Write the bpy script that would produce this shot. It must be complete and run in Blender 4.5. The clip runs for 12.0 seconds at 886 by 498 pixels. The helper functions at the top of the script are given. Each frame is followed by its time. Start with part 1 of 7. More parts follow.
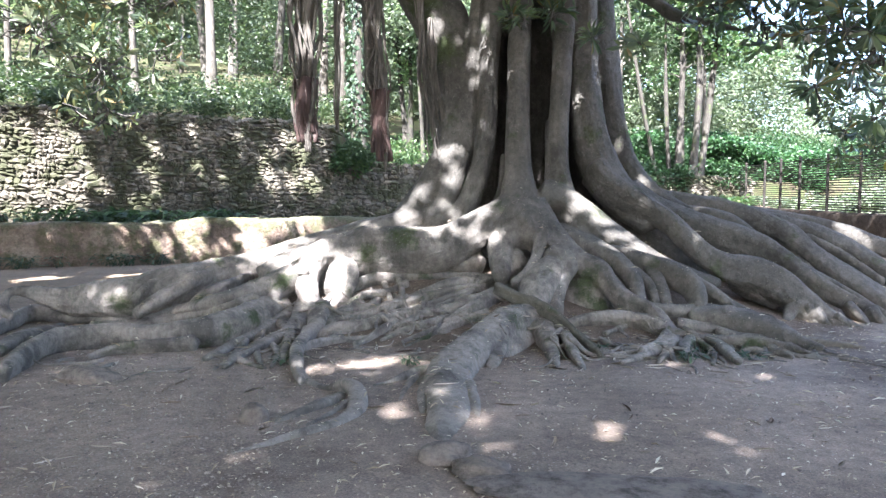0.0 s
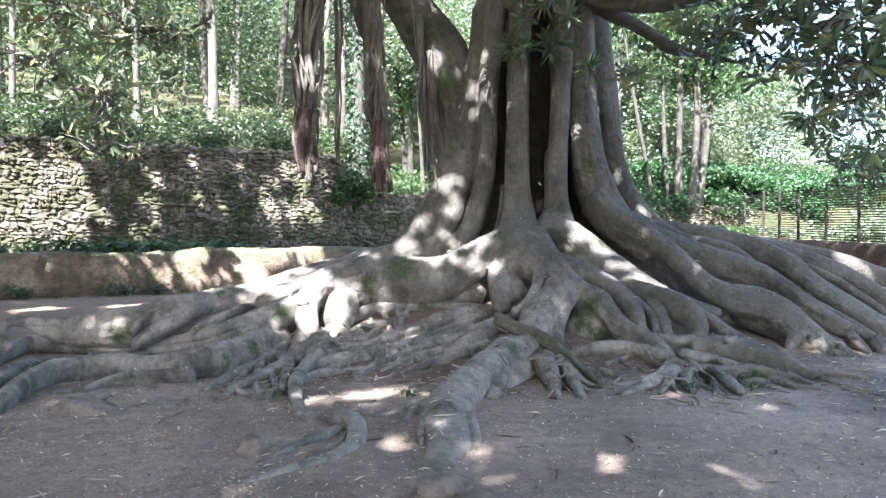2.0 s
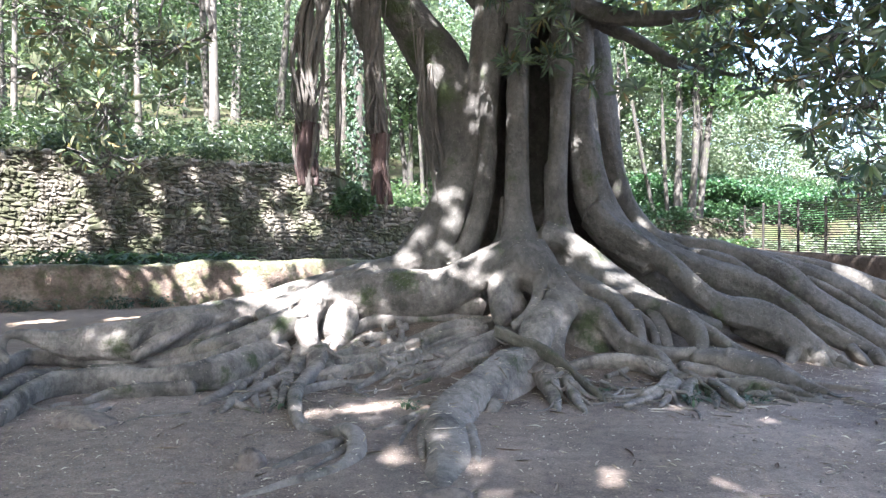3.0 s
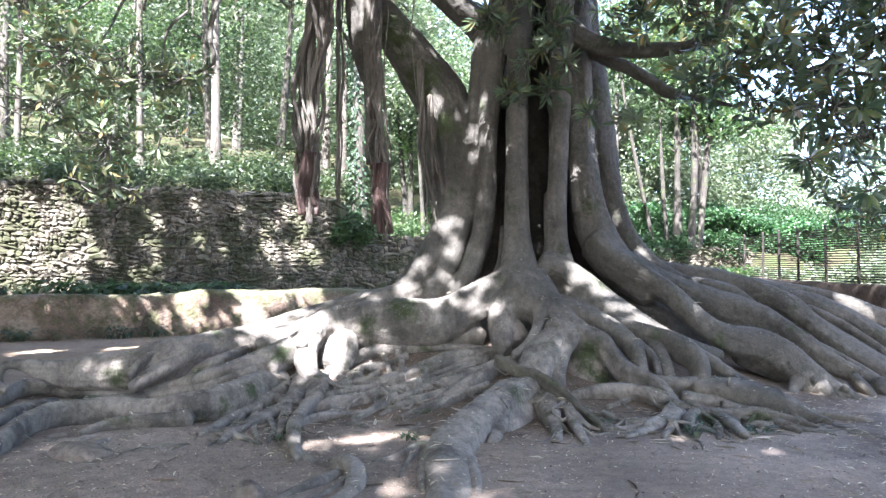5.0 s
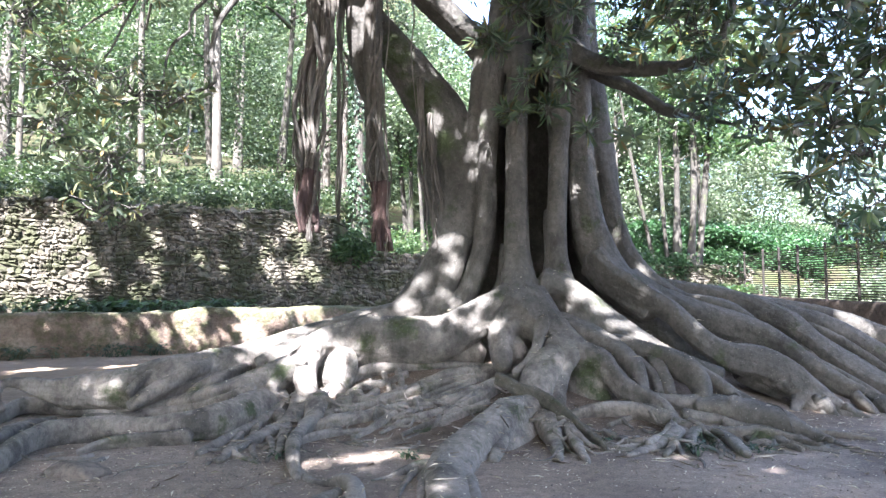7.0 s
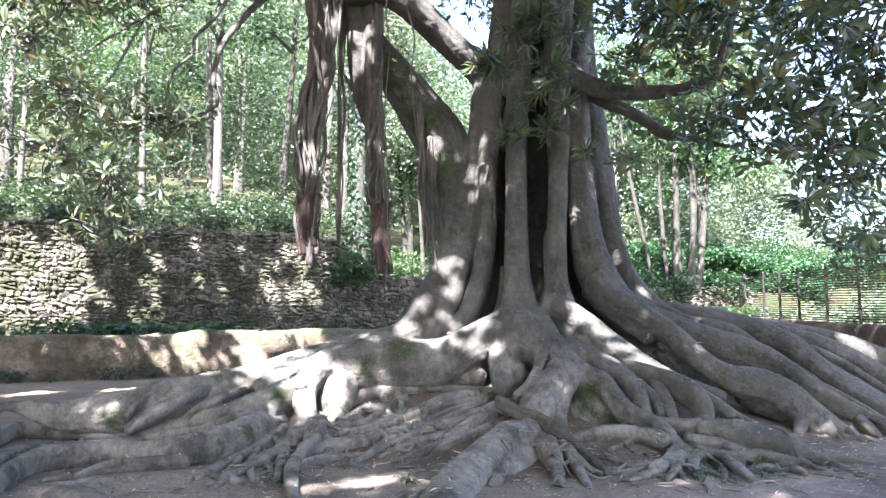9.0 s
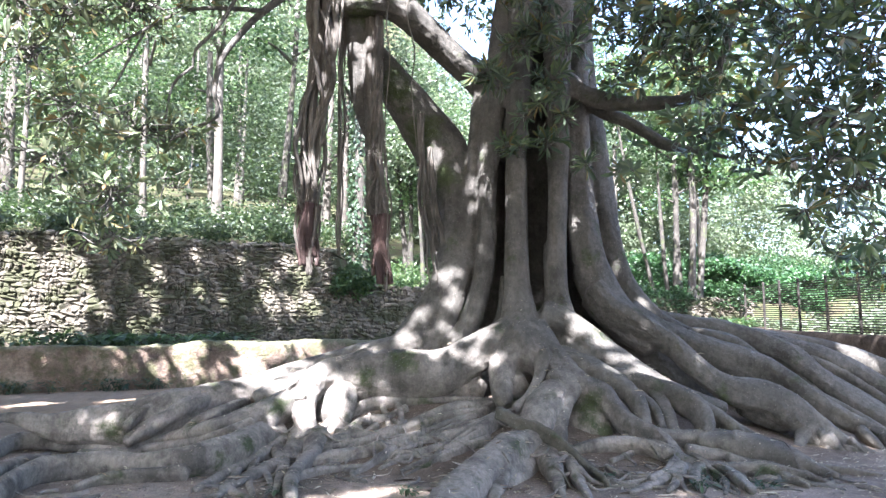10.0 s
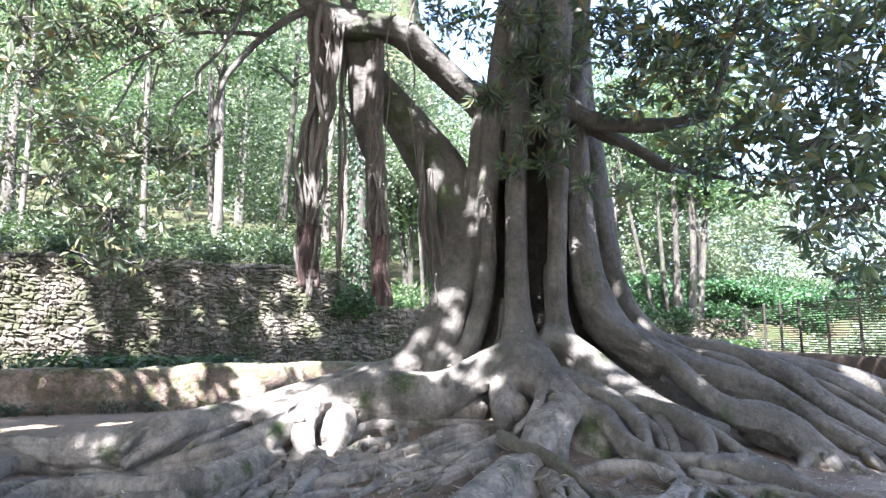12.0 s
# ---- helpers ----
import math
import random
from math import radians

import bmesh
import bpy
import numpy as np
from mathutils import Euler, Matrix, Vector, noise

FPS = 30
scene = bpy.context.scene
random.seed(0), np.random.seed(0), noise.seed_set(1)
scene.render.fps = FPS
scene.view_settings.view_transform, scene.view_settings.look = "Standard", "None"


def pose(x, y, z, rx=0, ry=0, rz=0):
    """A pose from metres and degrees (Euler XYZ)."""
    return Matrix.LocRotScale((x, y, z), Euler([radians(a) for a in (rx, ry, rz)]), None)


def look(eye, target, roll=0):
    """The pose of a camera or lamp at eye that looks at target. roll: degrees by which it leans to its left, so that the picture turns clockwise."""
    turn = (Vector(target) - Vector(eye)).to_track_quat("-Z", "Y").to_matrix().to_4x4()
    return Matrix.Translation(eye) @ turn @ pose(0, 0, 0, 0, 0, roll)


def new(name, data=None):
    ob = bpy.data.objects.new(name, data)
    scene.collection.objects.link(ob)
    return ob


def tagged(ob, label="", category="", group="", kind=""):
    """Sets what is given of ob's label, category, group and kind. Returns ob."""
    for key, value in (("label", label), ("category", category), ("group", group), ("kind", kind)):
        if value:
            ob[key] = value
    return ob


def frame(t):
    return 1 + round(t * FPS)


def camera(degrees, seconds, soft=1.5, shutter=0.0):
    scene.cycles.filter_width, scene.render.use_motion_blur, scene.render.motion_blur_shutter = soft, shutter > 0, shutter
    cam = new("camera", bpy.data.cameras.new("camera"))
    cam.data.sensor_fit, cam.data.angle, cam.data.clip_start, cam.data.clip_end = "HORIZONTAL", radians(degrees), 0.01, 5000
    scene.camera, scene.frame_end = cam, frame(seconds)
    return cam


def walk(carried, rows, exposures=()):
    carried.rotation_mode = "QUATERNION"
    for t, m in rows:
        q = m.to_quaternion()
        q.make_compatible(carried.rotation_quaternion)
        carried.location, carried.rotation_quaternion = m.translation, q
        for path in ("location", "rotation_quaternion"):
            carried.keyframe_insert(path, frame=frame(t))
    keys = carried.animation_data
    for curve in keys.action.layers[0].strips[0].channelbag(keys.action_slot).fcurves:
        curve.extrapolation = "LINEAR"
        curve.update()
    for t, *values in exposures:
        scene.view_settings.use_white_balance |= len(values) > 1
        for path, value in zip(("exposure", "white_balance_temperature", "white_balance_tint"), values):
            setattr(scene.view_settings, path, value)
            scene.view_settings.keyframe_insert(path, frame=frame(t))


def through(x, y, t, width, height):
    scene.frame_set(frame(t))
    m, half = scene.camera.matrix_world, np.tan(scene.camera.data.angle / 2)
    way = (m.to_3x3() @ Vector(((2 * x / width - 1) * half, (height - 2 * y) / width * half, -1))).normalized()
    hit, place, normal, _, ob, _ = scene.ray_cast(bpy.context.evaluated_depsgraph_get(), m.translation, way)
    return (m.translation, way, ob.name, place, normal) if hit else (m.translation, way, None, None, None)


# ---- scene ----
cam = camera(64.74, 12.0, 1.4)
EYE = (0.0, 0.0, 1.5)


def tilt(t, pitch, roll):
    """A row of the walk: the camera stands on its tripod and only tilts."""
    a = radians(pitch)
    return t, look(EYE, (0.0, 10 * math.cos(a), 1.5 + 10 * math.sin(a)), roll)


walk(cam, [
    tilt(0.0, -3.51, 0.11), tilt(0.5, -2.84, 0.11), tilt(1.0, -2.12, 0.06), tilt(1.5, -1.60, 0.06),
    tilt(2.0, -1.05, 0.06), tilt(2.5, -0.58, 0.06), tilt(3.0, -0.03, 0.05), tilt(5.0, 2.36, -0.01),
    tilt(5.5, 2.75, -0.02), tilt(6.0, 3.10, 0.00), tilt(6.5, 3.45, -0.01), tilt(7.0, 3.79, -0.04),
    tilt(9.0, 5.63, -0.05), tilt(9.5, 6.04, -0.04), tilt(10.0, 6.50, -0.06), tilt(10.5, 6.93, -0.09),
    tilt(11.0, 7.37, -0.08), tilt(11.5, 7.80, -0.10), tilt(12.0, 8.26, -0.12)],
    exposures=[(0.0, 3.68, 5800, 16), (12.0, 3.75, 5750, 18)])

# ---- light ----
SUN = Vector((-0.16, -0.65, 0.74)).normalized()      # towards the sun
world = bpy.data.worlds.new("sky")
scene.world = world
world.use_nodes = True
wn = world.node_tree
sky = wn.nodes.new("ShaderNodeTexSky")
sky.sky_type = "NISHITA"
sky.sun_disc = False
sky.sun_elevation = math.asin(SUN.z)
sky.sun_rotation = math.atan2(SUN.x, SUN.y)
sky.air_density, sky.dust_density = 1.0, 3.0
wn.nodes["Background"].inputs["Strength"].default_value = 0.11
wn.links.new(sky.outputs[0], wn.nodes["Background"].inputs["Color"])
sun_data = bpy.data.lights.new("sun", "SUN")
sun_data.energy, sun_data.angle, sun_data.color = 5.0, radians(0.53), (1.0, 0.95, 0.89)
sun = new("sun", sun_data)
sun.matrix_world = look((0, 0, 30), Vector((0, 0, 30)) - SUN)
# ---- materials ----
def material(name, rough=0.8, spec=0.3):
    m = bpy.data.materials.new(name)
    m.use_nodes = True
    b = m.node_tree.nodes["Principled BSDF"]
    b.inputs["Roughness"].default_value = rough
    b.inputs["Specular IOR Level"].default_value = spec
    return m, m.node_tree, b


def add(nt, kind, **values):
    n = nt.nodes.new(kind)
    for k, v in values.items():
        n.inputs[k.replace("_", " ")].default_value = v
    return n


def coords(nt, sx=1.0, sy=1.0, sz=1.0):
    g = nt.nodes.new("ShaderNodeNewGeometry")
    mp = add(nt, "ShaderNodeMapping", Scale=(sx, sy, sz))
    nt.links.new(g.outputs["Position"], mp.inputs["Vector"])
    return mp.outputs[0], g


def fbm(nt, vec, scale, detail=5.0, rough=0.6):
    n = add(nt, "ShaderNodeTexNoise", Scale=scale, Detail=detail, Roughness=rough)
    nt.links.new(vec, n.inputs["Vector"])
    return n.outputs["Fac"]


def ramp(nt, fac, *stops):
    r = nt.nodes.new("ShaderNodeValToRGB")
    while len(r.color_ramp.elements) < len(stops):
        r.color_ramp.elements.new(0.5)
    for e, (p, c) in zip(r.color_ramp.elements, stops):
        e.position = p
        e.color = (*c, 1) if len(c) == 3 else c
    nt.links.new(fac, r.inputs[0])
    return r.outputs[0]


def mix(nt, fac, a, b, how="MIX"):
    n = nt.nodes.new("ShaderNodeMixRGB")
    n.blend_type = how
    for sock, v in zip(n.inputs, (fac, a, b)):
        if isinstance(v, (int, float)):
            sock.default_value = v
        elif isinstance(v, tuple):
            sock.default_value = (*v, 1)
        else:
            nt.links.new(v, sock)
    return n.outputs[0]


def relief(nt, b, height, strength, distance):
    n = add(nt, "ShaderNodeBump", Strength=strength, Distance=distance)
    nt.links.new(height, n.inputs["Height"])
    nt.links.new(n.outputs[0], b.inputs["Normal"])
    return n


def bark(name, dark, light, moss, moss_at=0.62, stretch=0.35, cushions=(), lit_dust=None):
    m, nt, b = material(name, 0.85, 0.2)
    v, _ = coords(nt, 1, 1, stretch)
    u, _ = coords(nt)
    big, fine, spots = fbm(nt, u, 1.3, 4), fbm(nt, v, 14, 8, 0.7), fbm(nt, u, 2.1, 6, 0.62)
    col = ramp(nt, big, (0.3, dark), (0.7, light))
    if lit_dust:                                             # trodden, dusty wood low down, ragged edge; darker above, partly painted shade
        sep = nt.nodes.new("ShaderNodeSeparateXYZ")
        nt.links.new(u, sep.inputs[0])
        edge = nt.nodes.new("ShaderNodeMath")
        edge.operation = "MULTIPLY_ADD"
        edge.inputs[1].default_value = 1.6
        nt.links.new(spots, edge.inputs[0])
        away = nt.nodes.new("ShaderNodeMapRange")        # darker right of the trunk: shade on those roots put into colour
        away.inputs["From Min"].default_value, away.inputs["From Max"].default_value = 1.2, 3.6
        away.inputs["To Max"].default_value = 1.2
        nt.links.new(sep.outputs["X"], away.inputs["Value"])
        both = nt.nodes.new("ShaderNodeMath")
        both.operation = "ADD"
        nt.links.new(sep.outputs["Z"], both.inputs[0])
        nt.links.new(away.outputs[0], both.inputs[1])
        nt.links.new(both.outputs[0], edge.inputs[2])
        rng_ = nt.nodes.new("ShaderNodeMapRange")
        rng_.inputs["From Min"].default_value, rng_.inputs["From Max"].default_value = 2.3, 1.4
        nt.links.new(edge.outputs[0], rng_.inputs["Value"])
        lit_wear = mix(nt, 1.0, rng_.outputs[0], ramp(nt, fbm(nt, v, 2.6, 6, 0.65), (0.38, (0.15, 0.15, 0.15)), (0.56, (1, 1, 1))), "MULTIPLY")
        col = mix(nt, lit_wear, col, mix(nt, fine, lit_dust, tuple(c * 1.25 for c in lit_dust)))
    col = mix(nt, 0.6, col, ramp(nt, fine, (0.3, (0.45, 0.44, 0.42)), (0.5, (1, 1, 1)), (0.7, (1.45, 1.42, 1.36))), "MULTIPLY")
    # pitted, speckled skin
    col = mix(nt, 0.3, col, ramp(nt, fbm(nt, v, 48, 6, 0.75), (0.36, (0.35, 0.34, 0.33)), (0.48, (1, 1, 1)), (0.66, (1.3, 1.28, 1.22))), "MULTIPLY")
    # dark streaks drawn out along the wood, and pale lichen
    w, _ = coords(nt, 1, 1, 0.4)
    col = mix(nt, ramp(nt, fbm(nt, w, 3.5, 7, 0.68), (0.50, (0, 0, 0)), (0.70, (0.42, 0.42, 0.42))), col, tuple(0.45 * c for c in dark))
    col = mix(nt, ramp(nt, fbm(nt, u, 3.7, 7, 0.68), (0.57, (0, 0, 0)), (0.70, (0.4, 0.4, 0.4))), col, tuple(1.6 * c for c in light))
    tuft = fbm(nt, u, 38, 5, 0.7)
    green = ramp(nt, tuft, (0.3, tuple(0.5 * c for c in moss)), (0.7, tuple(1.25 * c for c in moss)))
    for x, y, z, r in cushions:                          # places where moss has settled
        d = nt.nodes.new("ShaderNodeVectorMath")
        d.operation = "DISTANCE"
        nt.links.new(u, d.inputs[0])
        d.inputs[1].default_value = (x, y, z)
        near = nt.nodes.new("ShaderNodeMapRange")
        near.inputs["From Min"].default_value, near.inputs["From Max"].default_value = r, r * 0.3
        near.inputs["To Min"].default_value, near.inputs["To Max"].default_value = -0.24, 0.14
        nt.links.new(d.outputs["Value"], near.inputs["Value"])
        tot = nt.nodes.new("ShaderNodeMath")
        tot.operation = "ADD"
        nt.links.new(near.outputs[0], tot.inputs[0])
        nt.links.new(fbm(nt, u, 5, 8, 0.75), tot.inputs[1])
        col = mix(nt, ramp(nt, tot.outputs[0], (0.46, (0, 0, 0)), (0.66, (0.85, 0.85, 0.85))), col, green)
    col = mix(nt, ramp(nt, spots, (moss_at, (0, 0, 0)), (moss_at + 0.1, (0.8, 0.8, 0.8))), col, green)
    pale = add(nt, "ShaderNodeTexVoronoi", Scale=26.0)
    nt.links.new(v, pale.inputs["Vector"])
    col = mix(nt, ramp(nt, pale.outputs["Distance"], (0.06, (0.35, 0.35, 0.35)), (0.16, (0, 0, 0))), col, (0.36, 0.34, 0.30))
    nt.links.new(col, b.inputs["Base Color"])
    h = mix(nt, 0.4, fbm(nt, v, 30, 8, 0.7), fbm(nt, v, 9, 6, 0.6))
    relief(nt, b, h, 0.8, 0.06)
    return m


def leaf_material(name, colours, rough=0.4, through=0.35):
    """colours: stops along the random value of each leaf."""
    m, nt, b = material(name, rough, 0.5)
    g = nt.nodes.new("ShaderNodeNewGeometry")
    col = ramp(nt, g.outputs["Random Per Island"], *colours)
    v, _ = coords(nt)
    col = mix(nt, 0.5, col, ramp(nt, fbm(nt, v, 1.1, 3), (0.3, (0.7, 0.72, 0.7)), (0.7, (1.3, 1.25, 1.1))), "MULTIPLY")
    nt.links.new(col, b.inputs["Base Color"])
    tr = nt.nodes.new("ShaderNodeBsdfTranslucent")
    nt.links.new(mix(nt, 1.0, col, (1.15, 1.35, 0.92), "MULTIPLY"), tr.inputs["Color"])
    ms = add(nt, "ShaderNodeMixShader", Fac=through)
    nt.links.new(b.outputs[0], ms.inputs[1])
    nt.links.new(tr.outputs[0], ms.inputs[2])
    nt.links.new(ms.outputs[0], nt.nodes["Material Output"].inputs["Surface"])
    return m


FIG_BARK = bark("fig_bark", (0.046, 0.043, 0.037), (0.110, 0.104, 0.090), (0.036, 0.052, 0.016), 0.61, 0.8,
                lit_dust=(0.186, 0.168, 0.146), cushions=(
    (1.72, 8.45, 0.54, 0.36), (1.90, 8.45, 0.30, 0.25), (0.73, 7.35, 0.23, 0.27), (-3.96, 8.50, 0.28, 0.34), (-3.94, 7.75, 0.23, 0.22), (-2.15, 7.85, 0.28, 0.24), (-0.54, 9.05, 1.16, 0.40), (-0.98, 9.05, 0.79, 0.34),
    (0.07, 7.75, 0.37, 0.25), (-1.09, 7.30, 0.20, 0.20), (-1.39, 6.50, 0.01, 0.20), (-0.23, 6.10, 0.12, 0.16), (2.68, 7.20, 0.06, 0.30), (3.24, 7.20, 0.02, 0.25), (-3.00, 8.50, 0.39, 0.28), (-1.96, 8.50, 0.57, 0.25),
    (-0.72, 10.30, 5.20, 0.58), (-0.29, 10.40, 4.51, 0.58), (0.05, 10.40, 3.80, 0.51), (-0.86, 9.70, 6.46, 0.43), (-1.19, 9.70, 6.10, 0.43)))
MOSSY_BARK = bark("mossy_bark", (0.050, 0.048, 0.038), (0.115, 0.108, 0.086), (0.040, 0.054, 0.020), 0.55, 0.8)
AERIAL_BARK = bark("aerial_root_bark", (0.05, 0.045, 0.038), (0.13, 0.118, 0.10), (0.10, 0.10, 0.06), 0.72, 0.12)
RED_BARK = bark("reddish_aerial_root", (0.030, 0.020, 0.018), (0.085, 0.055, 0.048), (0.10, 0.085, 0.075), 0.62, 0.1)
PALE_BARK = bark("pale_trunk_bark", (0.042, 0.038, 0.031), (0.115, 0.106, 0.088), (0.045, 0.055, 0.03), 0.62, 0.25)
DARK_BARK = bark("dark_trunk_bark", (0.027, 0.025, 0.021), (0.062, 0.058, 0.048), (0.06, 0.08, 0.03), 0.55, 0.25)

FIG_LEAF = leaf_material("fig_leaf", ((0.0, (0.045, 0.07, 0.05)), (0.6, (0.07, 0.10, 0.06)), (0.9, (0.10, 0.13, 0.055)), (0.96, (0.13, 0.09, 0.035)), (1.0, (0.18, 0.15, 0.04))), 0.3, 0.36)
# olive leaves, paled further to stand for sun on the left boughs
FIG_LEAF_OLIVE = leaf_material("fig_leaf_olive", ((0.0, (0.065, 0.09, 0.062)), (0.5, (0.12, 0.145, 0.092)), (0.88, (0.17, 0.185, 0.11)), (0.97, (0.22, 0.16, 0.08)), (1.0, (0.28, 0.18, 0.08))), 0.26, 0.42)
# paler than the near leaves: distance haze is put into this colour
HAZE_LEAF = leaf_material("hazed_far_leaf", ((0.0, (0.075, 0.10, 0.065)), (0.6, (0.115, 0.145, 0.095)), (1.0, (0.18, 0.21, 0.14))), 0.5, 0.45)
VINE_LEAF = leaf_material("vine_leaf", ((0.0, (0.014, 0.036, 0.015)), (0.6, (0.026, 0.060, 0.022)), (1.0, (0.052, 0.095, 0.036))), 0.45, 0.4)
WOOD_LEAF = leaf_material("woodland_leaf", ((0.0, (0.055, 0.078, 0.052)), (0.6, (0.095, 0.128, 0.082)), (1.0, (0.17, 0.195, 0.13))), 0.36, 0.45)
SHRUB_LEAF = leaf_material("shrub_leaf", ((0.0, (0.019, 0.035, 0.018)), (0.6, (0.039, 0.060, 0.027)), (1.0, (0.075, 0.098, 0.045))), 0.5, 0.4)
BRIGHT_LEAF = leaf_material("bright_leaf", ((0.0, (0.026, 0.052, 0.022)), (0.6, (0.046, 0.088, 0.032)), (1.0, (0.092, 0.132, 0.052))), 0.5, 0.4)
# brighter than the vine leaf: sun on the bank put into the colour
BANK_LEAF = leaf_material("bank_leaf", ((0.0, (0.015, 0.045, 0.015)), (0.6, (0.028, 0.078, 0.026)), (1.0, (0.055, 0.115, 0.042))), 0.45, 0.35)
IVY_LEAF = leaf_material("ivy_leaf", ((0.0, (0.010, 0.026, 0.012)), (1.0, (0.030, 0.060, 0.024))), 0.55, 0.2)
DRY_LEAF = leaf_material("dry_leaf", ((0.0, (0.20, 0.15, 0.10)), (0.6, (0.38, 0.32, 0.24)), (1.0, (0.55, 0.50, 0.42))), 0.7, 0.15)


def ground_material():
    m, nt, b = material("trodden_earth", 0.95, 0.15)
    v, _ = coords(nt)
    col = ramp(nt, fbm(nt, v, 0.55, 5), (0.36, (0.092, 0.076, 0.063)), (0.5, (0.158, 0.130, 0.108)), (0.62, (0.225, 0.186, 0.153)))
    browner = ramp(nt, fbm(nt, v, 0.23, 5), (0.40, (0, 0, 0)), (0.60, (1, 1, 1)))
    col = mix(nt, mix(nt, 1.0, browner, (0.6, 0.6, 0.6), "MULTIPLY"), col, (0.205, 0.163, 0.126))
    far_soil = nt.nodes.new("ShaderNodeMapRange")        # the path behind the tree is browner
    far_soil.inputs["From Min"].default_value, far_soil.inputs["From Max"].default_value = 9.5, 12.5
    lie = nt.nodes.new("ShaderNodeSeparateXYZ")
    nt.links.new(v, lie.inputs[0])
    nt.links.new(lie.outputs["Y"], far_soil.inputs["Value"])
    col = mix(nt, far_soil.outputs[0], col, mix(nt, fbm(nt, v, 2.2, 7, 0.7), (0.10, 0.072, 0.050), (0.24, 0.183, 0.128)))
    # dark soil and painted shade between the roots, with a ragged edge
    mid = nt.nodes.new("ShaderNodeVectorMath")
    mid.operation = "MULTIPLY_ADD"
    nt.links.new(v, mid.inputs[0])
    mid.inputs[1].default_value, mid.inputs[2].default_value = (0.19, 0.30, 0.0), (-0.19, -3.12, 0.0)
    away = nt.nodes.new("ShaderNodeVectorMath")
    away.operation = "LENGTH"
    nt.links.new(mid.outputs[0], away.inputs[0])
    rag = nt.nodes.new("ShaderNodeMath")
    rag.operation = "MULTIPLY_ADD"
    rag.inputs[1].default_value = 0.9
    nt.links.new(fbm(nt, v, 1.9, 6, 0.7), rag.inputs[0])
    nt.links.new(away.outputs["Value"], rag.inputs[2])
    soil_shade = nt.nodes.new("ShaderNodeMapRange")
    soil_shade.inputs["From Min"].default_value, soil_shade.inputs["From Max"].default_value = 1.62, 1.38
    nt.links.new(rag.outputs[0], soil_shade.inputs["Value"])
    col = mix(nt, soil_shade.outputs[0], col, mix(nt, fbm(nt, v, 6, 6, 0.7), (0.05, 0.040, 0.030), (0.15, 0.118, 0.090)))
    grit = fbm(nt, v, 63, 8, 0.8)
    col = mix(nt, 0.5, col, ramp(nt, grit, (0.36, (0.25, 0.24, 0.23)), (0.5, (1, 1, 1)), (0.64, (2.0, 1.95, 1.9))), "MULTIPLY")
    col = mix(nt, 0.8, col, ramp(nt, fbm(nt, v, 7.5, 8, 0.72), (0.34, (0.66, 0.65, 0.64)), (0.5, (1, 1, 1)), (0.66, (1.32, 1.3, 1.27))), "MULTIPLY")
    vor = add(nt, "ShaderNodeTexVoronoi", Scale=34.0)
    nt.links.new(v, vor.inputs["Vector"])
    where = ramp(nt, fbm(nt, v, 0.7, 4), (0.45, (0, 0, 0)), (0.62, (1, 1, 1)))
    chip = mix(nt, 1.0, ramp(nt, vor.outputs["Distance"], (0.10, (1, 1, 1)), (0.2, (0, 0, 0))), where, "MULTIPLY")
    col = mix(nt, chip, col, (0.36, 0.33, 0.28))
    nt.links.new(col, b.inputs["Base Color"])
    # leaf mould and low green under the trees beyond the walls
    sep = nt.nodes.new("ShaderNodeSeparateXYZ")
    nt.links.new(v, sep.inputs[0])
    edge = nt.nodes.new("ShaderNodeMath")
    edge.operation = "MULTIPLY_ADD"
    edge.inputs[1].default_value, edge.inputs[2].default_value = -0.5, 0.0
    nt.links.new(sep.outputs["X"], edge.inputs[0])
    dep = nt.nodes.new("ShaderNodeMath")
    dep.operation = "ADD"
    nt.links.new(sep.outputs["Y"], dep.inputs[0])
    nt.links.new(edge.outputs[0], dep.inputs[1])
    sc = nt.nodes.new("ShaderNodeMapRange")
    sc.inputs["From Min"].default_value, sc.inputs["From Max"].default_value = 21.9, 22.6
    nt.links.new(dep.outputs[0], sc.inputs["Value"])
    mould = ramp(nt, fbm(nt, v, 1.6, 6), (0.35, (0.035, 0.028, 0.02)), (0.5, (0.045, 0.045, 0.022)), (0.68, (0.04, 0.06, 0.022)))
    col = mix(nt, sc.outputs[0], col, mould)
    nt.links.new(col, b.inputs["Base Color"])
    relief(nt, b, mix(nt, 0.75, grit, fbm(nt, v, 5, 7, 0.65)), 0.8, 0.035)
    return m


def stone_material(name, a, c, moss, moss_at):
    m, nt, b = material(name, 0.9, 0.2)
    v, _ = coords(nt)
    oi = nt.nodes.new("ShaderNodeObjectInfo")
    g = nt.nodes.new("ShaderNodeNewGeometry")
    rnd = mix(nt, 0.5, oi.outputs["Random"], g.outputs["Random Per Island"])
    col = ramp(nt, rnd, (0.2, a), (0.8, c))
    col = mix(nt, 0.85, col, ramp(nt, fbm(nt, v, 7, 8, 0.75), (0.36, (0.25, 0.25, 0.24)), (0.52, (1, 1, 1)), (0.7, (1.5, 1.45, 1.35))), "MULTIPLY")
    col = mix(nt, ramp(nt, fbm(nt, v, 1.4, 6), (moss_at, (0, 0, 0)), (moss_at + 0.1, (0.8, 0.8, 0.8))), col, moss)
    nt.links.new(col, b.inputs["Base Color"])
    relief(nt, b, fbm(nt, v, 22, 7, 0.7), 0.7, 0.03)
    return m


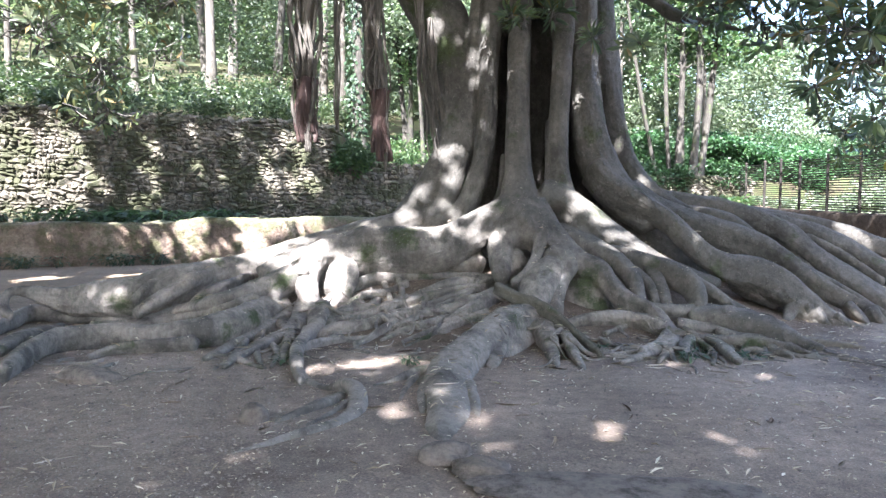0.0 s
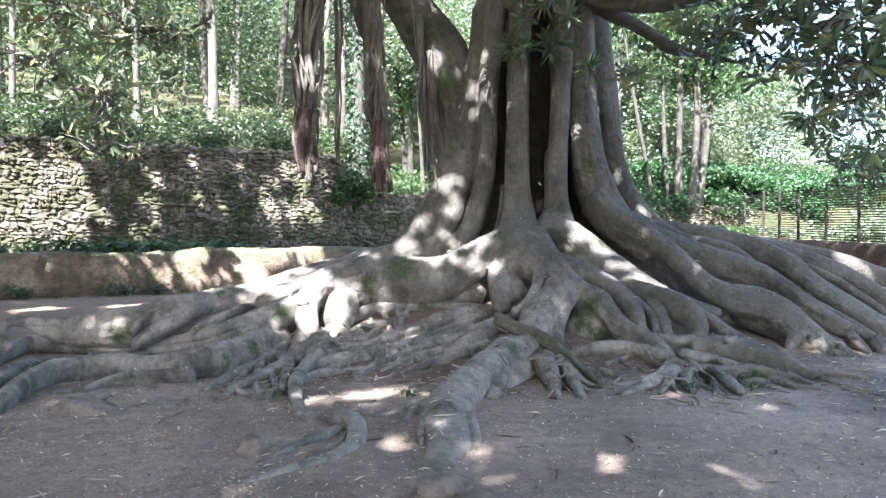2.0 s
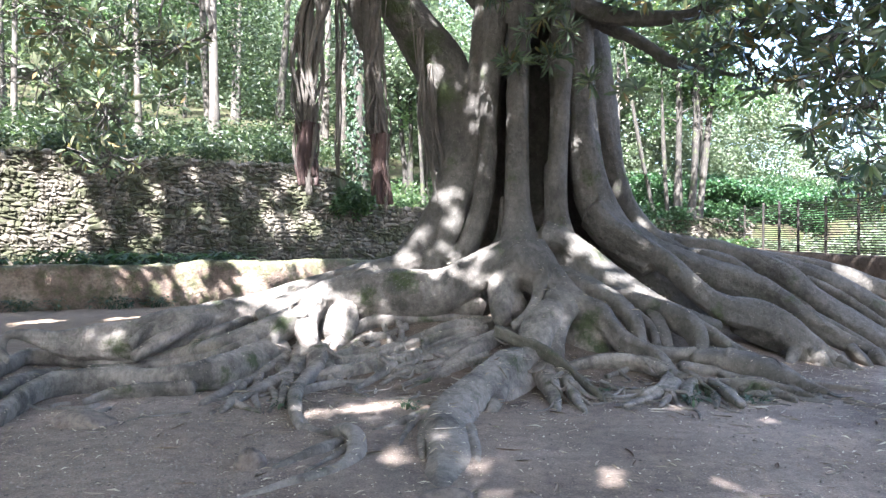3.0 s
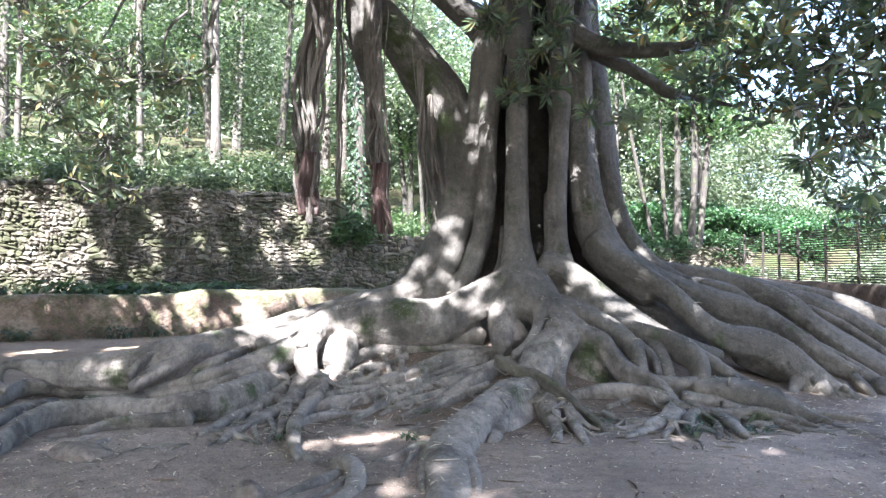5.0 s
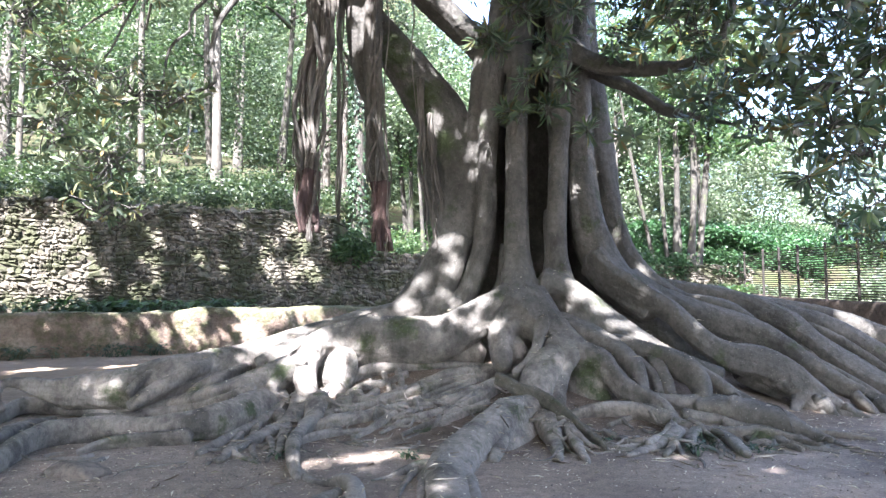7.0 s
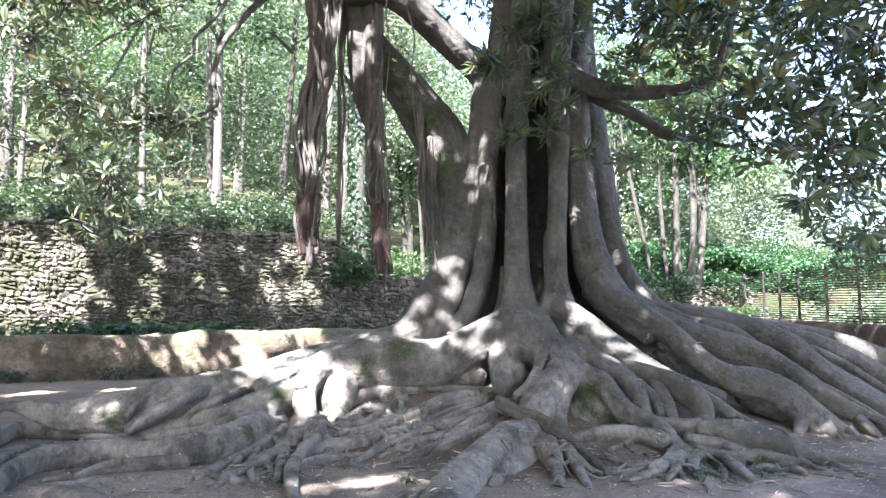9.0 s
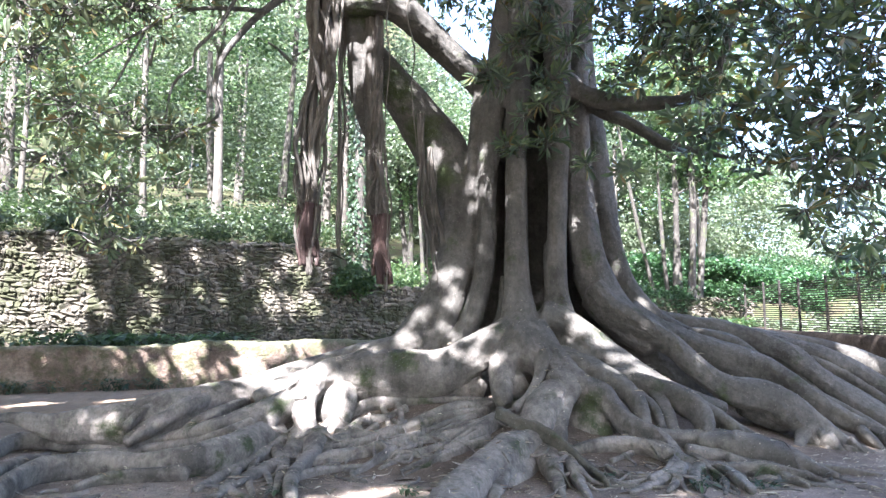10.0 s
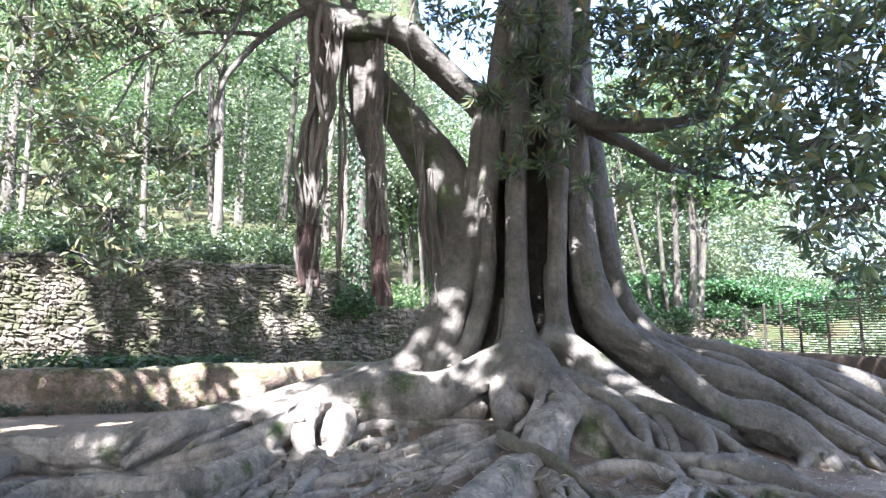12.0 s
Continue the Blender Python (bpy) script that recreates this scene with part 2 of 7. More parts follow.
def plaster_material():
    m, nt, b = material("weathered_render", 0.92, 0.2)
    v, _ = coords(nt)
    col = ramp(nt, fbm(nt, v, 1.1, 6), (0.34, (0.075, 0.058, 0.046)), (0.5, (0.19, 0.142, 0.108)), (0.66, (0.30, 0.25, 0.20)))
    col = mix(nt, ramp(nt, fbm(nt, v, 2.6, 7, 0.65), (0.47, (0, 0, 0)), (0.6, (0.9, 0.9, 0.9))), col, (0.085, 0.085, 0.045))
    sep = nt.nodes.new("ShaderNodeSeparateXYZ")           # moss along the top, with a ragged lower edge
    nt.links.new(v, sep.inputs[0])
    edge = nt.nodes.new("ShaderNodeMath")
    edge.operation = "MULTIPLY_ADD"
    edge.inputs[1].default_value = 0.9
    nt.links.new(fbm(nt, v, 3.5, 7, 0.7), edge.inputs[0])
    nt.links.new(sep.outputs["Z"], edge.inputs[2])
    top = nt.nodes.new("ShaderNodeMapRange")
    top.inputs["From Min"].default_value, top.inputs["From Max"].default_value = 1.38, 1.55
    nt.links.new(edge.outputs[0], top.inputs["Value"])
    col = mix(nt, top.outputs[0], col, (0.10, 0.098, 0.056))
    col = mix(nt, 0.6, col, ramp(nt, fbm(nt, v, 16, 7, 0.7), (0.3, (0.45, 0.45, 0.45)), (0.7, (1.4, 1.38, 1.35))), "MULTIPLY")
    nt.links.new(col, b.inputs["Base Color"])
    relief(nt, b, fbm(nt, v, 9, 8, 0.65), 1.0, 0.08)
    return m


EARTH = ground_material()
STONE = stone_material("wall_stone", (0.045, 0.04, 0.031), (0.145, 0.13, 0.10), (0.036, 0.041, 0.018), 0.46)
MORTAR = stone_material("wall_core", (0.05, 0.044, 0.034), (0.08, 0.07, 0.054), (0.05, 0.06, 0.03), 0.6)
ROCK = stone_material("boulder_rock", (0.125, 0.106, 0.090), (0.165, 0.142, 0.122), (0.10, 0.088, 0.070), 0.70)
GRIT = stone_material("grit", (0.17, 0.145, 0.12), (0.30, 0.265, 0.225), (0.2, 0.18, 0.15), 0.8)
RENDER = plaster_material()
BROWN_WALL = stone_material("brown_wall", (0.03, 0.024, 0.018), (0.045, 0.035, 0.027), (0.08, 0.075, 0.04), 0.66)
FENCE = stone_material("fence_slat", (0.014, 0.013, 0.011), (0.03, 0.027, 0.021), (0.06, 0.07, 0.04), 0.7)
POST = stone_material("fence_post", (0.025, 0.022, 0.02), (0.04, 0.036, 0.03), (0.04, 0.04, 0.03), 0.75)
# ---- mesh helpers ----
def mesh_of(name, verts, faces, mat, smooth=True):
    """A mesh from arrays; faces is an (n, k) array of corners."""
    me = bpy.data.meshes.new(name)
    verts, faces = np.asarray(verts, np.float32), np.asarray(faces, np.int32)
    k = faces.shape[1]
    me.vertices.add(len(verts))
    me.vertices.foreach_set("co", verts.ravel())
    me.loops.add(faces.size)
    me.loops.foreach_set("vertex_index", faces.ravel())
    me.polygons.add(len(faces))
    me.polygons.foreach_set("loop_start", np.arange(0, faces.size, k, dtype=np.int32))
    me.polygons.foreach_set("use_smooth", np.full(len(faces), smooth))
    me.update(calc_edges=True)
    me.materials.append(mat)
    return me


def part(name, bm, material_, parent, label=""):
    me = bm
    if isinstance(bm, bmesh.types.BMesh):
        me = bpy.data.meshes.new(name)
        bm.to_mesh(me)
        bm.free()
        me.materials.append(material_)
    ob = new(name, me)
    ob.parent = parent
    return tagged(ob, label)


def thing(name, label, category, group="", kind="", at=(0, 0, 0)):
    ob = new(name)
    ob.empty_display_size = 0.2
    ob.location = at
    return tagged(ob, label, category, group, kind)


def smooth01(a, b, x):
    t = np.clip((x - a) / (b - a), 0, 1)
    return t * t * (3 - 2 * t)


def spline(rows, step):
    """Catmull-Rom through rows (x, y, z, r), a sample about every step metres."""
    p = np.array(rows, float)
    p = np.vstack([2 * p[0] - p[1], p, 2 * p[-1] - p[-2]])
    out = []
    for i in range(1, len(p) - 2):
        n = max(2, int(np.linalg.norm(p[i + 1, :3] - p[i, :3]) / step))
        t = np.linspace(0, 1, n, endpoint=False)[:, None]
        a, b, c, d = p[i - 1:i + 3]
        out.append(0.5 * (2 * b + (c - a) * t + (2 * a - 5 * b + 4 * c - d) * t ** 2 + (3 * b - a - 3 * c + d) * t ** 3))
    out.append(p[-2:-1])
    q = np.vstack(out)
    q[:, 3] = np.maximum(q[:, 3], 0.002)
    return q


def tube(rows, step=0.08, sides=12, droop=1.0, lump=0.12, seed=0.0):
    """Vertices and quads of a closed, slightly lumpy tube along the spline."""
    q = spline(rows, step)
    c, r = q[:, :3], q[:, 3]
    tan = np.gradient(c, axis=0)
    tan /= np.linalg.norm(tan, axis=1, keepdims=True) + 1e-9
    ref = np.where(np.abs(tan[:, 2:3]) > 0.8, np.array([[0, 1.0, 0]]), np.array([[0, 0, 1.0]]))
    s = np.cross(tan, ref)
    s /= np.linalg.norm(s, axis=1, keepdims=True) + 1e-9
    for i in range(1, len(s)):                           # carried along, so that the skin does not twist
        w = s[i - 1] - tan[i] * (s[i - 1] @ tan[i])
        s[i] = w / (np.linalg.norm(w) + 1e-9)
    u = np.cross(s, tan)
    a = np.linspace(0, 2 * np.pi, sides, endpoint=False)
    along = np.arange(len(c))[:, None] * step
    rr = r[:, None] * (1 + lump * np.sin(2 * a[None] + along * 1.1 + seed) + 0.7 * lump * np.sin(3 * a[None] - along * 0.8 + seed * 3) + 0.5 * lump * np.sin(along * 1.7 + seed))
    off = rr[..., None] * (np.cos(a)[None, :, None] * s[:, None] + np.sin(a)[None, :, None] * u[:, None])
    off[..., 2] = np.where(off[..., 2] < 0, off[..., 2] * droop, off[..., 2])
    v = c[:, None] + off
    n = len(c)
    v = np.vstack([v.reshape(-1, 3), c[:1] - tan[:1] * r[0] * 0.6, c[-1:] + tan[-1:] * r[-1] * 0.6])
    i, j = np.meshgrid(np.arange(n - 1), np.arange(sides), indexing="ij")
    i, j = i.ravel(), j.ravel()
    k = (j + 1) % sides
    f = np.stack([i * sides + j, i * sides + k, (i + 1) * sides + k, (i + 1) * sides + j], 1)
    jj = np.arange(sides)
    kk = (jj + 1) % sides
    lo, hi = n * sides, n * sides + 1
    f = np.vstack([f, np.stack([np.full(sides, lo), kk, jj, jj], 1), np.stack([np.full(sides, hi), (n - 1) * sides + jj, (n - 1) * sides + kk, (n - 1) * sides + kk], 1)])
    return v, f


def tris(f):
    """Quads, some of them degenerate, as triangles."""
    t = np.vstack([f[:, [0, 1, 2]], f[:, [0, 2, 3]]])
    ok = (t[:, 0] != t[:, 1]) & (t[:, 1] != t[:, 2]) & (t[:, 0] != t[:, 2])
    return t[ok]


def joined(pieces):
    vs, fs, n = [], [], 0
    for v, f in pieces:
        vs.append(v)
        fs.append(tris(f) + n)
        n += len(v)
    return np.vstack(vs), np.vstack(fs)


# ---- the lie of the land ----
# the low wall and the tall stone wall run side by side, away to the right
def low_wall_y(x):
    return 17.9 + 0.5 * (x + 8.0)


def stone_wall_y(x):
    return 22.6 + 0.5 * (x + 8.0)


def ripple(x, y):
    return 0.5 * np.sin(1.7 * x + 0.6 * y) * np.sin(1.3 * y - 0.4 * x) + 0.3 * np.sin(4.1 * x - 2.2 * y) * np.sin(3.3 * y + 1.0)


def land(x, y):
    """Height of the ground at x, y (arrays)."""
    x, y = np.asarray(x, float), np.asarray(y, float)
    z = 0.012 * ripple(x, y) + 0.008 * ripple(3.1 * x + 4, 2.9 * y) + 0.006 * ripple(7.3 * x - 2, 6.7 * y + 1)
    # earth heaped up among the roots
    d = np.sqrt(((x - 1.0) / np.where(x < 1, 5.6, 5.4)) ** 2 + ((y - 11.0) / np.where(y < 11, 4.1, 3.6)) ** 2)
    z = z + 0.66 * (1 - smooth01(0.2, 1.0, d)) * (1 + 0.15 * ripple(2 * x, 2 * y))
    z = z + 0.15 * np.exp(-((x - 4.2) / 2.0) ** 2 - ((y - 11.6) / 1.3) ** 2) + 0.34 * np.exp(-((x + 2.5) / 1.4) ** 2 - ((y - 9.9) / 0.8) ** 2)
    z = z + 0.35 * np.exp(-((x - 6.2) / 1.6) ** 2 - ((y - 12.6) / 1.1) ** 2)
    # terrace behind the low wall, hill behind the stone wall
    left = 1 - smooth01(4.0, 8.0, x)
    terrace = smooth01(0.0, 0.15, y - low_wall_y(x)) * left
    z = z * (1 - terrace) + (1.0 + 0.04 * ripple(x, y)) * terrace
    behind = y - stone_wall_y(x)
    hill = smooth01(0.25, 0.45, behind) * (1 - smooth01(7.0, 9.0, x))
    crest = 4.1 - 1.5 * smooth01(-3.9, -3.4, x)
    z = z * (1 - hill) + hill * (crest + 0.24 * np.clip(behind, 0, 60) + 0.1 * ripple(0.5 * x, 0.5 * y))
    # the right-hand side climbs slowly towards the ivy bank
    right = smooth01(5.0, 9.0, x)
    climb = 0.25 + 1.3 * smooth01(19, 29, y) + 1.0 * smooth01(30.2, 30.8, y - 0.2 * (x - 11)) + 0.14 * np.clip(y - 31, 0, 60)
    climb = np.where(x > np.interp(y, [12.5, 17.7, 24, 31.3, 60], [10.6, 11.85, 12.05, 12.9, 20]), np.maximum(climb, 1.0), climb)
    z = z + 46.0 * smooth01(70, 96, y) * (1 - smooth01(-7.0, 4.0, x))      # the wooded ridge
    far_right = right * smooth01(11.5, 15, y)
    return z * (1 - far_right) + climb * far_right


def axis(lo, hi, mid_lo, mid_hi, fine):
    """Grid lines, fine in the middle, wider and wider outwards."""
    a = list(np.arange(mid_lo, mid_hi + fine / 2, fine))
    step = fine
    while a[-1] < hi:
        step *= 1.12
        a.append(a[-1] + step)
    step = fine
    while a[0] > lo:
        step *= 1.12
        a.insert(0, a[0] - step)
    return np.array(a)


gx, gy = axis(-400, 400, -8, 8, 0.09), axis(-300, 600, 2.2, 12, 0.09)
gx = np.sort(np.r_[gx, -3.95, -3.7])
# lines of the grid beyond the roots run along the walls, and crowd where the ground steps
gy = np.sort(np.r_[gy, 17.9, 17.95, 18.0, 18.05, 18.1, 22.6, 22.85, 22.9, 22.95, 23.0, 23.05, 23.1])
GX, GY = np.meshgrid(gx, gy, indexing="ij")
GY = GY + 0.5 * (np.clip(GX, -30, 9) + 8.0) * smooth01(12.0, 16.5, GY) * (1 - smooth01(30, 60, GY))
GZ = land(GX, GY)
ni, nj = GX.shape
ii, jj = np.meshgrid(np.arange(ni - 1), np.arange(nj - 1), indexing="ij")
ii, jj = ii.ravel(), jj.ravel()
quads = np.stack([ii * nj + jj, (ii + 1) * nj + jj, (ii + 1) * nj + jj + 1, ii * nj + jj + 1], 1)
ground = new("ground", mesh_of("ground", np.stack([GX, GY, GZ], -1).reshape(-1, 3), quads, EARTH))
tagged(ground, "bare trodden grey-brown earth with grit and fallen leaves", "ground", kind="structure")


# ---- walls ----
def ribbon_wall(name, line, z0, top, thick, mat, step=0.12, wear=0.04):
    """A solid rounded-top wall along a line of (x, y); top is a function of the distance along it."""
    p = np.array(line, float)
    seg = np.r_[0, np.cumsum(np.linalg.norm(np.diff(p, axis=0), axis=1))]
    s = np.arange(0, seg[-1] + step, step).clip(0, seg[-1])
    c = np.stack([np.interp(s, seg, p[:, k]) for k in (0, 1)], 1)
    t = np.gradient(c, axis=0)
    t /= np.linalg.norm(t, axis=1, keepdims=True)
    nrm = np.stack([t[:, 1], -t[:, 0]], 1)             # towards the camera's side
    h = top(s)
    prof = [(0.5, 0.0), (0.5, 0.25), (0.5, 0.5), (0.5, 0.75), (0.49, 0.9), (0.42, 0.97), (0.25, 1.0), (-0.25, 1.0), (-0.45, 0.96), (-0.5, 0.85), (-0.5, 0.0)]
    v = []
    for k, (o, f) in enumerate(prof):
        z = z0 + (h - z0) * f
        w = wear * np.array([noise.noise((a * 1.3, k * 1.7, 0.3)) + 0.6 * noise.noise((a * 4.1, k * 2.3, 5.0)) for a in s])
        xy = c + nrm * (o * thick + w)[:, None]
        v.append(np.column_stack([xy, z + (w * 0.7 if f > 0.8 else 0)]))
    v = np.array(v)                                      # profile, along, xyz
    m, n = v.shape[:2]
    a, b = np.meshgrid(np.arange(m - 1), np.arange(n - 1), indexing="ij")
    a, b = a.ravel(), b.ravel()
    f = np.stack([a * n + b, a * n + b + 1, (a + 1) * n + b + 1, (a + 1) * n + b], 1)
    me = mesh_of(name, v.reshape(-1, 3), f, mat)
    bm = bmesh.new()
    bm.from_mesh(me)
    bmesh.ops.holes_fill(bm, edges=[e for e in bm.edges if e.is_boundary], sides=0)
    bmesh.ops.recalc_face_normals(bm, faces=bm.faces)
    bm.to_mesh(me)
    bm.free()
    return new(name, me)


low_line = [(x, low_wall_y(x)) for x in (-16, -12, -8, -4, 0, 3)]
low = ribbon_wall("retaining_wall", low_line, -0.3, lambda s: 1.08 + 0.10 * smooth01(10.0, 10.9, s) + 0.02 * np.sin(s * 1.9), 0.5, RENDER, wear=0.09)
tagged(low, "low retaining wall of stained pinkish-brown render with mossy top", "wall", kind="structure")
right_line = [(10.6, 12.5), (11.85, 17.7), (11.95, 20.0), (12.05, 24.0), (12.9, 31.3)]
low_right = ribbon_wall("retaining_wall_right", right_line, -0.3, lambda s: 1.16 + 0.022 * s, 0.4, BROWN_WALL, wear=0.03)
tagged(low_right, "low brown earth-stained wall under the slatted fence", "wall", kind="structure")


def lump_stone(seed):
    """A rough stone about one metre each way, to be scaled; its face looks to -y."""
    rnd = random.Random(seed)
    bm = bmesh.new()
    bmesh.ops.create_cube(bm, size=1.0)
    bmesh.ops.bevel(bm, geom=list(bm.edges), offset=0.27, segments=1, affect="EDGES", clamp_overlap=True)
    for v in bm.verts:
        v.co += Vector((rnd.uniform(-1, 1), rnd.uniform(-0.7, 0.7), rnd.uniform(-1, 1))) * 0.17
    bmesh.ops.recalc_face_normals(bm, faces=bm.faces)
    me = bpy.data.meshes.new("stone")
    bm.to_mesh(me)
    bm.free()
    me.materials.append(STONE)
    return me


STONES = [lump_stone(k) for k in range(14)]
stone_jobs = []                                          # (wall, matrix) built at the end of the file


def rubble_wall(name, a, b, z0, z1, label, size=1.0, seed=3):
    """A thick wall of rough stones in uneven courses from a to b; stones stand proud of a dark core."""
    rnd = random.Random(seed)
    a, b = Vector((*a, 0)), Vector((*b, 0))
    length = (b - a).length
    ang = math.atan2(b.y - a.y, b.x - a.x)
    base = Matrix.Translation(a) @ Matrix.Rotation(ang, 4, "Z")
    bm = bmesh.new()
    bmesh.ops.create_cube(bm, size=1.0, matrix=Matrix.Translation((length / 2, 0.3, (z0 + z1) / 2 - 0.04)) @ Matrix.Diagonal((length, 0.5, z1 - z0 - 0.08, 1)))
    me = bpy.data.meshes.new(name)
    bm.to_mesh(me)
    bm.free()
    me.materials.append(MORTAR)
    wall = new(name, me)
    wall.matrix_world = base
    tagged(wall, label, "wall", kind="structure")
    z = z0 + 0.25
    while z < z1 - 0.02:
        h = rnd.uniform(0.07, 0.20) * size
        x = rnd.uniform(-0.1, 0.0)
        while x < length:
            w = min(rnd.lognormvariate(-1.75, 0.55), 0.55) * size
            hh = h * rnd.uniform(0.6, 1.35)
            dz = 0.11 * noise.noise((x * 0.7, z * 0.8, 2.0)) + 0.04 * noise.noise((x * 2.9, z * 2.0, 7.0))
            if rnd.random() < 0.03:                      # a stone has fallen out
                x += w * 0.6
                continue
            if rnd.random() < 0.10:
                hh *= 1.45
            if hh > 0.19 and rnd.random() < 0.4:         # two flat stones in the place of one
                for sgn in (-1, 1):
                    m = (Matrix.Translation((x + w / 2, 0.09 + rnd.uniform(-0.04, 0.03), z + h / 2 + dz + sgn * hh * 0.25)) @ Matrix.Rotation(radians(rnd.uniform(-8, 8)), 4, "Y")
                         @ Matrix.Diagonal((w * rnd.uniform(0.85, 1.0), 0.22, hh * 0.5, 1)))
                    stone_jobs.append((wall, m, rnd.randrange(14)))
            else:
                m = (Matrix.Translation((x + w / 2, 0.09 + rnd.uniform(-0.04, 0.03), z + h / 2 + dz)) @ Matrix.Rotation(radians(rnd.gauss(0, 16)), 4, "Y")
                     @ Matrix.Diagonal((w * 1.1, 0.2, hh * 1.12, 1)))
                stone_jobs.append((wall, m, rnd.randrange(14)))
            x += w
        z += h * 0.95
    # rough stones lying along the crown
    x = 0
    while x < length:
        w = rnd.uniform(0.2, 0.5)
        m = Matrix.Translation((x + w / 2, 0.3 + rnd.uniform(-0.05, 0.05), z1 - 0.02 + rnd.uniform(-0.05, 0.06))) @ Matrix.Diagonal((w, 0.5, rnd.uniform(0.1, 0.24), 1))
        stone_jobs.append((wall, m, rnd.randrange(14)))
        x += w * 0.95
    return wall


wall_tall = rubble_wall("wall_stone_tall", (-15.0, stone_wall_y(-15.0)), (-3.95, stone_wall_y(-3.95)), 0.8, 4.3,
                        "tall old rubble stone wall with patches of moss", seed=5)
wall_low = rubble_wall("wall_stone_low", (-3.93, stone_wall_y(-3.93)), (3.2, stone_wall_y(3.2)), 0.8, 2.95, "lower rubble stone wall running behind the fig tree", seed=9)
wall_far = rubble_wall("wall_stone_far", (8.6, 29.5), (13.4, 30.5), 1.2, 2.75, "short stretch of rough stone wall under the ivy bank", seed=12)


# ---- slatted fence on the right-hand wall ----
def fence():
    f = thing("fence", "dark slatted fence with thin posts on a low wall", "fence")
    p = np.array(right_line[1:], float)
    seg = np.r_[0, np.cumsum(np.linalg.norm(np.diff(p, axis=0), axis=1))]
    def at(s):
        return Vector((np.interp(s, seg, p[:, 0]), np.interp(s, seg, p[:, 1]), 1.16 + 0.022 * (s + 5.35)))
    stops = [0.0, 2.4, 4.2, 6.0, 7.7, 9.4, 11.7, 13.6]
    post_bm = bmesh.new()
    bmesh.ops.create_cone(post_bm, cap_ends=True, segments=10, radius1=0.045, radius2=0.042, depth=1.75, matrix=Matrix.Translation((0, 0, 0.85)))
    cap_bm = bmesh.new()
    bmesh.ops.create_uvsphere(cap_bm, u_segments=10, v_segments=5, radius=0.055, matrix=Matrix.Translation((0, 0, 1.74)))
    first = part("post", post_bm, POST, f)
    first.location = at(0)
    cap = part("post_cap", cap_bm, POST, first)
    for s in stops[1:]:
        o = part("post", first.data, POST, f)
        o.location = at(s)
        part("post_cap", cap.data, POST, o)
    # one slat a level and bay, a flat bar with rounded edges that sags a little
    for k in range(22):
        z = 0.05 + k * 0.0755
        for s0, s1 in zip(stops, stops[1:]):
            a, b = at(s0), at(s1)
            n = 6
            v, fa = [], []
            d = (b - a).normalized()
            side = Vector((d.y, -d.x, 0))
            for i in range(n + 1):
                c = a.lerp(b, i / n) + Vector((0, 0, z + 0.012 * noise.noise((s0 + i * 0.4, k * 1.3, 1.0)))) + side * 0.03
                for dx, dz in ((0.006, -0.017), (0.010, 0), (0.006, 0.017), (-0.006, 0.017), (-0.006, -0.017)):
                    v.append(c + side * dx + Vector((0, 0, dz)))
            for i in range(n):
                for j in range(5):
                    q = (j + 1) % 5
                    fa.append((i * 5 + j, i * 5 + q, (i + 1) * 5 + q, (i + 1) * 5 + j))
            part("slat", mesh_of("slat", v, fa, FENCE, False), FENCE, f)
    return f


fence()
# ---- the great fig tree ----
fig = thing("fig_tree", "huge old fig tree, fluted grey trunk, spreading buttress roots, hanging roots", "tree", at=(1.3, 11.0, 0.0))
fig_pieces, spine_pts, spine_ids, spine_names = [], [], [], []


def grow(name, rows, droop=1.0, lump=0.1, sides=14):
    """Adds one tapering limb of wood to the tree; all of them are fused afterwards."""
    k = len(spine_names)
    spine_names.append(name)
    fig_pieces.append(tube(rows, 0.06, sides, droop, lump, seed=k * 1.37))
    q = spline(rows, 0.06)
    spine_pts.append(q)
    spine_ids.append(np.full(len(q), k))


thin_roots = []


def lay(rows, droop=1.6):
    """A thin root lying over the others, with a skin of its own."""
    thin_roots.append((rows, droop))


# columns of the trunk, each a rib that runs back to the heartwood
grow("trunk", [(1.05, 9.35, 1.15, 0.423), (1.04, 9.50, 1.35, 0.338), (1.04, 9.65, 1.62, 0.242), (1.05, 9.80, 1.97, 0.182), (1.05, 9.85, 2.45, 0.159), (1.06, 9.95, 3.12, 0.153), (1.08, 10.05, 3.98, 0.163), (1.12, 10.15, 4.87, 0.189), (1.18, 10.25, 5.81, 0.207), (1.25, 10.35, 6.78, 0.218), (1.35, 10.50, 8.33, 0.221)], 1.0, 0.07)
grow("trunk", [(1.08, 9.85, 1.35, 0.315), (1.08, 10.00, 1.62, 0.226), (1.09, 10.15, 1.99, 0.170), (1.09, 10.20, 2.49, 0.148), (1.10, 10.30, 3.17, 0.142), (1.11, 10.40, 4.06, 0.151), (1.16, 10.50, 4.99, 0.176), (1.22, 10.60, 5.96, 0.193), (1.30, 10.70, 6.96, 0.202), (1.40, 10.85, 8.55, 0.205)], 1.0, 0.03)
grow("trunk", [(1.12, 10.20, 1.34, 0.327), (1.12, 10.35, 1.63, 0.233), (1.12, 10.50, 2.00, 0.176), (1.13, 10.55, 2.52, 0.154), (1.13, 10.65, 3.23, 0.147), (1.15, 10.75, 4.15, 0.156), (1.20, 10.85, 5.10, 0.182), (1.26, 10.95, 6.10, 0.199), (1.34, 11.05, 7.14, 0.209), (1.44, 11.20, 8.78, 0.212)], 1.0, 0.03)
